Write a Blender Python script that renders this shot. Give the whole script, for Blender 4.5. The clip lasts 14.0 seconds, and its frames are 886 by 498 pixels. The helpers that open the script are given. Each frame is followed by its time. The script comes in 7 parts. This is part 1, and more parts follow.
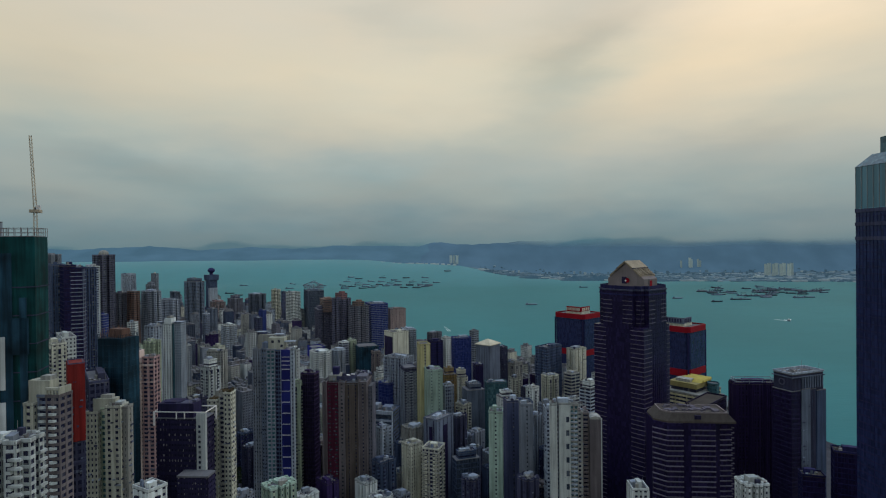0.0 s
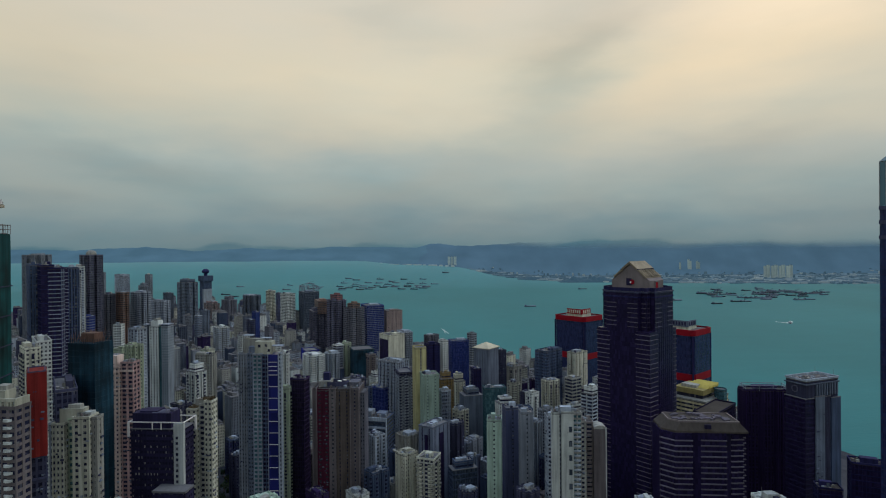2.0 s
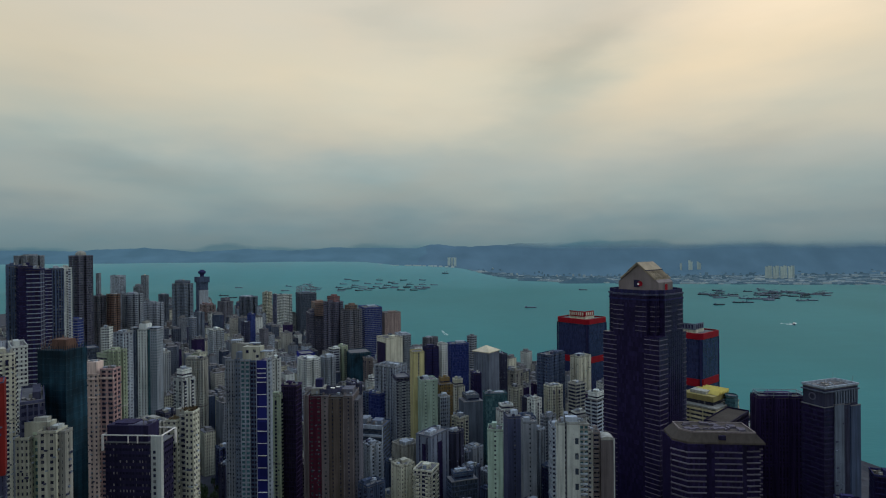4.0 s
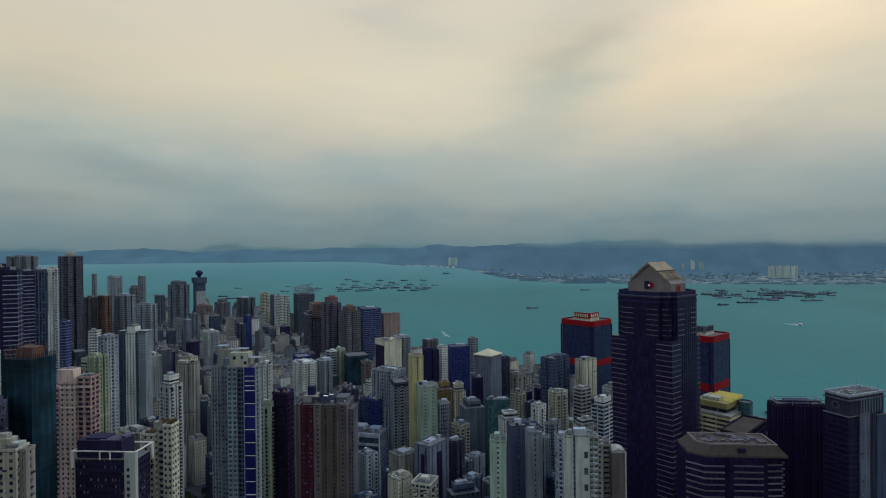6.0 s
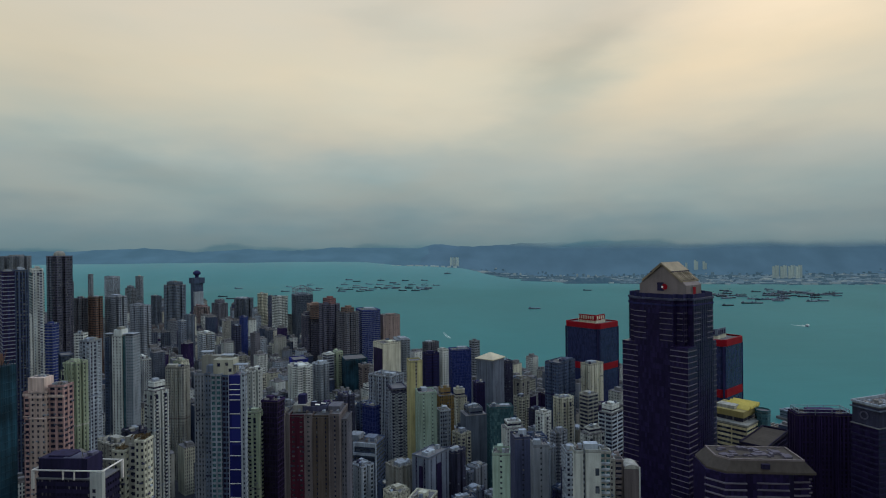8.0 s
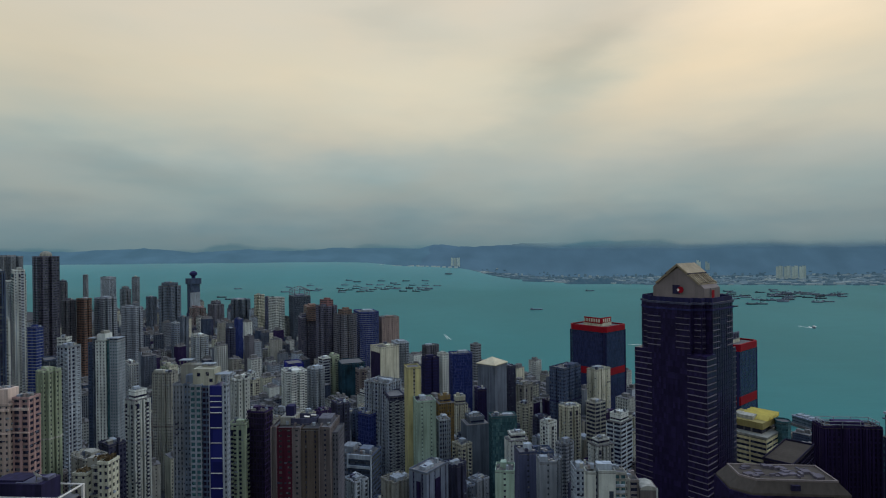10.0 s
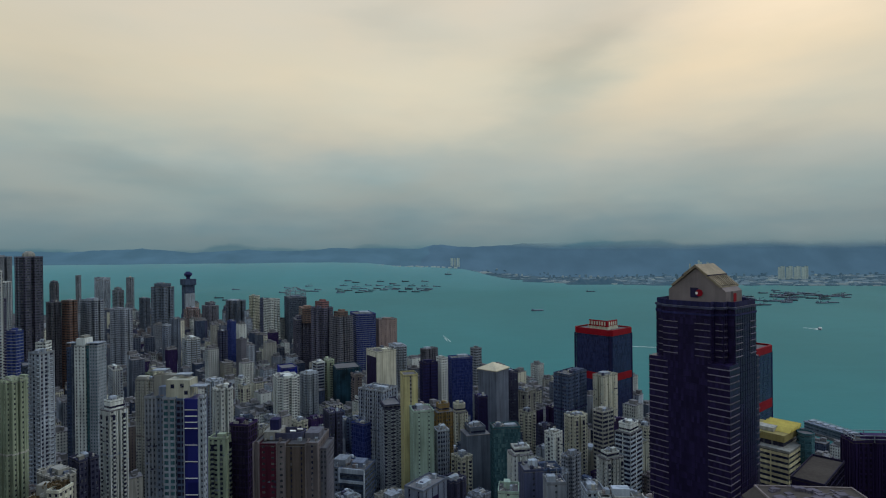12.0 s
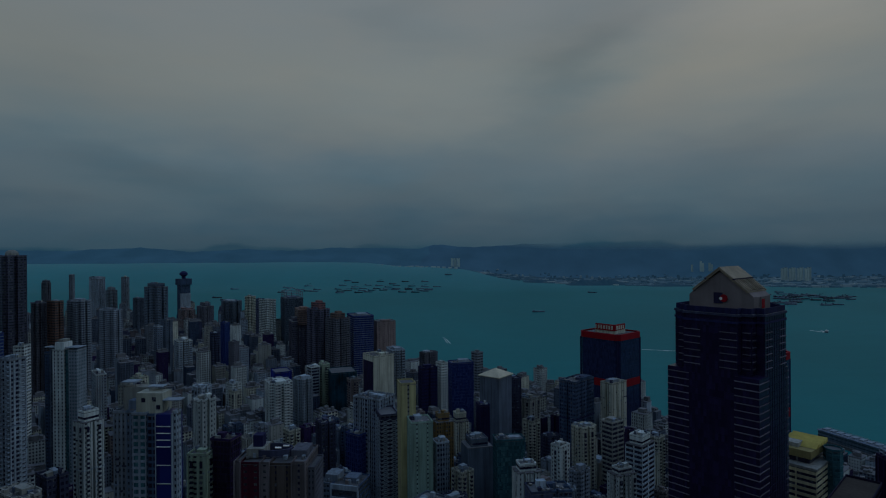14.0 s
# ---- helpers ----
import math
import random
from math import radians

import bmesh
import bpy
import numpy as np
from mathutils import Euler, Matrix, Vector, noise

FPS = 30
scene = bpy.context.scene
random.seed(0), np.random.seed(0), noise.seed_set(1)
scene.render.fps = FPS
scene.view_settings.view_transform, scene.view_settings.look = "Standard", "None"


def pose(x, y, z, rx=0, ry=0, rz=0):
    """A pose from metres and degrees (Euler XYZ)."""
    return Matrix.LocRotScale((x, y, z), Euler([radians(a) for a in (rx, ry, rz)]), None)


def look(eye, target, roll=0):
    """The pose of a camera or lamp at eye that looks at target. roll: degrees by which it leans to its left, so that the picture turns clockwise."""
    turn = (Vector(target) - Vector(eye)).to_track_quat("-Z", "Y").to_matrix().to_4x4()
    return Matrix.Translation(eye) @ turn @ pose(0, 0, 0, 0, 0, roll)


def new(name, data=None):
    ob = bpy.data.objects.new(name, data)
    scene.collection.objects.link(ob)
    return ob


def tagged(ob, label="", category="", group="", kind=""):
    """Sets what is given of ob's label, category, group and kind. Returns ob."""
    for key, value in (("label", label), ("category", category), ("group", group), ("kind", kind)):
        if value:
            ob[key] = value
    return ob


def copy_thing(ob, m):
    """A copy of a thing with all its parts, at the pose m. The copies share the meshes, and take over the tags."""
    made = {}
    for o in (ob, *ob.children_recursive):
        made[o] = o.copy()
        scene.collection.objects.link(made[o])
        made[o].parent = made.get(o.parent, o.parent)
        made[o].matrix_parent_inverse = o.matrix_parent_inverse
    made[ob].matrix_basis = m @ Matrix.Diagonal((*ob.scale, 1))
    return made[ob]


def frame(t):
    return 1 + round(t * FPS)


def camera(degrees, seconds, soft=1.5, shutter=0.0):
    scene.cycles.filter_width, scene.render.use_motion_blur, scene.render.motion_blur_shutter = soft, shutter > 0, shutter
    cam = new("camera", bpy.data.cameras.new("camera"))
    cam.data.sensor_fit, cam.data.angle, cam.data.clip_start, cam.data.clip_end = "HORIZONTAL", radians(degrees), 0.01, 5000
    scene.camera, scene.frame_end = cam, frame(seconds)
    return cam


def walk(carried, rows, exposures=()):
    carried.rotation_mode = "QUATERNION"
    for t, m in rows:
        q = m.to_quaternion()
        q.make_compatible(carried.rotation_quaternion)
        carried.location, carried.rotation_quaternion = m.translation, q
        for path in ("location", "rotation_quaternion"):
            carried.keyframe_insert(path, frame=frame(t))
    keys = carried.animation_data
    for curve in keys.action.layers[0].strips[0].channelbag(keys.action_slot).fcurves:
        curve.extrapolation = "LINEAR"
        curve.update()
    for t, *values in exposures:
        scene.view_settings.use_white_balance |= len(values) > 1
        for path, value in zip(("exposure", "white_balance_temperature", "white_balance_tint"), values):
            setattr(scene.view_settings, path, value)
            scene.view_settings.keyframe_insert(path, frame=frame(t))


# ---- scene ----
cam = camera(75.0, 14.0, 1.1)
PATH = [
    (0, (-4.211, 0.941, 251.092), (-4.214, 2.941, 251.076), -0.6),
    (0.5, (-3.606, 6.511, 251.145), (-3.607, 8.511, 251.129), -0.6),
    (1, (-3.58, 12.107, 250.639), (-3.579, 14.107, 250.625), -0.5),
    (1.5, (-2.922, 17.433, 249.996), (-2.921, 19.433, 249.983), -0.5),
    (2, (-2.618, 22.851, 249.591), (-2.615, 24.851, 249.58), -0.5),
    (2.5, (-2.46, 27.822, 249.468), (-2.457, 29.822, 249.457), -0.5),
    (3, (-1.953, 33.413, 249.259), (-1.95, 35.413, 249.25), -0.5),
    (5.5, (-0.716, 62.387, 248.754), (-0.714, 64.387, 248.746), -0.6),
    (6, (-0.227, 68.603, 248.6), (-0.227, 70.603, 248.592), -0.6),
    (6.5, (-0.019, 74.908, 248.395), (-0.019, 76.908, 248.386), -0.6),
    (7, (0.393, 81.638, 248.138), (0.39, 83.638, 248.13), -0.6),
    (7.5, (0.934, 87.597, 248.067), (0.929, 89.597, 248.059), -0.6),
    (8, (1.317, 94.071, 247.942), (1.311, 96.071, 247.934), -0.6),
    (10.5, (2.745, 128.326, 247.736), (2.735, 130.326, 247.729), -0.6),
    (11, (2.854, 135.503, 247.625), (2.845, 137.503, 247.618), -0.6),
    (11.5, (3.097, 142.609, 247.173), (3.089, 144.609, 247.167), -0.6),
    (12, (3.476, 149.984, 247.178), (3.467, 151.984, 247.172), -0.6),
    (12.5, (3.51, 157.034, 247.149), (3.502, 159.034, 247.143), -0.6),
    (13, (3.278, 164.41, 247.068), (3.269, 166.41, 247.062), -0.5),
    (13.5, (3.324, 171.078, 246.951), (3.314, 173.078, 246.945), -0.5),
    (14, (3.367, 178.398, 247.183), (3.357, 180.398, 247.177), -0.4),
]
EXPOSURES = [(0, 0.0, 6500, 10), (13.2, 0.0, 6500, 10), (13.4, -0.2, 6200, 10), (13.6, -0.59, 5950, 8), (13.8, -1.15, 5500, 7), (14, -1.7, 5050, 5)]
walk(cam, [(t, look(eye, target, roll)) for t, eye, target, roll in PATH], EXPOSURES)

# ---- overcast sky and soft sun ----
SUN_AZ, SUN_EL = 78.0, 38.0  # degrees to the right of straight ahead, and up


def make_world():
    w = bpy.data.worlds.new("overcast_sky")
    scene.world = w
    w.use_nodes = True
    nt = w.node_tree
    N, L = nt.nodes, nt.links
    N.clear()

    def math_node(op, a=None, b=None, c=None):
        n = N.new("ShaderNodeMath")
        n.operation = op
        for i, v in enumerate((a, b, c)):
            if v is None:
                continue
            if isinstance(v, (int, float)):
                n.inputs[i].default_value = v
            else:
                L.new(v, n.inputs[i])
        return n.outputs[0]

    tc = N.new("ShaderNodeTexCoord")
    sep = N.new("ShaderNodeSeparateXYZ")
    L.new(tc.outputs["Generated"], sep.inputs[0])
    az = math_node("MULTIPLY", math_node("ARCTAN2", sep.outputs[0], sep.outputs[1]), 57.2958)
    el = math_node("MULTIPLY", math_node("ARCSINE", sep.outputs[2]), 57.2958)
    comb = N.new("ShaderNodeCombineXYZ")
    L.new(math_node("MULTIPLY", az, 0.035), comb.inputs[0])
    L.new(math_node("MULTIPLY", el, 0.11), comb.inputs[1])

    def cloud_noise(scale, detail, offset):
        m = N.new("ShaderNodeMapping")
        m.inputs["Location"].default_value = offset
        L.new(comb.outputs[0], m.inputs[0])
        n = N.new("ShaderNodeTexNoise")
        n.inputs["Scale"].default_value = scale
        n.inputs["Detail"].default_value = detail
        n.inputs["Roughness"].default_value = 0.5
        L.new(m.outputs[0], n.inputs["Vector"])
        return math_node("SUBTRACT", n.outputs["Fac"], 0.5)

    big = cloud_noise(1.6, 3.0, (3.1, 0.4, 0.0))
    fine = cloud_noise(5.0, 5.0, (7.7, 2.2, 0.0))
    el_w = math_node("ADD", el, math_node("ADD", math_node("MULTIPLY", big, 5.0), math_node("MULTIPLY", fine, 1.6)))
    el_s = math_node("ADD", el, math_node("ADD", math_node("MULTIPLY", big, 1.5), math_node("MULTIPLY", fine, 3.2)))
    az_s = math_node("ADD", az, math_node("MULTIPLY", cloud_noise(4.0, 5.0, (1.7, 9.2, 0.0)), 7.0))
    ramp = N.new("ShaderNodeValToRGB")
    L.new(math_node("DIVIDE", el_w, 90.0), ramp.inputs[0])
    stops = ((-2.0, (0.085, 0.17, 0.21)), (0.3, (0.145, 0.225, 0.25)), (2.2, (0.20, 0.275, 0.295)), (5.0, (0.33, 0.385, 0.365)),
             (8.0, (0.435, 0.465, 0.42)), (11.5, (0.59, 0.565, 0.455)), (16.0, (0.705, 0.645, 0.495)), (23.0, (0.705, 0.65, 0.535)),
             (40.0, (0.63, 0.73, 0.86)), (90.0, (0.58, 0.76, 1.12)))
    cr = ramp.color_ramp
    while len(cr.elements) < len(stops):
        cr.elements.new(0.5)
    for e, (deg, col) in zip(cr.elements, stops):
        e.position = max(0.0, deg / 90.0)
        e.color = (*col, 1.0)

    def bank(az0, el0, raz, rel, tilt, amount):
        """A soft elongated cloud bank, brighter or darker than its surroundings."""
        c, s = math.cos(radians(tilt)), math.sin(radians(tilt))
        da, de = math_node("SUBTRACT", az_s, az0), math_node("SUBTRACT", el_s, el0)
        p = math_node("DIVIDE", math_node("ADD", math_node("MULTIPLY", da, c), math_node("MULTIPLY", de, s)), raz)
        q = math_node("DIVIDE", math_node("SUBTRACT", math_node("MULTIPLY", de, c), math_node("MULTIPLY", da, s)), rel)
        r2 = math_node("ADD", math_node("MULTIPLY", p, p), math_node("MULTIPLY", q, q))
        return math_node("MULTIPLY", math_node("EXPONENT", math_node("MULTIPLY", r2, -1.0)), amount)

    total = math_node("ADD", 1.0, bank(12.0, 17.2, 6.5, 4.2, 42.0, -0.12))
    for args in ((14.5, 18.6, 5.5, 2.2, 35.0, -0.08), (-3.4, 20.3, 7.0, 1.6, -8.0, -0.05), (-5.0, 22.3, 6.0, 1.5, 10.0, -0.06),
                 (3.5, 13.8, 6.0, 3.0, 0.0, 0.05), (33.0, 22.0, 8.0, 4.0, 10.0, 0.20), (-6.0, 14.5, 8.0, 3.0, 4.0, 0.05),
                 (-28.0, 7.0, 9.0, 1.6, -12.0, -0.13), (-8.0, 6.0, 16.0, 1.4, -3.0, -0.05), (28.0, 8.5, 6.0, 2.2, 15.0, -0.07),
                 (22.0, 12.5, 14.0, 3.0, 8.0, 0.04), (-35.0, 14.0, 9.0, 4.0, 5.0, -0.03), (8.0, 9.8, 12.0, 2.0, 12.0, -0.05), (-36.0, 14.0, 12.0, 12.0, 0.0, -0.07)):
        total = math_node("ADD", total, bank(*args))
    tint = N.new("ShaderNodeVectorMath")
    tint.operation = "SCALE"
    L.new(ramp.outputs[0], tint.inputs[0])
    L.new(total, tint.inputs["Scale"])
    warm = N.new("ShaderNodeVectorMath")
    warm.operation = "SCALE"
    warm.inputs[0].default_value = (0.13, 0.05, -0.01)
    L.new(math_node("ADD", bank(32.0, 21.0, 12.0, 6.0, 12.0, 1.0), bank(24.0, 15.0, 12.0, 4.0, 12.0, 0.4)), warm.inputs["Scale"])
    cool = N.new("ShaderNodeVectorMath")
    cool.operation = "MULTIPLY_ADD"
    cool.inputs[1].default_value = (-0.085, -0.02, 0.02)
    cool_amount = math_node("ADD", bank(-31.0, 9.5, 10.0, 3.2, -6.0, 0.9), bank(12.0, 15.0, 8.0, 3.4, 32.0, 0.85))
    cool_amount = math_node("ADD", cool_amount, math_node("ADD", bank(-8.0, 7.5, 12.0, 1.8, 6.0, 0.6), bank(-4.0, 20.5, 9.0, 2.0, -8.0, 0.5)))
    cool_amount = math_node("ADD", cool_amount, math_node("MULTIPLY", cloud_noise(2.6, 4.0, (5.2, 1.1, 0.0)), 1.1))
    L.new(cool_amount, cool.inputs[0])
    L.new(tint.outputs[0], cool.inputs[2])
    lit = N.new("ShaderNodeVectorMath")
    lit.operation = "ADD"
    L.new(cool.outputs[0], lit.inputs[0])
    L.new(warm.outputs[0], lit.inputs[1])
    sky = N.new("ShaderNodeTexSky")
    sky.sky_type = "NISHITA"
    sky.sun_disc = False
    sky.sun_elevation, sky.sun_rotation = radians(SUN_EL), radians(SUN_AZ)
    bg_clouds, bg_sky, add = N.new("ShaderNodeBackground"), N.new("ShaderNodeBackground"), N.new("ShaderNodeMixShader")
    L.new(lit.outputs[0], bg_clouds.inputs[0])
    L.new(sky.outputs[0], bg_sky.inputs[0])
    bg_clouds.inputs[1].default_value = 1.0
    bg_sky.inputs[1].default_value = 0.08
    add.inputs[0].default_value = 0.97  # cloud cover
    L.new(bg_sky.outputs[0], add.inputs[1])
    L.new(bg_clouds.outputs[0], add.inputs[2])
    out = N.new("ShaderNodeOutputWorld")
    L.new(add.outputs[0], out.inputs[0])


make_world()
sun_data = bpy.data.lights.new("sun", "SUN")
sun_data.energy, sun_data.angle, sun_data.color = 0.75, radians(22), (1.0, 0.95, 0.88)
sun = new("sun", sun_data)
sun.matrix_basis = look((0, 0, 600), (-math.sin(radians(SUN_AZ)) * 100, -math.cos(radians(SUN_AZ)) * 100,
                                      600 - 100 * math.tan(radians(SUN_EL))))

# ---- materials ----


def base_mat(name):
    m = bpy.data.materials.new(name)
    m.use_nodes = True
    nt = m.node_tree
    return m, nt, nt.nodes["Principled BSDF"]


def noise_node(nt, scale, stretch=(1, 1, 1), detail=4.0, coord="Object"):
    tc, mp, n = nt.nodes.new("ShaderNodeTexCoord"), nt.nodes.new("ShaderNodeMapping"), nt.nodes.new("ShaderNodeTexNoise")
    mp.inputs["Scale"].default_value = stretch
    n.inputs["Scale"].default_value, n.inputs["Detail"].default_value = scale, detail
    nt.links.new(tc.outputs[coord], mp.inputs[0])
    nt.links.new(mp.outputs[0], n.inputs["Vector"])
    return n.outputs["Fac"]


def shade(nt, col, factor_socket, lo, hi):
    """col times a factor that runs from lo to hi with the socket."""
    mr = nt.nodes.new("ShaderNodeMapRange")
    mr.inputs["From Min"].default_value, mr.inputs["From Max"].default_value = 0.3, 0.7
    mr.inputs["To Min"].default_value, mr.inputs["To Max"].default_value = lo, hi
    nt.links.new(factor_socket, mr.inputs["Value"])
    v = nt.nodes.new("ShaderNodeVectorMath")
    v.operation = "SCALE"
    if isinstance(col, tuple):
        v.inputs[0].default_value = col[:3]
    else:
        nt.links.new(col, v.inputs[0])
    nt.links.new(mr.outputs[0], v.inputs["Scale"])
    return v.outputs[0]


def wall_material(name, col, rough=0.8, streak=0.5, metal=0.0, vary=0.18, patch=0.14):
    m, nt, p = base_mat(name)
    c = shade(nt, col, noise_node(nt, 1.0, (0.5, 0.5, 0.03), 4.0), 1.0 - streak * 0.65, 1.0 + streak * 0.5)
    c = shade(nt, c, noise_node(nt, 0.08, (1, 1, 1), 2.0), 1.0 - patch, 1.0 + patch)
    c = shade(nt, c, noise_node(nt, 2.5, (1, 1, 1), 2.0), 0.93, 1.06)
    if vary:
        oi = nt.nodes.new("ShaderNodeObjectInfo")
        c = shade(nt, c, oi.outputs["Random"], 1.0 - vary, 1.0 + vary)
    nt.links.new(c, p.inputs["Base Color"])
    p.inputs["Roughness"].default_value, p.inputs["Metallic"].default_value = rough, metal
    p.inputs["Specular IOR Level"].default_value = 0.5 if metal else 0.15
    bump = nt.nodes.new("ShaderNodeBump")
    bump.inputs["Strength"].default_value, bump.inputs["Distance"].default_value = 0.25, 0.05
    nt.links.new(noise_node(nt, 1.5), bump.inputs["Height"])
    nt.links.new(bump.outputs[0], p.inputs["Normal"])
    return m


def glass_material(name, dark, curtain, share, cell=(1.3, 1.3, 2.9), rough=0.15, ior=1.42):
    """Window glass: dark panes, a share of them with blinds or curtains behind."""
    m, nt, p = base_mat(name)
    tc, mp, fl, wn = (nt.nodes.new(k) for k in ("ShaderNodeTexCoord", "ShaderNodeMapping", "ShaderNodeVectorMath", "ShaderNodeTexWhiteNoise"))
    mp.inputs["Scale"].default_value = tuple(1.0 / v for v in cell)
    mp.inputs["Location"].default_value = (0.31, 0.37, 0.05)
    fl.operation = "FLOOR"
    nt.links.new(tc.outputs["Object"], mp.inputs[0])
    nt.links.new(mp.outputs[0], fl.inputs[0])
    nt.links.new(fl.outputs[0], wn.inputs[0])
    ramp = nt.nodes.new("ShaderNodeValToRGB")
    cr = ramp.color_ramp
    cr.elements[0].position, cr.elements[0].color = 0.0, (*[v * 0.6 for v in dark], 1)
    cr.elements[1].position, cr.elements[1].color = 1.0, (*curtain, 1)
    e = cr.elements.new(1.0 - share)
    e.color = (*dark, 1)
    nt.links.new(wn.outputs["Value"], ramp.inputs[0])
    nt.links.new(ramp.outputs[0], p.inputs["Base Color"])
    p.inputs["Roughness"].default_value = rough
    p.inputs["IOR"].default_value = ior
    bump = nt.nodes.new("ShaderNodeBump")
    bump.inputs["Strength"].default_value, bump.inputs["Distance"].default_value = 0.12, 0.1
    nt.links.new(noise_node(nt, 0.35, (1, 1, 1), 1.0), bump.inputs["Height"])
    nt.links.new(bump.outputs[0], p.inputs["Normal"])
    return m


PAINT = {
    "white": (0.43, 0.485, 0.49), "cream": (0.375, 0.395, 0.335), "beige": (0.25, 0.265, 0.25), "chalk": (0.31, 0.35, 0.345), "ltgrey": (0.26, 0.315, 0.38),
    "grey": (0.115, 0.148, 0.21), "dkgrey": (0.040, 0.046, 0.088), "slate": (0.048, 0.074, 0.135), "navy": (0.017, 0.019, 0.074),
    "black": (0.016, 0.015, 0.046), "purple": (0.024, 0.015, 0.066), "redbrown": (0.056, 0.011, 0.026), "brown": (0.13, 0.080, 0.066),
    "rust": (0.15, 0.105, 0.09), "tan": (0.18, 0.165, 0.17), "pink": (0.33, 0.225, 0.225), "greenish": (0.26, 0.325, 0.245), "mint": (0.27, 0.385, 0.33),
    "yellow": (0.37, 0.36, 0.19), "ochre": (0.15, 0.11, 0.05), "blue": (0.03, 0.05, 0.19), "tealglass": (0.04, 0.11, 0.14),
    # last five here: paints with bluish distance haze mixed in, for far towers
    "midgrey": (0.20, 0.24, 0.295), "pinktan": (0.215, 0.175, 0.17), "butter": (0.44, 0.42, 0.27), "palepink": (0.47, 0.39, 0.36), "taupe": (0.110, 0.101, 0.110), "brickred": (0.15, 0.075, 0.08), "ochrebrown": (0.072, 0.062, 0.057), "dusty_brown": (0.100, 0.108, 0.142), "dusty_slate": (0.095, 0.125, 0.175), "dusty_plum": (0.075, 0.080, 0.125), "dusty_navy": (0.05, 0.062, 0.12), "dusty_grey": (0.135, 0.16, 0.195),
    "red": (0.135, 0.014, 0.013), "tealnet": (0.012, 0.045, 0.075), "bluenet": (0.008, 0.016, 0.18), "greennet": (0.003, 0.042, 0.046),
}
WALL = {k: wall_material("paint_" + k, v, patch=0.55 if k.endswith("net") else 0.14, streak=0.8 if k.endswith("net") else 0.5) for k, v in PAINT.items()}
GLASS = {
    "dark": glass_material("dark_window_glass", (0.019, 0.022, 0.054), (0.12, 0.13, 0.145), 0.25),
    "grey": glass_material("grey_window_glass", (0.035, 0.045, 0.06), (0.15, 0.16, 0.165), 0.28),
    "navy": glass_material("navy_curtain_glass", (0.015, 0.011, 0.047), (0.020, 0.016, 0.062), 0.3, (1.5, 1.5, 3.6), 0.3, 1.25),
    "blue": glass_material("blue_curtain_glass", (0.02, 0.035, 0.15), (0.05, 0.07, 0.22), 0.3),
    "strip": glass_material("deep_blue_strip_glass", (0.014, 0.018, 0.13), (0.018, 0.024, 0.15), 0.3, (9.0, 9.0, 9.3), 0.3, 1.3),
    "teal": glass_material("teal_curtain_glass", (0.045, 0.11, 0.14), (0.09, 0.18, 0.20), 0.4),
    "slate": glass_material("slate_curtain_glass", (0.04, 0.056, 0.085), (0.08, 0.10, 0.13), 0.3),
    "deepblue": glass_material("deep_blue_mirror_glass", (0.018, 0.027, 0.085), (0.022, 0.033, 0.10), 0.4, (1.5, 1.5, 3.6), 0.2, 1.35),
    # paler teal base stands for the sky reflected in the crown panels
    "crown": glass_material("pale_teal_crown_glass", (0.085, 0.21, 0.27), (0.10, 0.24, 0.31), 0.4, (3.0, 3.0, 30.0)),
    "curtained": glass_material("dark_glass_with_pale_curtains", (0.02, 0.02, 0.045), (0.30, 0.30, 0.30), 0.3, (0.9, 0.9, 3.0)),
    "purple": glass_material("purple_curtain_glass", (0.022, 0.017, 0.04), (0.035, 0.03, 0.05), 0.3),
}
ROOF = wall_material("weathered_concrete_roof", (0.115, 0.122, 0.135), 0.9, 0.2)
METAL = wall_material("galvanised_steel", (0.24, 0.25, 0.26), 0.45, 0.2, 0.6)
WHITE_METAL = wall_material("white_painted_steel", (0.66, 0.67, 0.66), 0.5, 0.12)
RED_PAINT = wall_material("red_enamel_panel", (0.20, 0.003, 0.012), 0.75, 0.15, 0.0, 0.0)
CRANE_PAINT = wall_material("pale_yellow_crane_paint", (0.38, 0.34, 0.26), 0.5, 0.2)
GABLE_STONE = wall_material("grey_granite_cladding", (0.15, 0.135, 0.14), 0.7, 0.15)
PALE_BAND = wall_material("pale_stone_band", (0.12, 0.115, 0.155), 0.7, 0.15)
TIMBER = wall_material("weathered_roof_timber", (0.235, 0.205, 0.15), 0.85, 0.35)
DARK_ROOF = wall_material("dark_weathered_stone_roof", (0.062, 0.056, 0.052), 0.9, 0.25)
OLIVE_ROOF = wall_material("olive_yellow_render", (0.27, 0.24, 0.10), 0.7, 0.25)
GOLD_ROOF = wall_material("yellow_roof_tile", (0.52, 0.44, 0.10), 0.6, 0.15)
CREAM_TILE = wall_material("cream_roof_tile", (0.60, 0.57, 0.43), 0.6, 0.2)
HULL = wall_material("dark_barge_hull", (0.085, 0.11, 0.15), 0.7, 0.2, vary=0.55)
FOLIAGE = wall_material("dark_leaf_canopy", (0.035, 0.06, 0.03), 0.9, 0.3)


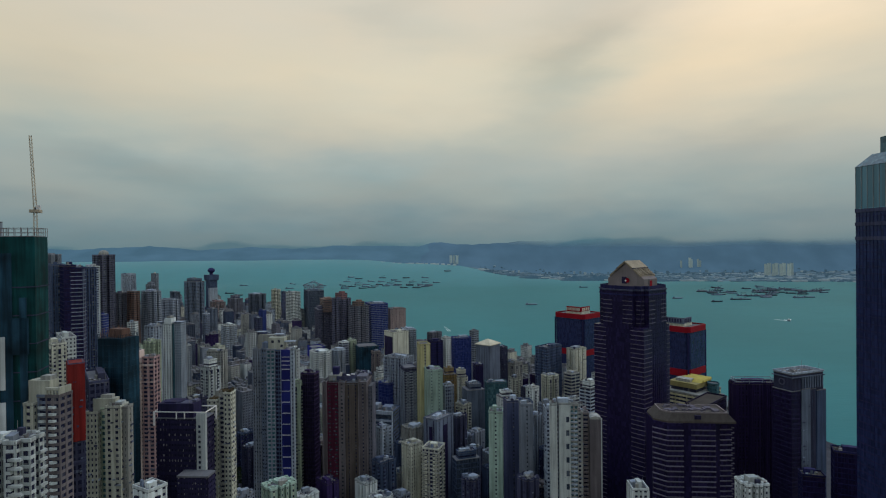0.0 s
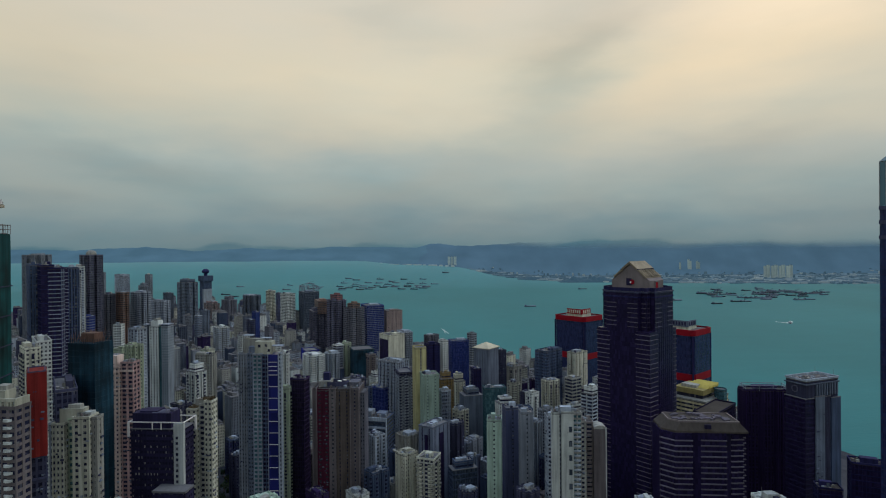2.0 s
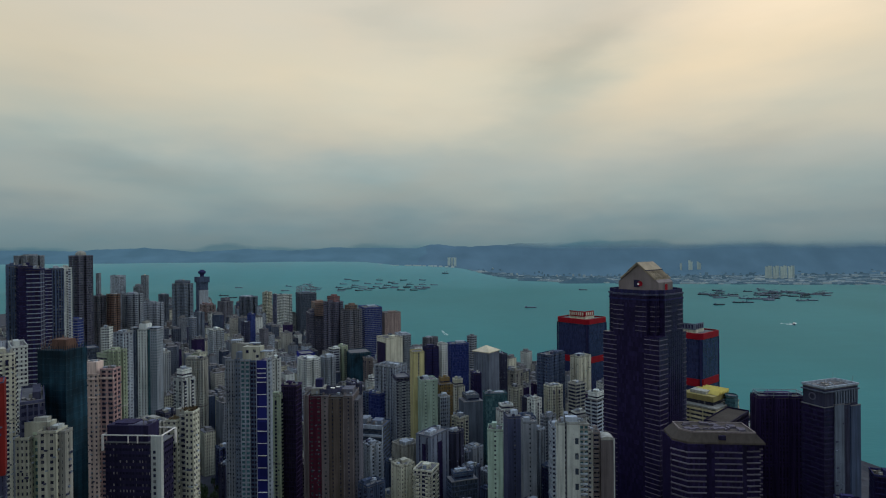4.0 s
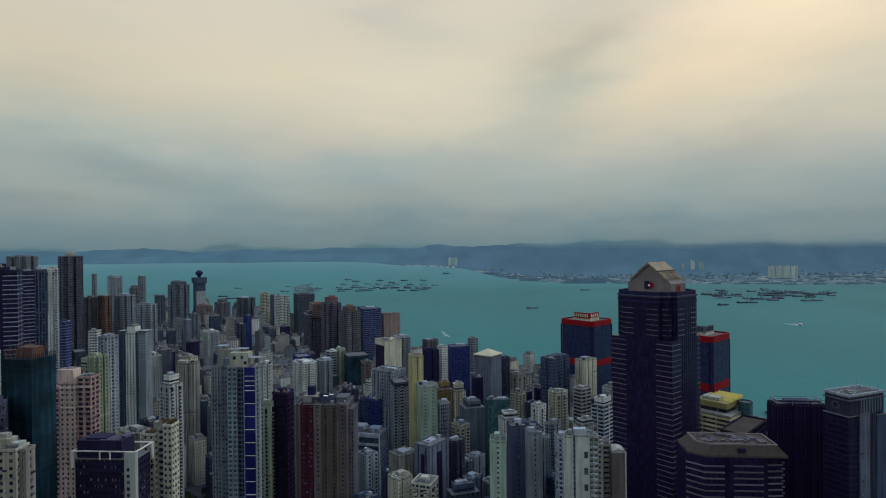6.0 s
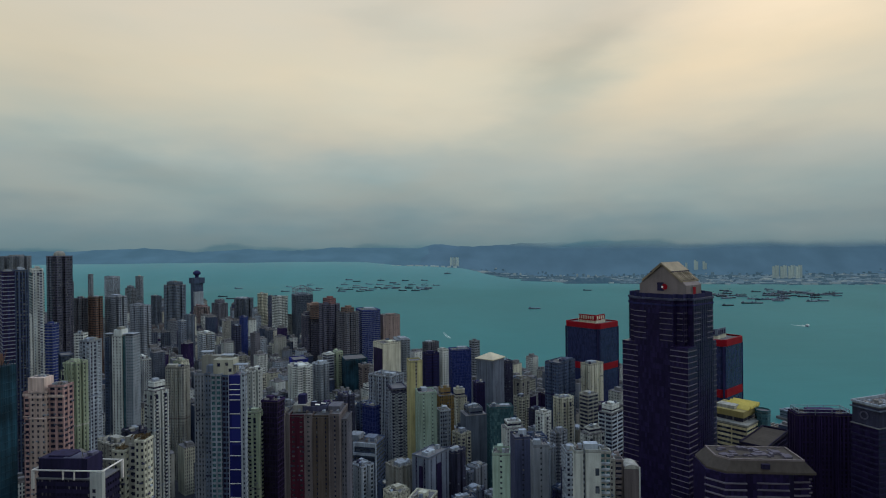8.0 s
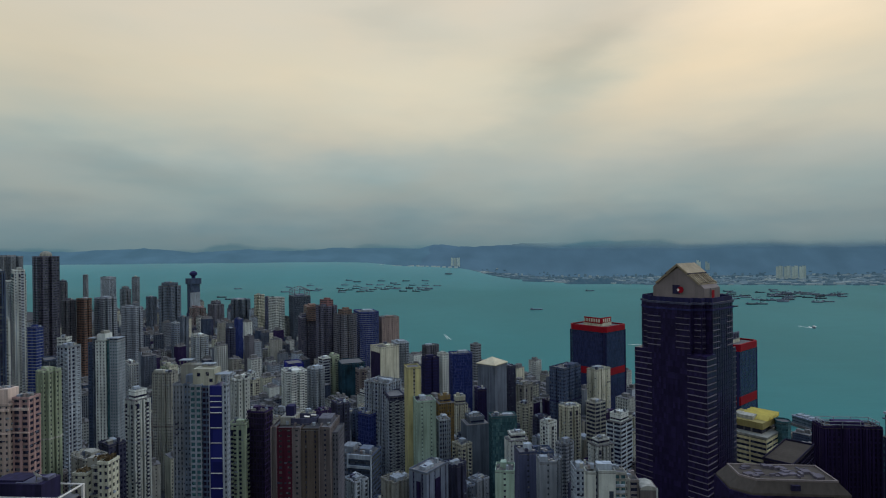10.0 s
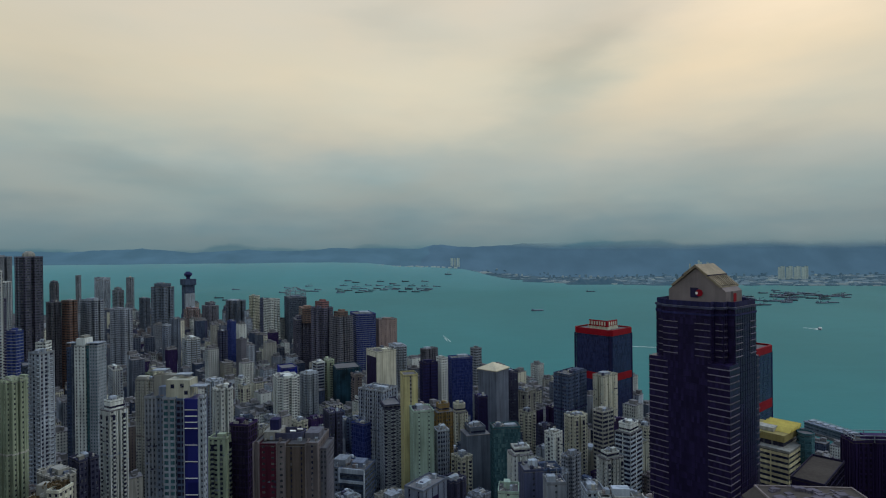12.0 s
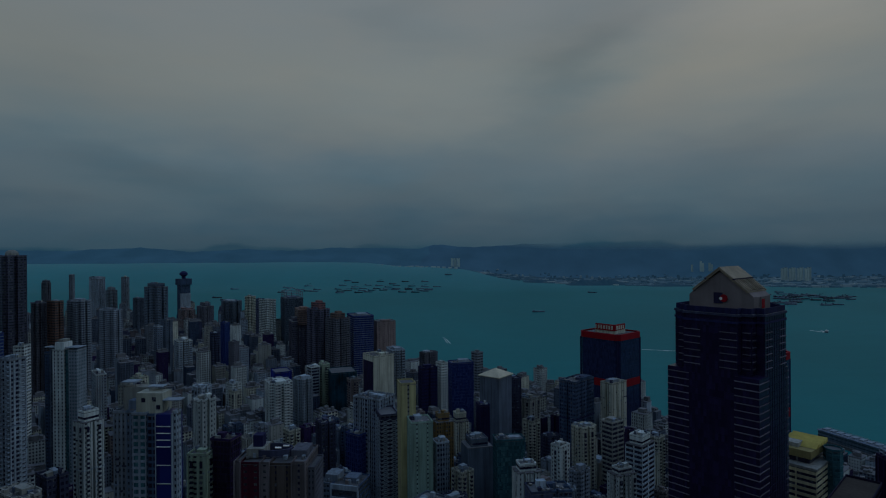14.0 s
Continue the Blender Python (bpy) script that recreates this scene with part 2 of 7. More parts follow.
def water_material():
    m, nt, p = base_mat("harbour_water")
    c = shade(nt, (0.034, 0.164, 0.173), noise_node(nt, 0.0016, (1, 0.5, 1), 3.0), 0.9, 1.08)
    c = shade(nt, c, noise_node(nt, 0.02, (0.4, 1.2, 1), 3.0), 0.97, 1.03)
    nt.links.new(c, p.inputs["Base Color"])
    p.inputs["Roughness"].default_value = 0.5
    p.inputs["Specular IOR Level"].default_value = 0.025
    bump = nt.nodes.new("ShaderNodeBump")
    bump.inputs["Strength"].default_value, bump.inputs["Distance"].default_value = 0.5, 0.6
    nt.links.new(noise_node(nt, 0.12, (0.6, 1.4, 1), 4.0), bump.inputs["Height"])
    nt.links.new(bump.outputs[0], p.inputs["Normal"])
    return m


WATER = water_material()
GROUND = wall_material("street_asphalt_and_roofs", (0.04, 0.044, 0.055), 0.95, 0.3)

# ---- mesh helpers ----


class Geo:
    """Collects faces for one mesh."""

    def __init__(self):
        self.v, self.f = [], []

    def poly(self, pts):
        n = len(self.v)
        self.v.extend(pts)
        self.f.append(tuple(range(n, n + len(pts))))

    def prism(self, pts, z0, z1, top=True, bottom=False, scale=1.0):
        n, k = len(self.v), len(pts)
        self.v.extend((x, y, z0) for x, y in pts)
        self.v.extend((x * scale, y * scale, z1) for x, y in pts)
        for i in range(k):
            j = (i + 1) % k
            self.f.append((n + i, n + j, n + k + j, n + k + i))
        if top:
            self.f.append(tuple(range(n + k, n + 2 * k)))
        if bottom:
            self.f.append(tuple(reversed(range(n, n + k))))

    def box(self, cx, cy, z0, sx, sy, sz, rot=0.0, bottom=True):
        c, s = math.cos(rot), math.sin(rot)
        pts = [(cx + c * x - s * y, cy + s * x + c * y) for x, y in
               ((-sx / 2, -sy / 2), (sx / 2, -sy / 2), (sx / 2, sy / 2), (-sx / 2, sy / 2))]
        self.prism(pts, z0, z0 + sz, True, bottom)

    def ring(self, outer, inner, z0, z1):
        """A band round a building: outer face, top and underside."""
        n, k = len(self.v), len(outer)
        for z in (z0, z1):
            self.v.extend((x, y, z) for x, y in outer)
            self.v.extend((x, y, z) for x, y in inner)
        for i in range(k):
            j = (i + 1) % k
            self.f.append((n + i, n + j, n + 2 * k + j, n + 2 * k + i))
            self.f.append((n + 2 * k + i, n + 2 * k + j, n + 3 * k + j, n + 3 * k + i))
            self.f.append((n + j, n + i, n + k + i, n + k + j))

    def beam(self, a, b, w, sides=4):
        a, b = Vector(a), Vector(b)
        d = (b - a).normalized()
        u = d.cross(Vector((0, 0, 1)))
        u = (u if u.length > 0.01 else Vector((1, 0, 0))).normalized()
        v = d.cross(u)
        n = len(self.v)
        for p in (a, b):
            for i in range(sides):
                t = 2 * math.pi * (i + 0.5) / sides
                self.v.append(tuple(p + (u * math.cos(t) + v * math.sin(t)) * w * 0.7))
        for i in range(sides):
            j = (i + 1) % sides
            self.f.append((n + i, n + j, n + sides + j, n + sides + i))
        self.f.append(tuple(range(n, n + sides)))
        self.f.append(tuple(range(n + sides, n + 2 * sides)))

    def mesh(self, name, mat):
        me = bpy.data.meshes.new(name)
        me.from_pydata(self.v, [], self.f)
        me.materials.append(mat)
        return me


def part(name, geo, mat, parent, label="", kind=""):
    ob = new(name, geo.mesh(name, mat) if isinstance(geo, Geo) else geo)
    ob.parent = parent
    if label:
        ob["label"] = label
    if kind:
        ob["kind"] = kind
    return ob


def thing(name, label, category, x, y, z, rot=0.0, group=""):
    ob = new(name)
    ob.empty_display_size = 2.0
    ob.matrix_basis = pose(x, y, z, 0, 0, rot)
    return tagged(ob, label, category, group)


def inset(pts, d):
    """The outline moved inwards by d (counter-clockwise outline)."""
    out, k = [], len(pts)
    for i in range(k):
        p0, p1, p2 = Vector(pts[i - 1]), Vector(pts[i]), Vector(pts[(i + 1) % k])
        e1, e2 = (p1 - p0).normalized(), (p2 - p1).normalized()
        n1, n2 = Vector((-e1.y, e1.x)), Vector((-e2.y, e2.x))
        m = n1 + n2
        q = p1 + m * (d / max(0.3, m.dot(n1)))
        out.append((q.x, q.y))
    return out


def outline(w, d, plan):
    x, y = w / 2, d / 2
    if plan == "cross":  # notched corners and a re-entrant in each side
        a, b, n = x * 0.62, y * 0.62, min(w, d) * 0.17
        g = min(w, d) * 0.075
        return [(-a, -y), (-g, -y), (-g, -y + n), (g, -y + n), (g, -y), (a, -y), (a, -b), (x, -b), (x, -g), (x - n, -g), (x - n, g), (x, g),
                (x, b), (a, b), (a, y), (g, y), (g, y - n), (-g, y - n), (-g, y), (-a, y), (-a, b), (-x, b), (-x, g), (-x + n, g), (-x + n, -g), (-x, -g), (-x, -b), (-a, -b)]
    if plan == "octo":
        c = min(w, d) * 0.29
        return [(-x + c, -y), (x - c, -y), (x, -y + c), (x, y - c), (x - c, y), (-x + c, y), (-x, y - c), (-x, -y + c)]
    if plan == "slots":  # narrow light wells cut into each side
        def side(length, depth):
            n = 2 if length > 19 else 1
            s = []
            for i in range(n):
                m = length * ((i + 1) / (n + 1) - 0.5)
                s += [(m - 0.9, 0), (m - 0.9, depth), (m + 0.9, depth), (m + 0.9, 0)]
            return s
        wx, wy = side(w, min(2.4, d * 0.18)), side(d, min(2.4, w * 0.18))
        return ([(-x, -y)] + [(p, -y + q) for p, q in wx] + [(x, -y)] + [(x - q, p) for p, q in wy] + [(x, y)]
                + [(-p, y - q) for p, q in wx] + [(-x, y)] + [(-x + q, -p) for p, q in wy])
    if plan == "wings":  # corner wings, deep recesses and a projecting middle bay on each side
        def run(length, other):
            a, r, m = length * 0.5, min(1.5, length * 0.1), length * 0.16
            deep, out = min(3.2, other * 0.2), 0.9
            return [(-m - r, 0), (-m - r, deep), (-m, deep), (-m, -out), (-m * 0.25, -out), (-m * 0.25, 0.3), (m * 0.25, 0.3), (m * 0.25, -out),
                    (m, -out), (m, deep), (m + r, deep), (m + r, 0)]
        wx, wy = run(w, d), run(d, w)
        return ([(-x, -y)] + [(p, -y + q) for p, q in wx] + [(x, -y)] + [(x - q, p) for p, q in wy] + [(x, y)]
                + [(-p, y - q) for p, q in wx] + [(-x, y)] + [(-x + q, -p) for p, q in wy])
    return [(-x, -y), (x, -y), (x, y), (-x, y)]


def ground_z(x, y):
    return 4.0 + 0.085 * max(0.0, 640.0 - y) + 0.05 * max(0.0, -x - 150.0) * max(0.0, min(1.0, (1100.0 - y) / 500.0))


# style: floor height, bay, pier share, spandrel share, piers proud of spandrels, glass
STYLE = {
    "flats": (2.9, 2.6, 0.62, 0.54, 0.03, "dark"), "grid": (2.9, 2.3, 0.5, 0.46, -0.05, "dark"),
    "balcony": (3.0, 3.2, 0.38, 0.38, -0.1, "dark"), "office": (3.5, 2.1, 0.34, 0.45, -0.08, "dark"),
    "bands": (3.6, 9.0, 0.12, 0.40, -0.15, "dark"), "stripes": (3.1, 2.0, 0.46, 0.34, 0.25, "grey"),
    "glass": (3.7, 2.2, 0.07, 0.16, 0.05, "slate"), "plain": (3.2, 7.5, 0.88, 0.6, 0.05, "dark"),
    "bluestripe": (3.6, 2.4, 0.07, 0.24, -0.1, "blue"), "dots": (3.0, 2.6, 0.72, 0.5, 0.02, "grey"),
    "far_grid": (3.3, 5.4, 0.26, 0.5, -0.12, "grey"), "brace": (3.0, 3.2, 0.2, 0.4, 0.1, "dark"), "slot": (3.2, 6.0, 0.8, 0.5, 0.05, "dark"), "lined": (3.3, 5.0, 0.3, 0.2, -0.1, "navy"),
}


DARKER = {"white": "ltgrey", "cream": "beige", "beige": "tan", "ltgrey": "grey", "grey": "dkgrey", "tan": "dkgrey", "brown": "dkgrey", "greenish": "beige",
          "mint": "greenish", "slate": "navy", "pink": "tan", "rust": "brown", "yellow": "beige", "redbrown": "purple"}


def facade(pts, height, style, wall, parent, split=False, glass=None, fade=0.32, rng=None):
    """A tower's shell: glazed core, storey bands and piers standing proud of the panes."""
    fh, bay, pier, spand, proud, gl = STYLE[style]
    gl = glass or gl
    tone = DARKER.get(wall, wall) if rng and rng.random() < (0.12 if style in ("flats", "grid", "dots") else 0.4) else wall
    if style == "lined":
        tone = "midgrey"
        if wall == "blue":
            gl = "blue"
    pattern = None
    if rng and style in ("flats", "grid", "office", "stripes", "balcony", "dots"):
        n = rng.randint(3, 5)
        half = [(rng.uniform(0.6, 1.5), rng.uniform(0.6, 1.35)) for _ in range(n)]
        pattern = half + half[::-1]
        if rng.random() < (0.7 if style in ("stripes", "office") else 0.22):
            proud += rng.uniform(0.15, 0.4)
    nets = wall in ("red", "tealnet", "bluenet", "greennet")
    core = inset(pts, fade)
    g = Geo()
    g.prism(core, 0.0, height - 0.3, True, False)
    if wall in ("navy", "black", "purple", "tealglass", "blue") and style in ("glass", "stripes", "bands", "office"):
        gl = {"tealglass": "teal", "blue": "blue", "purple": "purple"}.get(wall, "navy")
    # haze-tinted walls get paler panes, to imitate contrast lost to haze
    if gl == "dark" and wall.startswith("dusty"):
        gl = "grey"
    part("window_glass", g, WALL[wall] if nets else GLASS[gl], parent)
    floors = max(2, int(height / fh))
    fh = height / floors
    if split:
        band = Geo()
        band.ring(pts, core, 0.0, fh * spand)
        me = band.mesh("storey_band", WALL[tone])
        shell = part("wall", piers(pts, height, bay, pier, proud, fade, pattern), WALL[wall], parent, "", "stuff")
        for i in range(floors):
            o = part("storey_band", me, None, shell)
            o.location.z = i * fh
    else:
        shell = part("wall", piers(pts, height, bay, pier, proud, fade, pattern), WALL[wall], parent, "", "stuff")
        band = Geo()
        for i in range(floors):
            band.ring(pts, core, i * fh, i * fh + fh * spand)
        part("storey_band", band, WALL[tone], shell, "", "stuff")
    return fh


def piers(pts, height, bay, pier, proud, fade, pattern=None):
    """Upright piers along every side, in an uneven mirrored rhythm where a pattern is given."""
    g, k = Geo(), len(pts)
    for i in range(k):
        a, b = Vector(pts[i]), Vector(pts[(i + 1) % k])
        e = b - a
        ln = e.length
        if ln < 0.8:
            continue
        e /= ln
        nrm = Vector((e.y, -e.x))
        n = max(1, round(ln / bay))
        steps = [(pattern[j % len(pattern)] if pattern else (1.0, 1.0)) for j in range(n)]
        total = sum(q for q, _ in steps)
        s, marks = 0.0, [(0.0, 1.0)]
        for q, t in steps:
            s += q / total * ln
            marks.append((s, t))
        for s, t in marks:
            pw = ln / n * pier * t
            s0, s1 = max(0.0, s - pw / 2), min(ln, s + pw / 2)
            p0, p1 = a + e * s0 + nrm * proud, a + e * s1 + nrm * proud
            q0, q1 = a + e * s0 - nrm * (fade - 0.03), a + e * s1 - nrm * (fade - 0.03)
            g.prism([(p0.x, p0.y), (p1.x, p1.y), (q1.x, q1.y), (q0.x, q0.y)], 0.0, height - 0.4 + proud * 0.1, True, False)
    return g


def roof_parts(pts, w, d, z, parent, rng, wall, kind):
    """Roof slab, parapet and what stands on the roof."""
    g = Geo()
    g.prism(inset(pts, -0.12), z - 0.35, z + 0.15, True, True)
    part("roof", g, DARK_ROOF if wall in ("black", "navy", "purple") else ROOF, parent)
    g = Geo()
    out_pts, in_pts = inset(pts, -0.15), inset(pts, 0.25)
    g.ring(out_pts, in_pts, z - 0.05, z + 1.25)
    g.prism(list(reversed(in_pts)), z + 0.15, z + 1.25, False)
    part("parapet", g, WALL[wall], parent)
    m = min(w, d)
    if kind == "std":
        lx, ly = rng.uniform(-0.2, 0.2) * w, rng.uniform(-0.2, 0.2) * d
        hh = rng.uniform(1.8, 3.8)
        g = Geo()
        g.box(lx, ly, z + 0.1, w * rng.uniform(0.25, 0.55), d * rng.uniform(0.25, 0.5), hh)
        part("lift_house", g, WALL[wall if rng.random() < 0.7 else "ltgrey"], parent)
        for _ in range(rng.randint(1, 3)):
            g = Geo()
            g.box(rng.uniform(-0.34, 0.34) * w, rng.uniform(-0.36, 0.36) * d, z + 0.1, m * rng.uniform(0.1, 0.25), m * rng.uniform(0.1, 0.2), rng.uniform(1.2, 3.4))
            part("water_tank", g, WALL[rng.choice(("ltgrey", "dkgrey", "grey", "beige"))], parent)
        if rng.random() < 0.55:
            g = Geo()
            sx, sy = rng.uniform(-0.25, 0.25) * w, rng.uniform(-0.3, 0.3) * d
            g.poly([(sx - 2, sy - 1.6, z + 2.1), (sx + 2, sy - 1.6, z + 2.1), (sx + 2, sy + 1.6, z + 2.7), (sx - 2, sy + 1.6, z + 2.7)])
            g.box(sx, sy, z + 0.1, 3.6, 2.8, 2.0)
            part("roof_shed", g, WALL["midgrey"] if rng.random() < 0.6 else WALL["beige"], parent)
        g = Geo()
        for _ in range(8):
            x, y = rng.uniform(-0.42, 0.42) * w, rng.uniform(-0.42, 0.42) * d
            g.box(x, y, z + 0.1, rng.uniform(0.6, 2.0), rng.uniform(0.6, 2.0), rng.uniform(0.5, 1.6), rng.uniform(0, 1))
        for _ in range(3):
            x, y = rng.uniform(-0.4, 0.4) * w, rng.uniform(-0.4, 0.4) * d
            g.beam((x, y, z + 0.2), (x, y, z + rng.uniform(2, 6)), 0.12)
        part("roof_plant", g, METAL, parent, "", "stuff")
    elif kind == "pyramid":
        g = Geo()
        x, y = w / 2 + 1.2, d / 2 + 1.2
        g.prism([(-x, -y), (x, -y), (x, y), (-x, y)], z + 1.3, z + 2.1, False, True)
        for p, q in (((-x, -y), (x, -y)), ((x, -y), (x, y)), ((x, y), (-x, y)), ((-x, y), (-x, -y))):
            g.poly([(*p, z + 2.1), (*q, z + 2.1), (0, 0, z + 8.0)])
        part("pyramid_roof", g, CREAM_TILE, parent, "cream hipped pyramid roof")
    elif kind == "dome":
        g = Geo()
        k, r, last = 14, m * 0.27, None
        for i in range(6):
            t = i / 6 * math.pi / 2
            cur = [(math.cos(2 * math.pi * j / k) * r * math.cos(t), math.sin(2 * math.pi * j / k) * r * math.cos(t), z + 2.5 + r * 0.8 * math.sin(t)) for j in range(k)]
            if last:
                for j in range(k):
                    g.poly([last[j], last[(j + 1) % k], cur[(j + 1) % k], cur[j]])
            last = cur
        g.poly(last)
        g.prism([(math.cos(2 * math.pi * j / k) * r, math.sin(2 * math.pi * j / k) * r) for j in range(k)], z + 0.1, z + 2.5, False)
        part("dome", g, WALL["beige" if wall.startswith("dusty") else wall], parent)
    elif kind in ("lattice", "crown"):
        g = Geo()
        h, thick = (7.5, 0.38) if kind == "crown" else (13.0, 1.0)
        x, y = w * 0.46, d * 0.46
        cs = [(-x, -y), (x, -y), (x, y), (-x, y)]
        if wall in ("black", "dkgrey", "purple", "slate"):
            h = 4.0
        for i in range(4):
            a, b = cs[i], cs[(i + 1) % 4]
            for s in (0, 0.33, 0.66):
                px, py = a[0] + (b[0] - a[0]) * s, a[1] + (b[1] - a[1]) * s
                g.beam((px, py, z), (px, py, z + h), thick)
            for zz in (0.5, 1.0):
                g.beam((*a, z + h * zz), (*b, z + h * zz), thick)
        if kind == "lattice":
            for c in cs:
                g.beam((*c, z + h), (0, 0, z + h * 1.6), thick)
        part("roof_frame", g, WALL["midgrey"] if kind == "lattice" or wall in ("black", "dkgrey", "purple", "slate") else WHITE_METAL, parent)
        g = Geo()
        g.box(0, 0, z + 0.1, w * 0.5, d * 0.5, 3.2)
        part("lift_house", g, WALL[wall], parent)


def bay_windows(pts, h, wall, parent, rng):
    """Stacks of projecting bay windows on the longer sides."""
    sills, panes = Geo(), Geo()
    for i in range(len(pts)):
        e0, e1 = Vector(pts[i]), Vector(pts[(i + 1) % len(pts)])
        ed = e1 - e0
        if ed.length < 3.6:
            continue
        ang = math.atan2(ed.y, ed.x)
        nr = Vector((ed.y, -ed.x)).normalized()
        n = max(1, int(ed.length / 5.5))
        for j in range(n):
            q = e0 + ed * ((j + 0.5) / n) + nr * 0.35
            panes.box(q.x, q.y, 2.0, 1.5, 1.1, h - 5.0, ang)
            for k in range(1, int(h / 2.9) - 1):
                sills.box(q.x, q.y, k * 2.9, 1.7, 1.3, 1.25, ang)
    part("bay_pane", panes, GLASS["dark"], parent)
    part("bay_window", sills, WALL[wall], parent, "stacked projecting bay windows", "stuff")


def wall_clutter(pts, h, parent, rng, light=False):
    """Air conditioners and small ledges under the windows."""
    for mat in ("ltgrey" if light else "grey", "dkgrey"):
        g = Geo()
        for i in range(len(pts)):
            e0, e1 = Vector(pts[i]), Vector(pts[(i + 1) % len(pts)])
            ed = e1 - e0
            if ed.length < 3:
                continue
            ang = math.atan2(ed.y, ed.x)
            nr = Vector((ed.y, -ed.x)).normalized()
            for _ in range(int(ed.length * h / 60)):
                q = e0 + ed * rng.uniform(0.06, 0.94) + nr * 0.35
                g.box(q.x, q.y, int(rng.uniform(0, h / 3.0 - 2)) * 3.0 + 0.3, rng.uniform(0.8, 1.5), 0.6, rng.uniform(0.5, 0.9), ang)
        part("air_conditioner", g, WALL[mat], parent, "small boxed air conditioners under the windows", "stuff")


tower_spots = []
tower_count = [0]


def tower(name, label, x, y, w, d, rot, ztop, style, wall, plan="rect", roof="std"):
    zg = ground_z(x, y) - 1.0
    ob = thing(name, label, "building", x, y, zg, rot)
    if y > 850 and (style in ("stripes", "office") or (style in ("grid", "flats") and tower_count[0] % 2)):
        style = "far_grid"
    if plan == "rect" and style in ("flats", "grid", "stripes", "office", "dots", "far_grid") and min(w, d) > 10.5:
        plan = "slots" if style in ("stripes", "office") or tower_count[0] % 3 == 0 else "wings"
    pts = outline(w, d, plan)
    tower_count[0] += 1
    rng = random.Random(tower_count[0] * 7 + 1)
    h = ztop - zg
    tier = rng.uniform(3.0, 6.5) if roof == "std" and rng.random() < 0.28 and min(w, d) > 11 else 0.0
    if tier:  # set-back top storeys
        facade(pts, h - tier, style, wall, ob, split=y < 500, rng=rng)
        g = Geo()
        g.prism(inset(pts, -0.12), h - tier - 0.35, h - tier + 0.15, True, True)
        part("terrace", g, ROOF, ob)
        w, d = w * rng.uniform(0.55, 0.8), d * rng.uniform(0.6, 0.85)
        upper = [(px, py) for px, py in outline(w, d, "rect")]
        g = Geo()
        g.prism(upper, h - tier, h - 0.4)
        part("upper_storey", g, WALL[wall], ob)
        g = Geo()
        g.ring(inset(upper, -0.06), upper, h - tier + 1.4, h - tier + 2.8)
        part("upper_window", g, GLASS["dark"], ob)
        roof_parts(upper, w, d, h, ob, rng, wall, roof)
    else:
        facade(pts, h, style, wall, ob, split=y < 500, rng=rng)
        roof_parts(pts, w, d, h, ob, rng, wall, roof)
    if y < 900 and style in ("flats", "balcony") and rng.random() < 0.75:
        bay_windows(pts, h - tier, wall, ob, rng)
    if h > 85 and style in ("flats", "grid", "office", "balcony", "stripes"):
        g = Geo()
        for f in ((0.38, 0.72) if h > 120 else (0.55,)):
            g.ring(inset(pts, -0.5), inset(pts, -0.02), h * f, h * f + 0.9)
        part("refuge_floor", g, WALL[DARKER.get(wall, wall)], ob, "open refuge storey band", "stuff")
    if y < 760 and wall not in ("black", "navy", "purple") and style in ("flats", "grid", "balcony", "dots", "stripes", "office"):
        wall_clutter(pts, h, ob, rng, wall in ("white", "cream", "ltgrey", "mint", "greenish", "pink", "yellow", "beige"))
    if style == "balcony":
        g = Geo()
        for sx in (-1, 1):
            for i in range(int(h / 3.0)):
                g.box(sx * w * 0.31, -d / 2 - 0.6, i * 3.0, w * 0.26, 1.3, 0.95)
                g.box(sx * (w / 2 + 0.3), d * 0.2 * sx, i * 3.0, 1.0, d * 0.3, 0.95)
        part("balcony", g, WALL[wall], ob, "pale balcony parapets in stacked rows", "stuff")
    elif style == "brace":
        g = Geo()
        for i in range(int(h / 3.0)):
            z = i * 3.0
            for s in (0, 1, 2):
                x0, x1 = -w / 2 + s * w / 3, -w / 2 + (s + 1) * w / 3
                g.beam((x0, -d / 2 - 0.4, z), (x1, -d / 2 - 0.4, z + 3.0), 0.45)
                g.beam((x1, -d / 2 - 0.4, z), (x0, -d / 2 - 0.4, z + 3.0), 0.45)
            y0, y1 = -d / 2, d / 2
            for s in (0, 1):
                ya, yb = y0 + s * d / 2, y0 + (s + 1) * d / 2
                g.beam((w / 2 + 0.4, ya, z), (w / 2 + 0.4, yb, z + 3.0), 0.45)
                g.beam((w / 2 + 0.4, yb, z), (w / 2 + 0.4, ya, z + 3.0), 0.45)
            g.box(0, -d / 2 - 0.3, z - 0.25, w, 0.5, 0.5)
            g.box(w / 2 + 0.3, 0, z - 0.25, 0.5, d, 0.5)
        part("brace", g, WALL["ltgrey"], ob, "white criss-cross balcony braces", "stuff")
    elif style == "slot":
        g = Geo()
        g.box(w * 0.05, -d / 2 - 0.1, 3.0, w * 0.24, 0.5, h - 9.0)
        g.box(w / 2 + 0.1, 0, 3.0, 0.5, d * 0.24, h - 9.0)
        part("window_strip", g, GLASS["navy"], ob, "dark glazed central strip")
    tower_spots.append((x, y, math.hypot(w, d) / 2))
    return ob

# ---- ground, harbour and the far shore ----


def lerp_table(table, v):
    for (a, fa), (b, fb) in zip(table, table[1:]):
        if v <= b:
            s = max(0.0, (v - a) / (b - a))
            return fa + (fb - fa) * s
    return table[-1][1]


def smooth(v):
    v = max(0.0, min(1.0, v))
    return v * v * (3 - 2 * v)


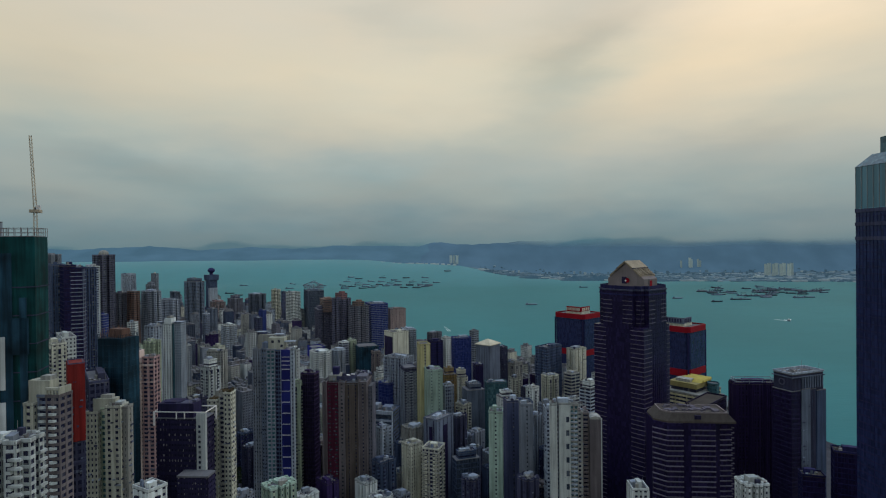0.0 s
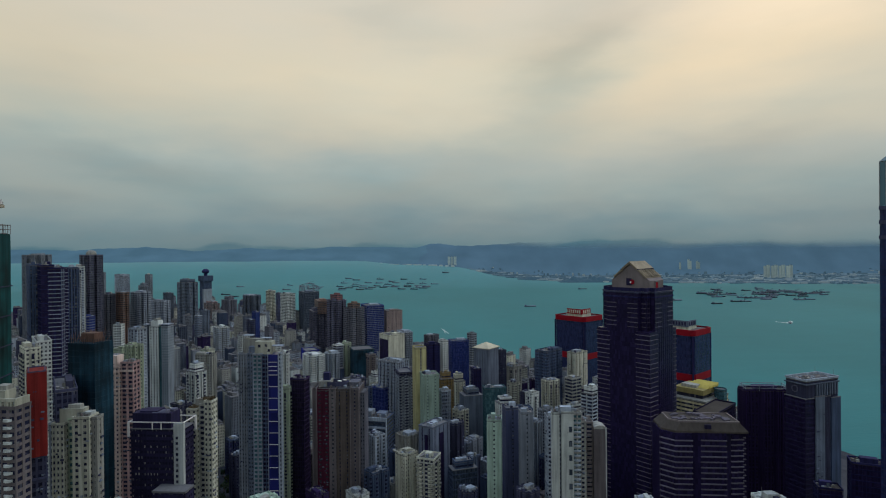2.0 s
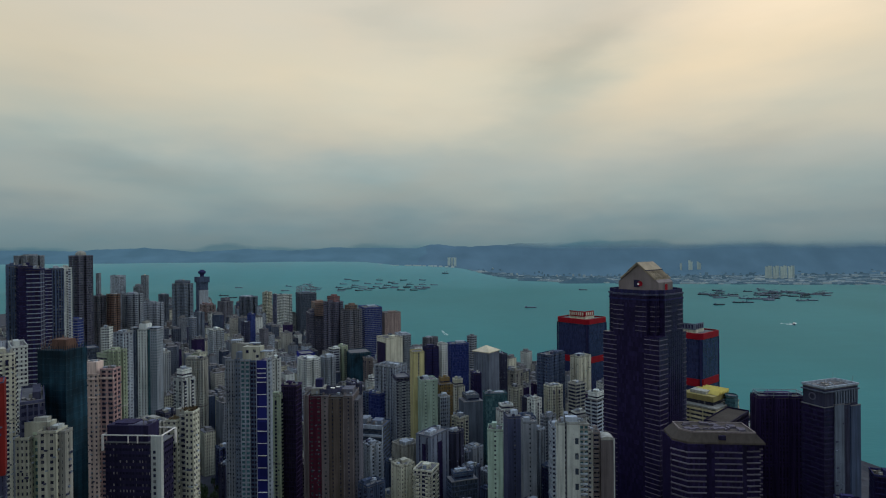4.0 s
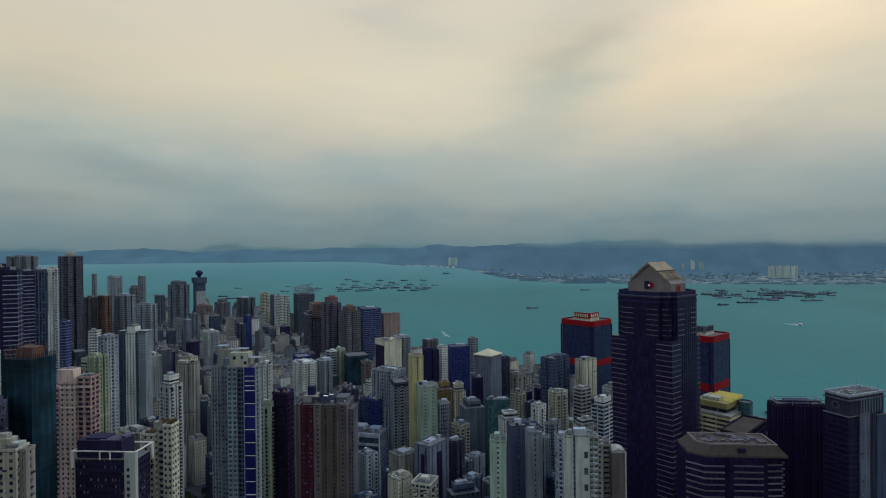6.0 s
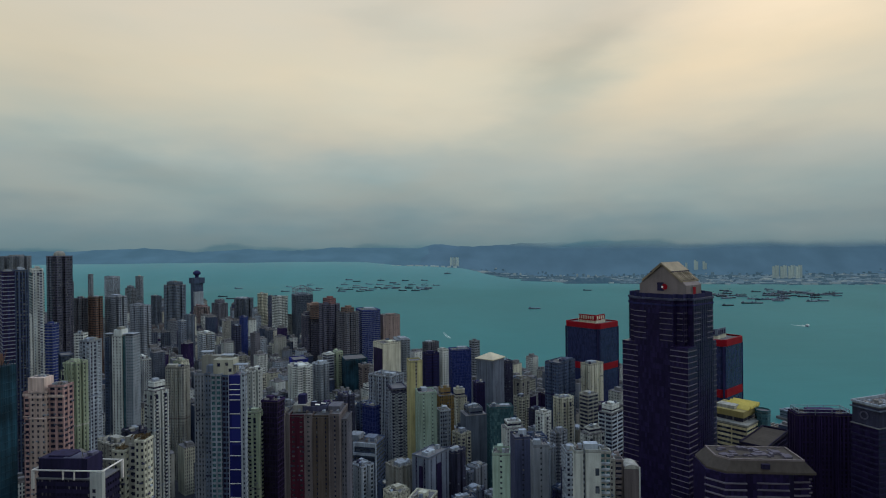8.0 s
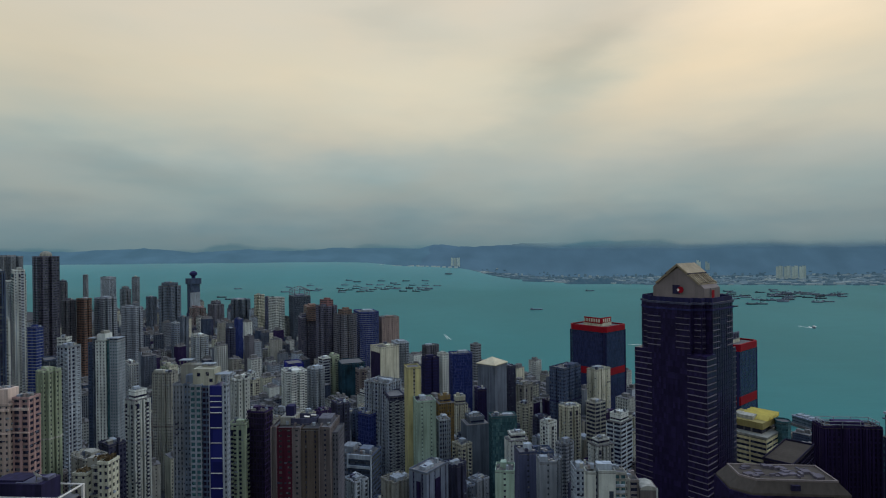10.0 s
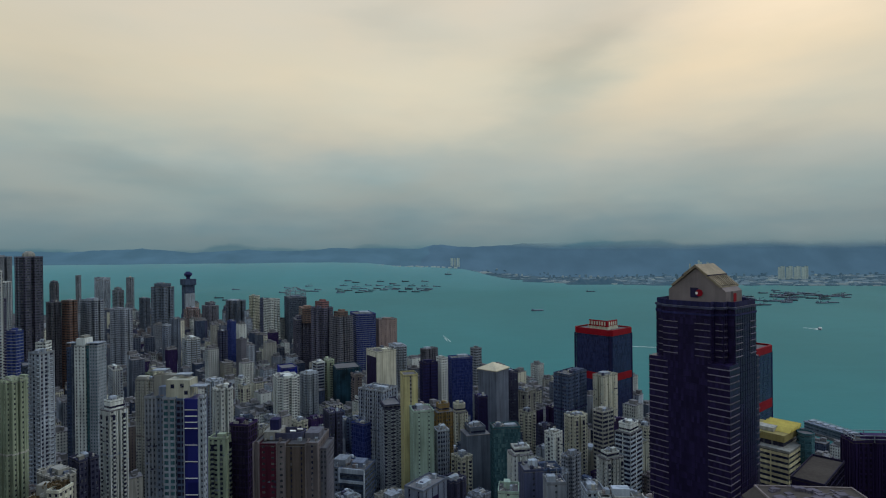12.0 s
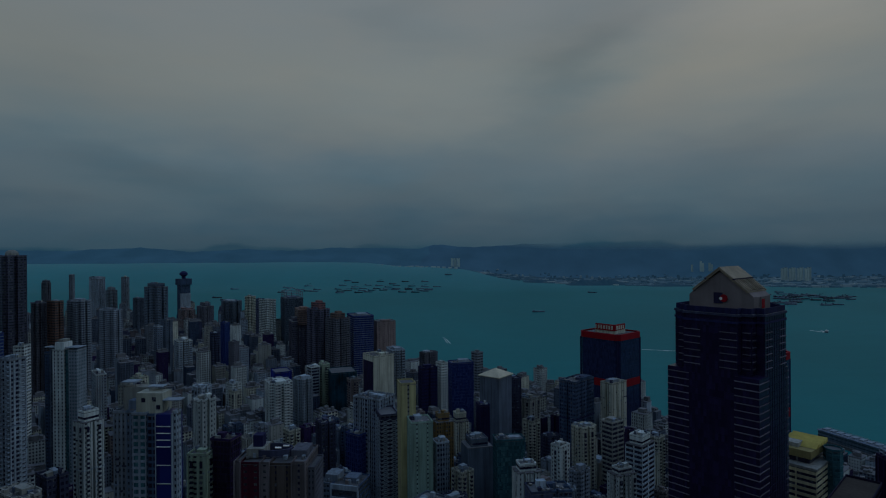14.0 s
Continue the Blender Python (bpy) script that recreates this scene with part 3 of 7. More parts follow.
COAST = [(-1700, 2450), (-1200, 2180), (-700, 1820), (-300, 1430), (-80, 1190), (60, 1090), (215, 1010), (300, 975), (350, 930), (411, 868), (445, 800), (458, 690), (468, 600), (478, 500), (500, 400), (1100, 100)]
FAR_BASE = [(-900, 143), (-640, 143), (-430, 112), (70, 95), (340, 42), (600, 16), (950, -2)]


def coast_y(x):
    return lerp_table(COAST, x)


def water_z(x, y):
    return max(0.0, lerp_table(FAR_BASE, x)) * smooth((y - 3600.0) / 900.0)


def grid_mesh(us, vs, f):
    g = Geo()
    g.v = [f(u, v) for v in vs for u in us]
    n = len(us)
    g.f = [(j * n + i, j * n + i + 1, (j + 1) * n + i + 1, (j + 1) * n + i) for j in range(len(vs) - 1) for i in range(n - 1)]
    return g


def smooth_faces(ob):
    ob.data.polygons.foreach_set("use_smooth", [True] * len(ob.data.polygons))
    return ob


def land_point(u, v):
    y = -500.0 + (coast_y(u) + 500.0) * min(v, 1.0)
    return (u, y + (1.5 if v > 1 else 0.0), ground_z(u, y) if v <= 1 else -4.0)


xs = [-5000, -4000, -3000, -2200] + [i * 120.0 for i in range(-15, 80, 2)]
g = grid_mesh(xs, [-600, 400, 1200, 2200, 3000, 3300], lambda u, v: (u, v, 0.0))
water = smooth_faces(new("water", g.mesh("water", WATER)))
tagged(water, "calm teal green harbour water", "water", kind="structure")


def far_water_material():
    """Harbour water that pales into distance haze, put in as emission growing with y."""
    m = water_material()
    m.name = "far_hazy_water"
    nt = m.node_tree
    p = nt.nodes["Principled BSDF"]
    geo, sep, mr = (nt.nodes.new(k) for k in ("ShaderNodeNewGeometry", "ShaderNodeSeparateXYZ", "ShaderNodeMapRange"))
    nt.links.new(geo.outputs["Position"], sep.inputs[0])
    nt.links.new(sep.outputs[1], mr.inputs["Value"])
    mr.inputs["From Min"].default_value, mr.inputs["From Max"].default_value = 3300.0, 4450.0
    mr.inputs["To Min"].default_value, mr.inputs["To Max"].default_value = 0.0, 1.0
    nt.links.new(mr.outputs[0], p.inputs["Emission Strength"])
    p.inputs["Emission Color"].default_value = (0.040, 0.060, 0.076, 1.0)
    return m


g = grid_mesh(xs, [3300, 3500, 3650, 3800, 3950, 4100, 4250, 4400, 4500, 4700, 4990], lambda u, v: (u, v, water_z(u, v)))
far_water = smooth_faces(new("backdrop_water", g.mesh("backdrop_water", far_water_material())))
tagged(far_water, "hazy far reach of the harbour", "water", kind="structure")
g = grid_mesh([-1700.0 + 50 * i for i in range(57)], [i / 30 for i in range(31)] + [1.02], land_point)
ground = new("ground", g.mesh("ground", GROUND))
tagged(ground, "dark city ground sloping down to the harbour edge", "ground", kind="structure")

FAR_TOP = [(-3500, 246), (-3100, 238), (-2500, 262), (-2080, 220), (-1670, 248), (-1200, 222), (-930, 252), (-650, 246), (-210, 236), (-120, 262), (-20, 268), (60, 250),
           (120, 246), (350, 254), (760, 274), (1450, 288), (2400, 296), (3600, 296)]


def hill_point(u, v, near=True):
    """v runs from the shore (0) to the ridge (1) and down behind."""
    b = lerp_table(FAR_BASE, u)
    t = lerp_table(FAR_TOP, u) + 8.0 * noise.noise(Vector((u * 0.004, 1.3, 0.0))) + 6.0 * noise.noise(Vector((u * 0.013, 4.3, 0.0))) + 4.0 * noise.noise(Vector((u * 0.035, 2.3, 0.0)))
    t = b + (t - b) * smooth((u + 660.0) / 600.0) if -660 < u < -100 and v > 0 and near else t
    flat = smooth((u - 200.0) / 500.0)
    s = v ** (1.0 + 1.1 * flat)
    bump = 26.0 * noise.noise(Vector((u * 0.006, v * 3.0, 2.0))) * min(v, 1.0) * (1.0 - min(v, 1.0)) * 3.0
    y = 4470.0 + 430.0 * v + 25.0 * noise.noise(Vector((u * 0.003, 7.0, 0.0))) * (1.0 - v)
    return (u, y, b - 4.0 + (t - b + 4.0) * s + bump)


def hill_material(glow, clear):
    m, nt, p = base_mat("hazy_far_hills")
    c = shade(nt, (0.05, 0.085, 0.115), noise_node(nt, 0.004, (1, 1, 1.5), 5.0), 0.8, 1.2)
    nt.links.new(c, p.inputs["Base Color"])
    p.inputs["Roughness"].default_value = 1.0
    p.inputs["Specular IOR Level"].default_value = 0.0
    # blue distance haze is put in as an even emission
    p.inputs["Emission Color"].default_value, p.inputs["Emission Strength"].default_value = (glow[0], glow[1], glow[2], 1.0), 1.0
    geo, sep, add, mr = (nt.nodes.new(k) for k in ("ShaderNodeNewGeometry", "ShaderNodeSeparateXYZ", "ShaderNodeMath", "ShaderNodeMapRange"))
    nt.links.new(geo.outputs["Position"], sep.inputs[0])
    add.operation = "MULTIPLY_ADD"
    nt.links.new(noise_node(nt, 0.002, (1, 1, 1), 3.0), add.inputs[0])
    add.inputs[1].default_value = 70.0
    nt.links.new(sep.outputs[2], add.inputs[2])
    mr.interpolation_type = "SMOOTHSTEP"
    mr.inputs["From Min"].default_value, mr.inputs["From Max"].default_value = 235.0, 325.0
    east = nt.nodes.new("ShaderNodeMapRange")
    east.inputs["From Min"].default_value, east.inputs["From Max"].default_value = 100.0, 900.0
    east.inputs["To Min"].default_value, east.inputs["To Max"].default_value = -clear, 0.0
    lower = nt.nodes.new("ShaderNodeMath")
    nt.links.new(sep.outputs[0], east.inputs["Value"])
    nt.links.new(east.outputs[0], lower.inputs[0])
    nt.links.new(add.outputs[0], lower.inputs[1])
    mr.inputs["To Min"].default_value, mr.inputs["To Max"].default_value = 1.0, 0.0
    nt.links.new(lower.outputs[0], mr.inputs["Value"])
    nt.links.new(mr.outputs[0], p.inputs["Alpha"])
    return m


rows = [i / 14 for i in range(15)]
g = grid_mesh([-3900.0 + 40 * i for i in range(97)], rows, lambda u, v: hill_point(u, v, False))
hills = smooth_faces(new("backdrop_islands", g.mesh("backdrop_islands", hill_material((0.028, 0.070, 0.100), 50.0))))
tagged(hills, "pale blue hazy islands across the harbour", "hills", kind="structure")
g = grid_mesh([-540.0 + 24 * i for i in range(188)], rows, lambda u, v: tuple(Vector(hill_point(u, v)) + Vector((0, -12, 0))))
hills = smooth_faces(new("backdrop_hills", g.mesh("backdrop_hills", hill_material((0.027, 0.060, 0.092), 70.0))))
tagged(hills, "blue hazy wooded hills lost in low cloud", "hills", kind="structure")



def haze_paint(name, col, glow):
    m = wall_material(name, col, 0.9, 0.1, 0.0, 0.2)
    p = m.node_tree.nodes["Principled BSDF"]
    # a faint blue glow on top of the paint imitates distance haze
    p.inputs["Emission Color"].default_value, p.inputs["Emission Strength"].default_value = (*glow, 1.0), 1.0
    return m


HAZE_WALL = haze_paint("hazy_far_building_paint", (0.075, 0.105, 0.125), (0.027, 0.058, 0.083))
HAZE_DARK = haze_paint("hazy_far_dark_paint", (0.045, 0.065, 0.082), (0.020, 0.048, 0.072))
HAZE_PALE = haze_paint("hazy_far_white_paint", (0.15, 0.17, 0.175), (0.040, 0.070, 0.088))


SHORE = [(180, 4480), (450, 4180), (721, 3960), (1150, 3760), (1605, 3640), (2100, 3520), (2525, 3420), (3300, 3330), (3900, 3320)]


def shore_y(u):
    return lerp_table(SHORE, u) + 45.0 * noise.noise(Vector((u * 0.006, 3.0, 0.0))) + 30.0 * noise.noise(Vector((u * 0.02, 9.0, 0.0)))


def shore_point(u, v):
    y = shore_y(u) * (1 - v) + 4520.0 * v
    return (u, y, water_z(u, y) + 3.0 + 5.0 * v)


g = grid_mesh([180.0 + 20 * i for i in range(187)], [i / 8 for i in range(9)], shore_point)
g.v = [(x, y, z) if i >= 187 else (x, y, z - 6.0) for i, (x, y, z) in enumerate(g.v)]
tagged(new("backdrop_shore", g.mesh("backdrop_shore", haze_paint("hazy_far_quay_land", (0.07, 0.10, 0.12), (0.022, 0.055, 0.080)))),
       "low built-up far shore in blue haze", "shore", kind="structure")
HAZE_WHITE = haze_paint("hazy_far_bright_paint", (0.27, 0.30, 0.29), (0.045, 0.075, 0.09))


def far_city():
    """Crowded low buildings, sheds and stacks along the far shore."""
    rng = random.Random(11)
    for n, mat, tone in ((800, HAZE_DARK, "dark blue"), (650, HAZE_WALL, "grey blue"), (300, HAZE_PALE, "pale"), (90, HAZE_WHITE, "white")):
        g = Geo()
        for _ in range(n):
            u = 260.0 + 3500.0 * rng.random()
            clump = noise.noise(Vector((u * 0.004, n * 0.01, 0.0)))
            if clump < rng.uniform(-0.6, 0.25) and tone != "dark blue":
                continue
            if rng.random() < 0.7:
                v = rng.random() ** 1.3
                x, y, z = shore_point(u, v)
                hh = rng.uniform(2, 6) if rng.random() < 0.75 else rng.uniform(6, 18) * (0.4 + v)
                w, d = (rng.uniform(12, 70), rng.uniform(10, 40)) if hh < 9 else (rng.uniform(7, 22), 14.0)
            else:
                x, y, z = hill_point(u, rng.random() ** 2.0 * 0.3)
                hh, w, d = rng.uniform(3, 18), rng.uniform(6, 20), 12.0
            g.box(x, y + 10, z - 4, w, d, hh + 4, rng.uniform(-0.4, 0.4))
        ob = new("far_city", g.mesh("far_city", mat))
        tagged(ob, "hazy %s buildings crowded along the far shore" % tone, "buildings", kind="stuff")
    g = Geo()
    for i in range(14):
        u = -470.0 + 42 * i + rng.uniform(-8, 8)
        x, y, z = hill_point(u, 0.0)
        g.box(u, y - 14, z - 2, rng.uniform(20, 50), 12, rng.uniform(5, 13))
    ob = new("far_sea_wall", g.mesh("far_sea_wall", HAZE_WHITE))
    tagged(ob, "pale sea wall at the foot of far hills", "wall", kind="stuff")


far_city()


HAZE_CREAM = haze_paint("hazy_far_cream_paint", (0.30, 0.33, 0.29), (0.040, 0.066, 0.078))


def headland(u0, u1, y, height, seed):
    """A low wooded headland on the far shore."""
    def point(u, v):
        x = u0 + (u1 - u0) * u
        bump = 0.7 + 0.5 * noise.noise(Vector((x * 0.012, v * 2.0, seed))) + 0.35 * noise.noise(Vector((x * 0.05, v * 5.0, seed)))
        return (x, y + (v - 0.5) * 160.0, water_z(x, y) - 2.0 + height * math.sin(math.pi * u) ** 0.6 * math.sin(math.pi * v) * bump)
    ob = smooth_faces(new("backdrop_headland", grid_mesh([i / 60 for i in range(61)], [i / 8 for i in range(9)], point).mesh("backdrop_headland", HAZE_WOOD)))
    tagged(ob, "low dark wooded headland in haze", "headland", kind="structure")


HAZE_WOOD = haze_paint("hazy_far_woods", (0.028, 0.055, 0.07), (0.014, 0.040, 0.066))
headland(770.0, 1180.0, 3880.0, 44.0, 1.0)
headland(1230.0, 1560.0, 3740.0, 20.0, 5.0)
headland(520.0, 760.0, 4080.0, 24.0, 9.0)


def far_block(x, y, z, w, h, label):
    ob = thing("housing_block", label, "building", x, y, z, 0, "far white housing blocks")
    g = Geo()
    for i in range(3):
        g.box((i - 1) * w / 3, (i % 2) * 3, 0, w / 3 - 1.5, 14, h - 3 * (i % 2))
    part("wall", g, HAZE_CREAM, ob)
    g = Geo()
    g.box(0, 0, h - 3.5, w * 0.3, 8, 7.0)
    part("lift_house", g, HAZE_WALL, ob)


for i in range(8):
    far_block(2226 + i * 26, 4000 + 12 * (i % 2), 10 + 5 * (i % 2), 21, 82, "pale slab housing block on the far shore")
for i in range(3):
    far_block(50 + i * 24, 4500, 90, 20, 75, "white tower block under the far hill")
for i in range(5):
    far_block(1900 + i * 34 + 50 * (i % 2), 4640, 40, 13, 60 + 12 * (i % 3), "hazy tower block below the clouded hills")

# ---- landmark towers ----


def striped_summit_tower():
    """Dark glass tower with banded corner bays and a gabled open-rafter summit."""
    W = 45.6
    cx, cy = 154.2, 487.0
    zg = ground_z(cx, cy) - 1
    ob = thing("office_tower", "dark navy glass tower with pale banded corners and gabled summit", "building", cx, cy, zg, -49)
    tower_spots.append((cx, cy, 34))
    top, low = 213.0 - zg, 183.0 - zg
    n = 9.0
    h = W / 2
    body = [(-h + n, -h), (h - n, -h), (h - n, -h + n * 0.45), (h - n * 0.45, -h + n * 0.45), (h - n * 0.45, -h + n), (h, -h + n), (h, h - n), (h - n * 0.45, h - n), (h - n * 0.45, h - n * 0.45),
            (h - n, h - n * 0.45), (h - n, h), (-h + n, h), (-h + n, h - n * 0.45), (-h + n * 0.45, h - n * 0.45), (-h + n * 0.45, h - n), (-h, h - n), (-h, -h + n),
            (-h + n * 0.45, -h + n), (-h + n * 0.45, -h + n * 0.45), (-h + n, -h + n * 0.45)]
    STYLE["sheer"] = (3.55, 3.0, 0.03, 0.05, 0.03, "navy")
    facade(body, top, "sheer", "black", ob, False, "navy", 0.12)
    # corner bays with a pale sill line at each storey
    bay = Geo()
    bay.box(0, 0, 0, n * 1.25, n * 1.25, low)
    bay_me = bay.mesh("corner_bay", GLASS["navy"])
    sill = Geo()
    s = n * 0.63
    sill.ring([(-s - 0.25, -s - 0.25), (s + 0.25, -s - 0.25), (s + 0.25, s + 0.25), (-s - 0.25, s + 0.25)], [(-s, -s), (s, -s), (s, s), (-s, s)], 0, 0.5)
    sill_me = sill.mesh("sill_band", PALE_BAND)
    q = h - n * 0.5
    for sx, sy in ((-1, -1), (1, -1), (1, 1), (-1, 1)):
        b = part("corner_bay", bay_me, None, ob, "corner bay with pale sill bands")
        qq = q - {(1, 1): 2.6, (-1, -1): 1.3}.get((sx, sy), 0.0)
        b.location = (sx * qq, sy * qq, 0)
        for i in range(int(low / 3.55)):
            o = part("sill_band", sill_me, None, b)
            o.location.z = 1.2 + i * 3.55
    # sills in the re-entrant corners above the bays
    inner = h - n * 0.45
    for spec in ((inner + 0.15, h - n * 0.72, 0, 0.5, n * 0.42, 0.42), (h - n * 0.72, inner + 0.15, 0, n * 0.42, 0.5, 0.42)):
        g = Geo()
        g.box(*spec)
        corner_me = g.mesh("sill_band", PALE_BAND)
        for rz in (0, 90, 180, 270):
            for i in range(6):
                o = part("sill_band", corner_me, None, ob)
                o.matrix_basis = pose(0, 0, top - 27.0 + i * 3.55, 0, 0, rz)
    # short sill bands high on the faces
    strip = Geo()
    strip.box(0, 0, 0, 8.5, 0.6, 0.42)
    strip_me = strip.mesh("sill_band", PALE_BAND)
    for face in range(4):
        for off in (-h + n + 4.6, h - n - 4.6):
            for i in range(6):
                o = part("sill_band", strip_me, None, ob)
                o.matrix_basis = pose(0, 0, 0, 0, 0, face * 90) @ pose(off, -h - 0.15, top - 27.0 + i * 3.55)
    for z, out, mat in ((top - 1.0, 0.5, WALL["dkgrey"]), (top - 4.6, 0.35, WALL["navy"])):
        g = Geo()
        g.ring(inset(body, -out), inset(body, 0.4), z, z + 1.1)
        part("cornice", g, mat, ob)
    g = Geo()
    g.prism(inset(body, -0.1), top - 0.4, top + 0.2, True, True)
    part("roof", g, ROOF, ob)
    g = Geo()
    g.ring(inset(body, 0.3), inset(body, 1.0), top, top + 3.0)
    g.prism(list(reversed(inset(body, 1.0))), top, top + 3.0, False)
    part("parapet", g, WALL["navy"], ob)
    # gabled summit: gables face both ways along local y, ridge along local y
    e, r, gw, gl = 223.0 - zg, 234.6 - zg, 16.5, 10.5
    g = Geo()
    prof = [(-gw, top), (gw, top), (gw, e - 2.0), (gw * 0.80, e + 1.0), (0, r - 1.2), (-gw * 0.80, e + 1.0), (-gw, e - 2.0)]
    for y, flip in ((-gl, False), (gl, True)):
        pts = [(x, y, z) for x, z in prof]
        g.poly(pts[::-1] if flip else pts)
    for i in range(len(prof)):
        a, b = prof[i], prof[(i + 1) % len(prof)]
        g.poly([(a[0], gl, a[1]), (b[0], gl, b[1]), (b[0], -gl, b[1]), (a[0], -gl, a[1])])
    summit = part("summit_gable", g, GABLE_STONE, ob, "grey stone gabled summit house")
    # black sheets make the gaps between the open rafters read dark
    for sx in (-1, 1):
        g = Geo()
        q = [(sx * gw * 0.80, -gl + 0.8, e + 1.15), (sx * gw * 0.80, gl - 0.8, e + 1.15), (0, gl - 0.8, r - 1.05), (0, -gl + 0.8, r - 1.05)]
        g.poly(q if sx > 0 else q[::-1])
        part("roof_slope", g, WALL["black"], summit, "dark roof slope under open rafters")
    # verge beams and ridge
    for y in (-gl - 0.6, 0.0, gl + 0.6):
        for sx in (-1, 1):
            g = Geo()
            g.beam((sx * gw * 0.86, y, e + 0.4), (0, y, r + 0.4), 1.1)
            part("verge_beam", g, TIMBER, summit, "weathered timber verge beam")
    g = Geo()
    for x, z in ((0, r + 0.4), (-gw * 0.42, r - 5.8), (gw * 0.42, r - 5.8), (gw * 0.84, e + 0.6), (-gw * 0.84, e + 0.6)):
        g.beam((x, -gl - 1.2, z), (x, gl + 1.2, z), 0.7)
    part("ridge_beam", g, TIMBER, summit, "weathered timber ridge and purlins")
    raf = Geo()
    raf.beam((0.0, 0, 0), (gw * 0.84, 0, e + 0.6 - r), 0.75)
    raf_me = raf.mesh("rafter", TIMBER)
    for i in range(8):
        for rz in (0, 180):
            o = part("rafter", raf_me, None, summit)
            o.matrix_basis = pose(0, 0, r + 0.7, 0, 0, rz) @ pose(0, -gl + 1.4 + i * 2.55, 0)
    # raised ridge deck in weathered timber over the upper half of each slope
    drop = (e + 0.6 - r) / (gw * 0.84)
    for sx in (-1, 1):
        g = Geo()
        x0, x1 = 0.0, gw * 0.44
        lo, hi = [(x0, r + 0.7), (x1, r + 0.7 + drop * x1)], [(x0, r + 1.4), (x1, r + 1.4 + drop * x1)]
        ring = [(sx * x, z) for x, z in (lo[0], lo[1], hi[1], hi[0])]
        for y in (-gl - 1.4, gl + 1.4):
            g.poly([(x, y, z) for x, z in ring])
        for (xa, za), (xb, zb) in zip(ring, ring[1:] + ring[:1]):
            g.poly([(xa, -gl - 1.4, za), (xb, -gl - 1.4, zb), (xb, gl + 1.4, zb), (xa, gl + 1.4, za)])
        deck = part("ridge_deck", g, TIMBER, summit, "weathered timber deck over the ridge")
        g = Geo()
        g.beam((sx * x1, -gl - 1.6, r + 0.9 + drop * x1), (sx * x1, gl + 1.6, r + 0.9 + drop * x1), 0.8)
        part("deck_edge", g, WALL["black"], deck)
    g = Geo()
    g.box(gw + 0.9, -1.0, top + 2.2, 0.3, 3.4, 4.6)
    part("side_emblem", g, RED_PAINT, summit, "small red panel on the flank")
    for y, rz in ((-gl - 0.25, 0), (gl + 0.25, 180)):
        m = pose(0, 0, 0, 0, 0, rz)
        g = Geo()
        g.box(-1.0, -gl - 0.25, top + 4.0, 4.6, 0.3, 5.6)
        o = part("wall_emblem", g, WALL["black"], summit, "dark square panel on the gable")
        o.matrix_basis = m
        g = Geo()
        g.prism([(math.cos(i * math.pi / 8) * 2.0, math.sin(i * math.pi / 8) * 2.0) for i in range(16)], 0, 0.25)
        d = part("emblem_disc", g, RED_PAINT, o, "round red disc")
        d.matrix_basis = pose(2.0, -gl - 0.45, top + 6.8, 90, 0, 0)
        g = Geo()
        g.prism([(math.cos(i * math.pi / 4) * 0.8, math.sin(i * math.pi / 4) * 0.8) for i in range(8)], 0.25, 0.4)
        d = part("emblem_dot", g, WHITE_METAL, o)
        d.matrix_basis = pose(0.6, -gl - 0.5, top + 6.6, 90, 0, 0)
    # side portal on the front right flank
    g = Geo()
    g.box(gw + 0.3, 0, top, 1.0, 6.0, 8.0)
    part("gable_panel", g, WALL["tan"], summit)


striped_summit_tower()


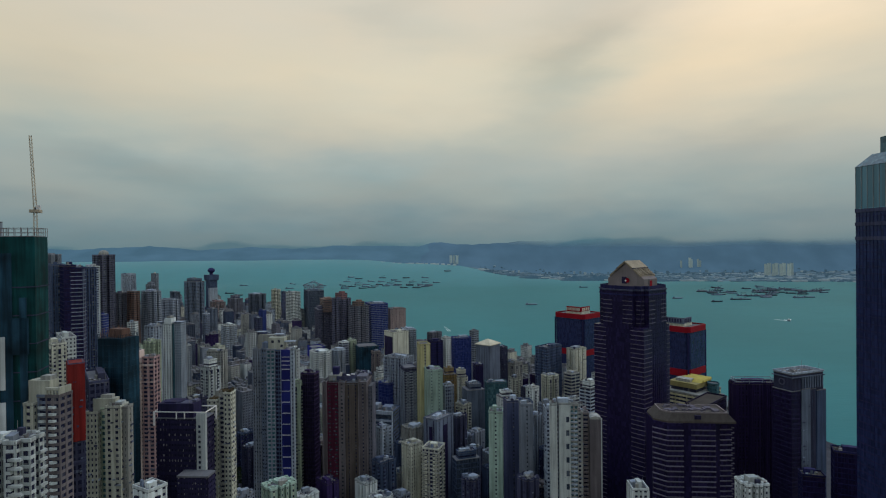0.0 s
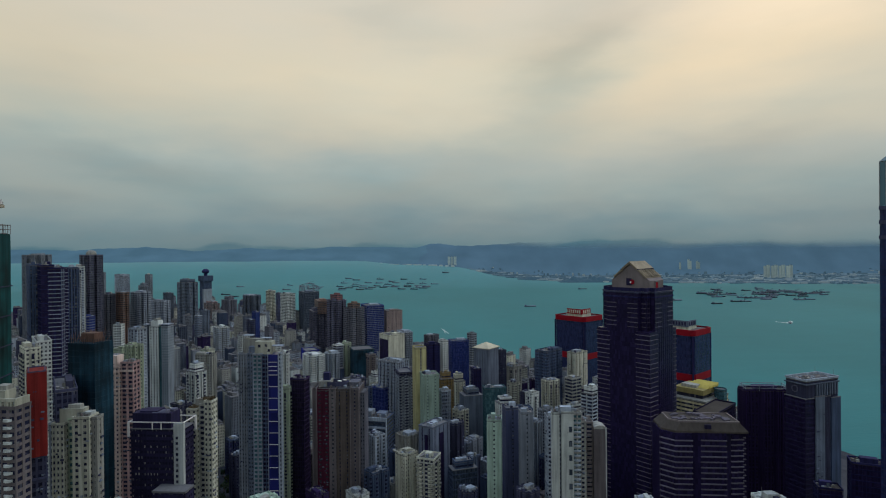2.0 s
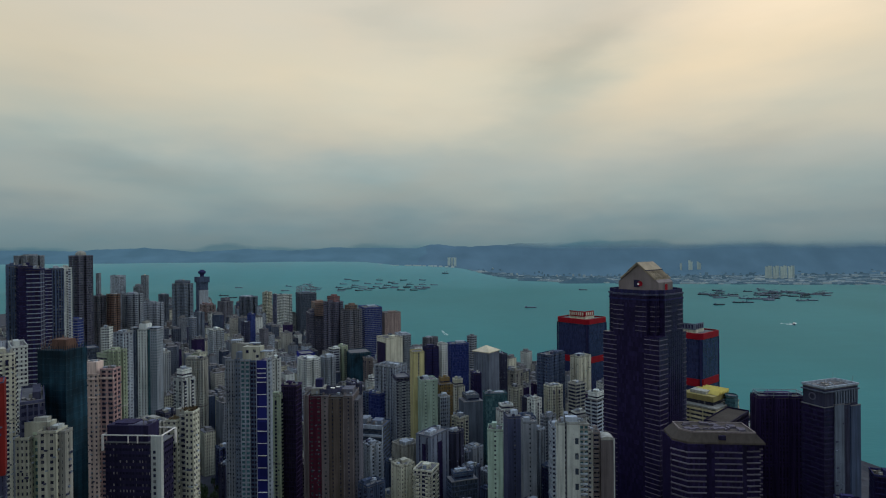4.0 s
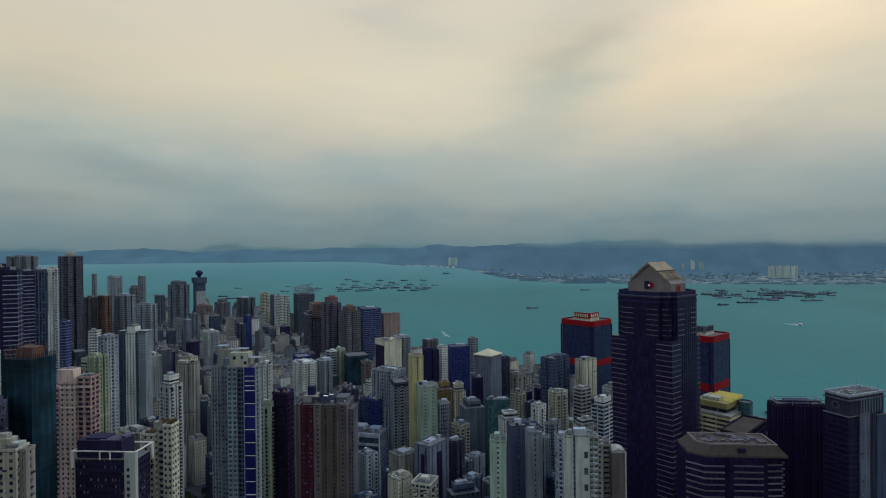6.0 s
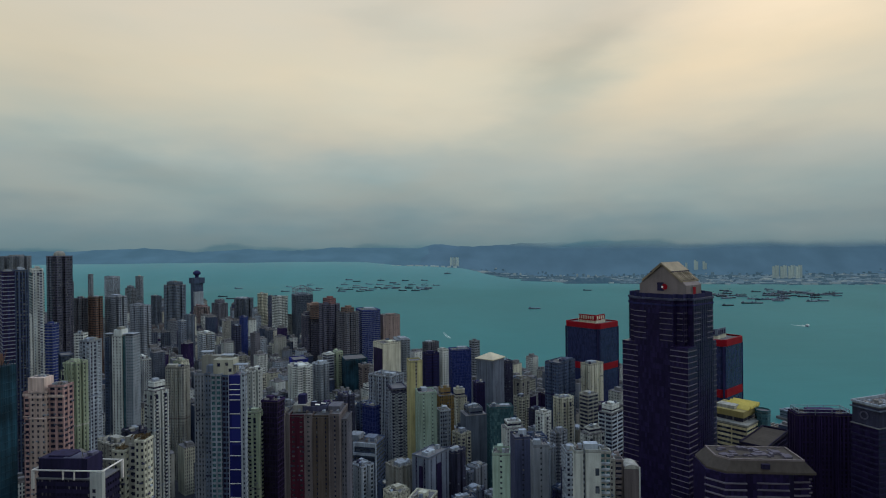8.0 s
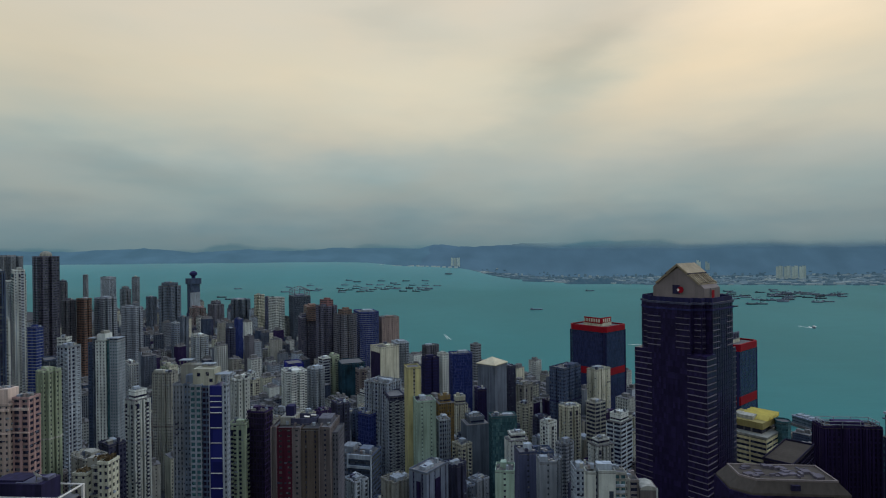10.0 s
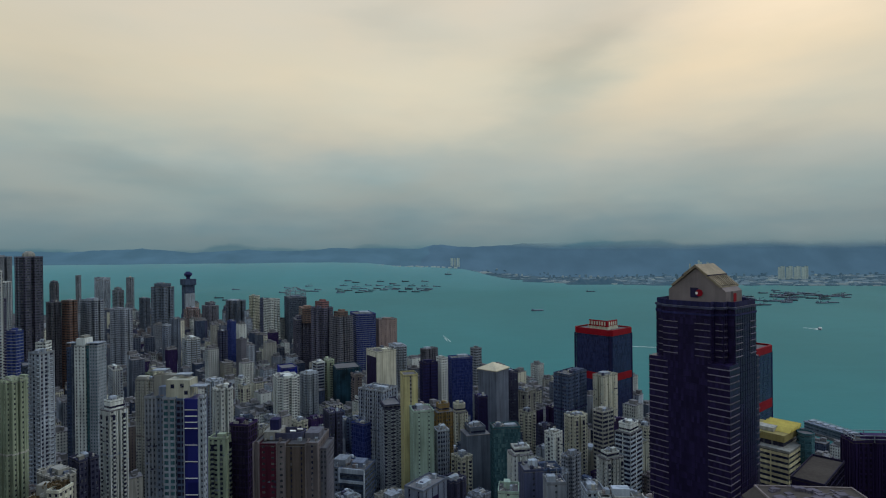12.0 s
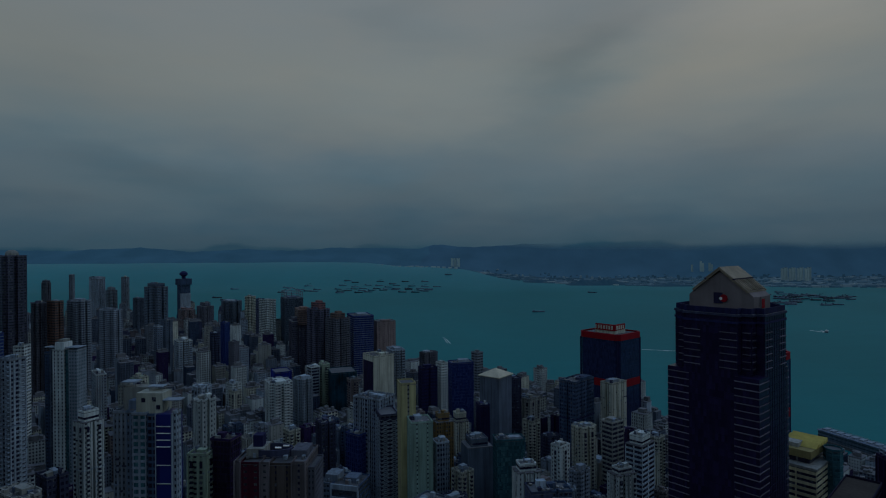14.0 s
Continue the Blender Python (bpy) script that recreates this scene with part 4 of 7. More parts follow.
def red_framed_tower(cornx, corny, label, sign_red):
    a, b = 50.0, 45.0
    th = radians(49)
    cx = cornx - a / 2 * math.cos(th) + b / 2 * math.sin(th)
    cy = corny + a / 2 * math.sin(th) + b / 2 * math.cos(th)
    ob = thing("office_tower", label, "building", cx, cy, 3.0, -49, "twin red framed towers")
    tower_spots.append((cx, cy, 34))
    pts = outline(a, b, "rect")
    c = 4.0
    x, y = a / 2, b / 2
    pts = [(-x + c, -y), (x - c, -y), (x, -y + c), (x, y - c), (x - c, y), (-x + c, y), (-x, y - c), (-x, -y + c)]
    h = 143.0
    STYLE["mirror"] = (3.6, 3.0, 0.03, 0.05, 0.02, "deepblue")
    facade(pts, h, "mirror", "navy", ob, False, "deepblue", 0.1)
    for z0, z1, out in ((h, h + 6.5, 0.7), (92.0, 100.0, 0.45), (28.0, 36.0, 0.45)):
        g = Geo()
        g.ring(inset(pts, -out), inset(pts, 1.2), z0, z1)
        part("red_band", g, RED_PAINT, ob, "bright red band round the tower")
    for px, py in ((x, -y), (-x, -y), (x, y), (-x, y)):
        g = Geo()
        g.box(px * 0.955, py * 0.955, 0, 1.6, 1.6, h, 0.785)
        part("corner_column", g, WALL["navy"], ob)
    g = Geo()
    g.prism(inset(pts, 0.5), h - 0.3, h + 4.9, True, True)
    part("roof", g, ROOF, ob)
    g = Geo()
    g.box(0, 0, h + 4.9, a * 0.52, b * 0.44, 4.0)
    lift = part("lift_house", g, WALL["cream"], ob)
    g = Geo()
    g.box(a * 0.02, -b * 0.24, h + 8.2, a * 0.5, 1.0, 7.0)
    g.box(a * 0.25, 0.0, h + 8.2, 1.0, b * 0.42, 7.0)
    sign = part("roof_sign", g, RED_PAINT if sign_red else WALL["grey"], ob, "rooftop sign board with lettering bars")
    g = Geo()
    for i in range(7):
        g.box(-a * 0.21 + i * 3.4, -b * 0.24 - 0.6, h + 9.6, 1.9, 0.3, 4.2)
    part("sign_lettering", g, WALL["cream"] if sign_red else WALL["black"], sign)
    g = Geo()
    for i in range(4):
        g.box(a * 0.25 + 0.6, -b * 0.15 + i * 4.2, h + 9.6, 0.3, 2.4, 4.2)
    part("sign_lettering", g, WALL["cream"] if sign_red else WALL["black"], sign)
    g = Geo()
    for i in range(10):
        t = i / 10 * math.pi * 2
        g.beam((math.cos(t) * a * 0.44, math.sin(t) * b * 0.42, h + 4.9), (math.cos(t) * a * 0.44, math.sin(t) * b * 0.42, h + 6.6), 0.25)
    part("roof_rail", g, METAL, ob)


red_framed_tower(186.0, 792.0, "navy glass tower with red bands and a red roof sign", True)
red_framed_tower(276.6, 665.0, "navy glass tower with red bands and a grey roof sign", False)


def tall_glass_tower():
    """Very tall dark glass tower with a stepped star plan and sloping crown."""
    cx, cy = 257.5, 317.0
    zg = ground_z(cx, cy) - 1
    ob = thing("skyscraper", "very tall dark blue glass skyscraper with sloping teal crown", "building", cx, cy, zg, 0)
    tower_spots.append((cx, cy, 36))
    r = 31.0
    pts = [(math.cos(radians(45 * i + 4 + 22.5)) * r * (1.0 if i % 2 else 0.97), math.sin(radians(45 * i + 4 + 22.5)) * r * (1.0 if i % 2 else 0.97)) for i in range(8)]
    h = 268.0 - zg
    STYLE["tall_glass"] = (3.9, 2.4, 0.06, 0.14, 0.04, "deepblue")
    facade(pts, h, "tall_glass", "navy", ob, False, "deepblue", 0.15)
    g = Geo()
    g.prism(inset(pts, 0.1), h, 292.0 - zg, False)
    part("crown_glass", g, GLASS["crown"], ob, "teal glass crown panels")
    g = Geo()
    for i in range(8):
        a, b = Vector(pts[i]), Vector(pts[(i + 1) % 8])
        for s in range(6):
            p = a.lerp(b, s / 6)
            g.beam((p.x, p.y, h), (p.x, p.y, 292.0 - zg), 0.25)
    part("crown_mullion", g, METAL, ob, "steel crown mullions", "stuff")
    g = Geo()
    g.prism(inset(pts, -0.2), 292.0 - zg, 299.0 - zg, True, True, 0.74)
    part("crown_roof", g, GLASS["teal"], ob, "sloping teal glass roof")
    for z in (h - 1.5, h - 9.0, h - 17.0):
        g = Geo()
        g.ring(inset(pts, -0.35), inset(pts, 0.3), z, z + 2.0)
        part("service_band", g, WALL["dkgrey"], ob)
    g = Geo()
    g.box(0, 0, 298.5 - zg, 26, 26, 11)
    part("plant_house", g, GLASS["teal"], ob, "glazed plant house on the crown")
    g = Geo()
    g.beam((0, 0, 309 - zg), (0, 0, 345 - zg), 1.6, 6)
    part("mast", g, METAL, ob)


tall_glass_tower()


def green_netted_tower():
    x, y = -217.4, 292.0
    zg = ground_z(x, y) - 1
    ob = thing("scaffolded_tower", "unfinished tower wrapped in dark green netting", "building", x, y, zg, 15)
    tower_spots.append((x, y, 14))
    w, d, h = 17.5, 16.0, 257.0 - zg
    pts = outline(w, d, "rect")
    g = Geo()
    k, n = 40, int(h / 4)
    outline_pts = []
    for i in range(4):
        a, b = Vector(pts[i]), Vector(pts[(i + 1) % 4])
        outline_pts += [a.lerp(b, s / 10) for s in range(10)]
    rows = []
    for j in range(n + 1):
        z = h * j / n
        rows.append([(p.x * (1 + 0.018 * noise.noise(Vector((p.x * 0.4, p.y * 0.4, z * 0.06)))) , p.y * (1 + 0.03 * noise.noise(Vector((p.x * 0.3, z * 0.05, p.y * 0.3)))), z) for p in outline_pts])
    g.v = [p for row in rows for p in row]
    g.f = [(j * k + i, j * k + (i + 1) % k, (j + 1) * k + (i + 1) % k, (j + 1) * k + i) for j in range(n) for i in range(k)]
    part("netting", g, WALL["greennet"], ob, "dark green construction netting in sagging folds")
    g = Geo()
    for j in range(int(h / 14)):
        g.ring(inset(pts, -0.55), inset(pts, -0.3), j * 14.0, j * 14.0 + 0.5)
    part("scaffold_ledger", g, WALL["dkgrey"], ob)
    g = Geo()
    g.prism(inset(pts, 0.6), h - 6, h + 0.4, True)
    part("floor_slab", g, ROOF, ob)
    g = Geo()
    for i in range(4):
        a, b = pts[i], pts[(i + 1) % 4]
        for s in range(6):
            px, py = a[0] + (b[0] - a[0]) * s / 6, a[1] + (b[1] - a[1]) * s / 6
            g.beam((px, py, h), (px, py, h + 4.6), 0.2)
        g.beam((*a, h + 4.3), (*b, h + 4.3), 0.25)
        g.beam((*a, h + 2.2), (*b, h + 2.2), 0.2)
    part("edge_scaffold", g, WALL["tan"], ob)
    g = Geo()
    g.box(-w * 0.36, -d / 2 - 0.8, h - 105, 4.2, 0.5, 24)
    g.box(-w * 0.36, -d / 2 - 0.8, h - 75, 4.2, 0.5, 26)
    part("bare_panel", g, WALL["white"], ob, "pale uncovered wall panels")
    # flat dark boxes stand for the dark fold patches of the net
    for x0, x1, z0, z1 in ((-6.4, -1.0, 30, h - 8), (2.0, 5.2, 20, h - 30), (-3.5, 6.0, h - 58, h - 40)):
        g = Geo()
        g.box((x0 + x1) / 2, -d / 2 - 0.75, z0, x1 - x0, 0.25, z1 - z0)
        part("netting_panel", g, WALL["tealnet"], ob, "dark patch for folds in the netting")
    # luffing tower crane
    crane = thing("tower_crane", "pale luffing tower crane with raised lattice jib", "crane", -211.5, 294.0, 256.0, 20)

    def lattice(a, b, w, seg, name):
        gg = Geo()
        a, b = Vector(a), Vector(b)
        dd = (b - a).normalized()
        u = dd.cross(Vector((0, 1, 0.1))).normalized()
        v = dd.cross(u)
        cs = [u * w + v * w, u * -w + v * w, u * -w + v * -w, u * w + v * -w]
        for c in cs:
            gg.beam(a + c, b + c * 0.6, 0.14)
        for i in range(seg):
            p, q = a.lerp(b, i / seg), a.lerp(b, (i + 1) / seg)
            for m in range(4):
                gg.beam(p + cs[m], q + cs[(m + 1) % 4] * 0.9, 0.1)
        part(name, gg, CRANE_PAINT, crane)

    lattice((0, 0, 0), (0, 0, 14), 0.9, 7, "mast")
    lattice((0, 0, 15), (-0.8, -3, 52), 0.65, 20, "jib")
    g = Geo()
    g.box(0, 0.8, 13.4, 4.4, 5.2, 1.5)
    part("slewing_platform", g, CRANE_PAINT, crane)
    g = Geo()
    g.box(1.6, -0.6, 14.9, 1.5, 1.8, 2.2)
    part("cab", g, WHITE_METAL, crane)
    g = Geo()
    g.box(0, 3.6, 13.9, 2.6, 1.8, 2.4)
    part("counterweight", g, WALL["dkgrey"], crane)
    g = Geo()
    g.beam((0, 2.4, 15), (0, 1.2, 22), 0.3)
    g.beam((0, 1.2, 22), (-0.7, -2.4, 44), 0.07)
    part("luffing_rope", g, METAL, crane)
    tower("office_tower", "pale grey concrete tower behind green netting", -286.0, 345.0, 20, 22, -10, 274.0, "plain", "ltgrey", "rect", "std")


green_netted_tower()


def teal_netted_tower():
    x, y = -198.5, 344.0
    zg = ground_z(x, y) - 1
    ob = thing("scaffolded_tower", "tower wrapped in dark teal scaffold netting", "building", x, y, zg, -12)
    tower_spots.append((x, y, 18))
    w, d, h = 17.0, 13.0, 198.0 - zg
    pts = outline(w, d, "rect")
    g = Geo()
    g.prism(pts, 0, h)
    part("netting", g, WALL["tealnet"], ob, "dark teal scaffold netting")
    g = Geo()
    for j in range(int(h / 3.2)):
        g.ring(inset(pts, -0.3), inset(pts, 0.1), j * 3.2, j * 3.2 + 0.25)
    for i in range(4):
        a, b = pts[i], pts[(i + 1) % 4]
        for s in range(12):
            px, py = a[0] + (b[0] - a[0]) * s / 12, a[1] + (b[1] - a[1]) * s / 12
            g.beam((px, py, 0), (px, py, h + 2.5), 0.16)
    part("bamboo_scaffold", g, WALL["tealnet"], ob, "thin scaffold poles and ledgers", "stuff")
    g = Geo()
    rng = random.Random(4)
    for _ in range(40):
        px, py = rng.uniform(-w * 0.45, w * 0.45), rng.uniform(-d * 0.45, d * 0.45)
        g.beam((px, py, h), (px + rng.uniform(-2, 2), py + rng.uniform(-2, 2), h + rng.uniform(2, 7)), 0.2)
    part("roof_scaffold", g, WALL["brown"], ob, "brown bamboo scaffold on the roof", "stuff")
    g = Geo()
    g.box(0, 1, h, w * 0.5, d * 0.5, 5)
    part("lift_house", g, WALL["brown"], ob)


teal_netted_tower()


def framed_black_block():
    x, y = -160.3, 346.5
    zg = ground_z(x, y) - 1
    ob = thing("apartment_tower", "black apartment tower with a white roof frame", "building", x, y, zg, -4)
    tower_spots.append((x, y, 20))
    w, d, h = 29.6, 12.0, 150.0 - zg
    pts = outline(w, d, "rect")
    STYLE["black_flats"] = (3.0, 1.7, 0.5, 0.55, -0.05, "curtained")
    facade(pts, h, "black_flats", "black", ob, True)
    g = Geo()
    g.prism(inset(pts, -0.1), h - 0.3, h + 0.2, True, True)
    part("roof", g, ROOF, ob)
    g = Geo()
    g.box(-3.4, 0.0, h, 22, 10, 8.4)
    g.box(-6.0, 0.5, h + 8.4, 10, 8, 0.8)
    part("penthouse", g, WALL["black"], ob)
    g = Geo()
    g.box(1.0, -1.0, h + 8.4, 9, 7, 0.3)
    g.box(6.0, 1.0, h + 8.4, 2.5, 4, 1.2)
    part("roof_plant", g, WALL["dusty_plum"], ob)
    # lower front wing
    wing_pts = [(3.0, -16.0), (w / 2 + 6.5, -16.0), (w / 2 + 6.5, -d / 2 - 0.8), (3.0, -d / 2 - 0.8)]
    facade(wing_pts, 119.5 - zg, "black_flats", "black", ob)
    g = Geo()
    g.prism(inset(wing_pts, -0.15), 119.2 - zg, 120.2 - zg, True, True)
    part("roof", g, ROOF, ob)
    g = Geo()
    x0, y0 = w / 2 + 0.8, d / 2 + 0.8
    for a, b in (((-x0, -y0), (x0, -y0)), ((x0, -y0), (x0, y0)), ((x0, y0), (-x0, y0)), ((-x0, y0), (-x0, -y0))):
        g.beam((*a, h + 4.0), (*b, h + 4.0), 0.5)
    for px, py in ((-x0, -y0), (x0, y0), (-x0, y0)):
        g.beam((px, py, h - 4), (px, py, h + 4.2), 0.9)
    for s in (-2.0, 3.0):
        g.beam((s, -y0, h), (s, -y0, h + 4), 0.5)
    part("roof_frame", g, WHITE_METAL, ob, "white steel frame round the roof")
    g = Geo()
    g.box(x0 - 2.6, -y0 + 0.6, h - 34, 5.4, 2.2, 37.5)
    part("service_shaft", g, WALL["white"], ob, "white corner shaft")
    g = Geo()
    for i in range(10):
        g.box(x0 - 3.4, -y0 - 0.55, h - 32 + i * 3.0, 1.3, 0.2, 1.5)
    part("shaft_window", g, GLASS["dark"], ob, "", "stuff")
    g = Geo()
    k, last = 12, None
    for i in range(4):
        rr = 2.2 * (i + 1) / 4
        cur = [(math.cos(2 * math.pi * j / k) * rr, math.sin(2 * math.pi * j / k) * rr, 0.22 * rr * rr) for j in range(k)]
        if last:
            for j in range(k):
                g.poly([last[j], last[(j + 1) % k], cur[(j + 1) % k], cur[j]])
        else:
            g.poly(cur)
        last = cur
    dish = part("satellite_dish", g, WHITE_METAL, ob, "white satellite dish")
    dish.matrix_basis = pose(4.0, -3, h + 10.6, -35, 25, 0)
    g = Geo()
    g.beam((4.0, -3, h + 8.4), (4.0, -3, h + 10.6), 0.3)
    part("dish_mast", g, METAL, ob)


framed_black_block()

def saw_tooth_roof_block():
    th = radians(49)
    a, b = 34.0, 46.0
    C = (229.5, 533.0)
    cx = C[0] - a / 2 * math.cos(th) + b / 2 * math.sin(th)
    cy = C[1] + a / 2 * math.sin(th) + b / 2 * math.cos(th)
    zg = 8.0
    ob = thing("office_block", "cream banded office block with yellow saw-tooth roof", "building", cx, cy, zg, -49)
    tower_spots.append((cx, cy, 27))
    h = 109.0 - zg
    pts = outline(a, b, "rect")
    STYLE["wide_bands"] = (3.6, 13.0, 0.06, 0.5, -0.15, "dark")
    facade(pts, h, "wide_bands", "butter", ob, True)
    g = Geo()
    g.prism(inset(pts, -0.4), h - 1.2, h + 0.4, True, True)
    part("roof", g, WALL["beige"], ob)
    g = Geo()
    g.box(-1, -3, h + 0.4, a * 0.72, b * 0.56, 3.4)
    part("roof_storey", g, GLASS["dark"], ob, "dark recessed roof storey")
    g = Geo()
    x0, y0, z0 = a * 0.40, b * 0.32, h + 3.8
    n = 4
    g.box(-1, -3, z0, 2 * x0, 2 * y0, 4.6)
    part("roof_base", g, OLIVE_ROOF, ob, "olive yellow roof storey")
    g = Geo()
    g.box(-3.0, -9.0, z0 + 4.6, 14.0, 9.0, 2.6)
    part("lift_house", g, WALL["beige"], ob)
    g = Geo()
    x0, y0, z0 = a * 0.30, b * 0.24, z0 + 2.8
    for i in range(n):
        ya, yb = 1 - y0 + i * 2 * y0 / n, 1 - y0 + (i + 1) * 2 * y0 / n
        z1, z2 = z0 + 2.0, z0 + 4.6
        pa = [(3 - x0, ya, z1), (3 - x0, yb, z1), (3 - x0, yb, z2)]
        pb = [(3 + x0, ya, z1), (3 + x0, yb, z1), (3 + x0, yb, z2)]
        g.poly(pa[::-1])
        g.poly(pb)
        g.poly([pa[0], pb[0], pb[2], pa[2]])
        g.poly([pb[1], pa[1], pa[2], pb[2]])
    part("saw_tooth_roof", g, GOLD_ROOF, ob, "bright yellow saw-tooth roof")


saw_tooth_roof_block()


def terraced_dark_block():
    """Stepped dark office block with pale floor lines and a sloped flat-topped roof."""
    cx, cy = 171.4, 415.0
    zg = ground_z(cx, cy) - 1
    ob = thing("office_block", "dark stepped office block with pale floor lines", "building", cx, cy, zg, -5)
    tower_spots.append((cx, cy, 30))
    w, d = 56.0, 27.0
    h = 124.6 - zg
    x, y = w / 2, d / 2
    pts = [(-x + 8, -y), (-9, -y), (-9, -y + 3), (-3, -y + 1), (13, -y + 1), (17, -y + 3.5), (x - 7, -y + 3.5), (x - 7, -y + 4), (x - 3, -y + 4), (x - 3, -y + 8), (x, -y + 8), (x, y), (-x, y), (-x, -y + 7)]
    g = Geo()
    g.prism(inset(pts, 0.25), 0, h)
    part("window_glass", g, GLASS["navy"], ob)
    for i0, i1 in ((13, 0), (0, 1), (3, 4), (5, 6), (7, 8), (9, 10)):  # only the bays carry sills, the recesses stay dark
        a, b = Vector(pts[i0]), Vector(pts[i1])
        mid, ed = (a + b) / 2, b - a
        band = Geo()
        band.box(mid.x, mid.y, 0, ed.length + 0.4, 0.8, 0.75, math.atan2(ed.y, ed.x))
        me = band.mesh("storey_band", PALE_BAND)
        for i in range(int(h / 3.6)):
            o = part("storey_band", me, None, ob)
            o.location.z = i * 3.6
    g = Geo()
    pr = [(-x + 9, -y + 1), (x - 1, -y + 1), (x - 1, y - 1), (-x + 1, y - 1), (-x + 1, -y + 8)]
    g.prism(pr, h, h + 1.2, True, True)
    g.prism(pr, h + 1.2, h + 6.4, True, False, 0.82)
    part("roof", g, DARK_ROOF, ob, "dark sloped stone roof with flat top")
    g = Geo()
    tray = [(q[0] * 0.82, q[1] * 0.82) for q in pr]
    g.ring(inset(tray, -0.1), inset(tray, 0.7), h + 6.3, h + 7.2)
    g.prism(list(reversed(inset(tray, 0.7))), h + 6.4, h + 7.2, False)
    part("roof_kerb", g, GABLE_STONE, ob)
    g = Geo()
    rng = random.Random(17)
    for _ in range(26):
        g.box(rng.uniform(-17, 18), rng.uniform(-7, 8), h + 6.4, rng.uniform(1, 5), rng.uniform(1, 4), rng.uniform(0.4, 1.6), rng.uniform(0, 0.5))
    g.beam((-10, -5, h + 6.8), (16, 5, h + 7.8), 0.3)
    part("roof_plant", g, PALE_BAND, ob, "", "stuff")
    g = Geo()
    g.box(1, -y + 0.6, h + 3.0, 4.0, 1.6, 2.6)
    part("roof_vent", g, WALL["black"], ob, "dark louvre in the roof slope")


terraced_dark_block()


def disc_top_tower():
    x, y = -690.0, 1700.0
    ob = thing("observation_tower", "slim tower with a dark disc-shaped upper storey", "building", x, y, 3, -40)
    tower_spots.append((x, y, 25))
    facade(outline(24, 24, "rect"), 150, "grid", "slate", ob)
    g = Geo()
    g.box(8.5, 0, 0, 7.6, 24.8, 128)
    part("pale_wing", g, WALL["ltgrey"], ob)
    g = Geo()
    g.box(0, 0, 150, 30, 30, 16)
    part("upper_storey", g, WALL["slate"], ob, "dark overhanging upper storey")
    g = Geo()
    k = 16
    for z0, z1, r0, r1 in ((166, 172, 5, 5), (172, 176, 5, 10), (176, 181, 10, 10), (181, 186, 10, 4)):
        for j in range(k):
            t0, t1 = 2 * math.pi * j / k, 2 * math.pi * (j + 1) / k
            g.poly([(math.cos(t0) * r0, math.sin(t0) * r0, z0), (math.cos(t1) * r0, math.sin(t1) * r0, z0), (math.cos(t1) * r1, math.sin(t1) * r1, z1), (math.cos(t0) * r1, math.sin(t0) * r1, z1)])
    g.poly([(math.cos(2 * math.pi * j / k) * 4, math.sin(2 * math.pi * j / k) * 4, 186) for j in range(k)])
    part("disc", g, WALL["navy"], ob, "dark round crown")


disc_top_tower()
tower("apartment_tower", "tall dusty plum tower with a small tan dome", -511.0, 860.0, 28, 25, -38, 240.0, "office", "dusty_plum", "cross", "dome")

# ---- nearer apartment towers, each built from its own wings ----
STYLE.update({
    "punched": (3.0, 3.3, 0.60, 0.50, 0.03, "dark"), "punched_fine": (2.9, 2.2, 0.52, 0.48, 0.03, "dark"), "blank": (3.0, 9.0, 0.97, 0.9, 0.03, "dark"),
    "slits": (3.0, 4.6, 0.84, 0.45, 0.03, "dark"), "wide_windows": (3.0, 3.6, 0.34, 0.42, 0.03, "dark"), "teal_windows": (3.1, 3.2, 0.30, 0.36, -0.06, "teal"),
    "blue_windows": (3.1, 2.4, 0.34, 0.34, -0.06, "purple"), "dotted": (3.1, 4.2, 0.66, 0.56, 0.03, "grey"), "dark_rows": (3.0, 1.9, 0.55, 0.55, -0.05, "grey"),
    "fin_bands": (3.6, 30.0, 0.03, 0.34, -0.12, "navy"),
})


def hero(name, label, x, y, rot, radius):
    zg = ground_z(x, y) - 1
    tower_spots.append((x, y, radius))
    return thing(name, label, "building", x, y, zg, rot), zg


def wing(ob, x0, x1, y0, y1, h, style, wall, glass=None, parapet=1.1, roof=None):
    """One upright wing of a tower with its own windows, roof slab and parapet."""
    pts = [(x0, y0), (x1, y0), (x1, y1), (x0, y1)]
    facade(pts, h, style, wall, ob, False, glass)
    g = Geo()
    g.prism(inset(pts, -0.12), h - 0.35, h + 0.15, True, True)
    part("roof", g, roof or ROOF, ob)
    if parapet:
        g = Geo()
        g.ring(inset(pts, -0.16), inset(pts, 0.3), h - 0.05, h + parapet)
        g.prism(list(reversed(inset(pts, 0.3))), h + 0.15, h + parapet, False)
        part("parapet", g, WALL[wall], ob)
    if wall in ("cream", "pink", "palepink", "beige", "tan", "redbrown", "dusty_slate", "dusty_grey"):
        wall_clutter(pts, h, ob, random.Random(int(x0 * 10 + y0 * 7 + h)), wall in ("cream", "palepink"))


def block(ob, name, x0, x1, y0, y1, z0, z1, mat, label=""):
    g = Geo()
    g.box((x0 + x1) / 2, (y0 + y1) / 2, z0, x1 - x0, y1 - y0, z1 - z0)
    return part(name, g, mat, ob, label)


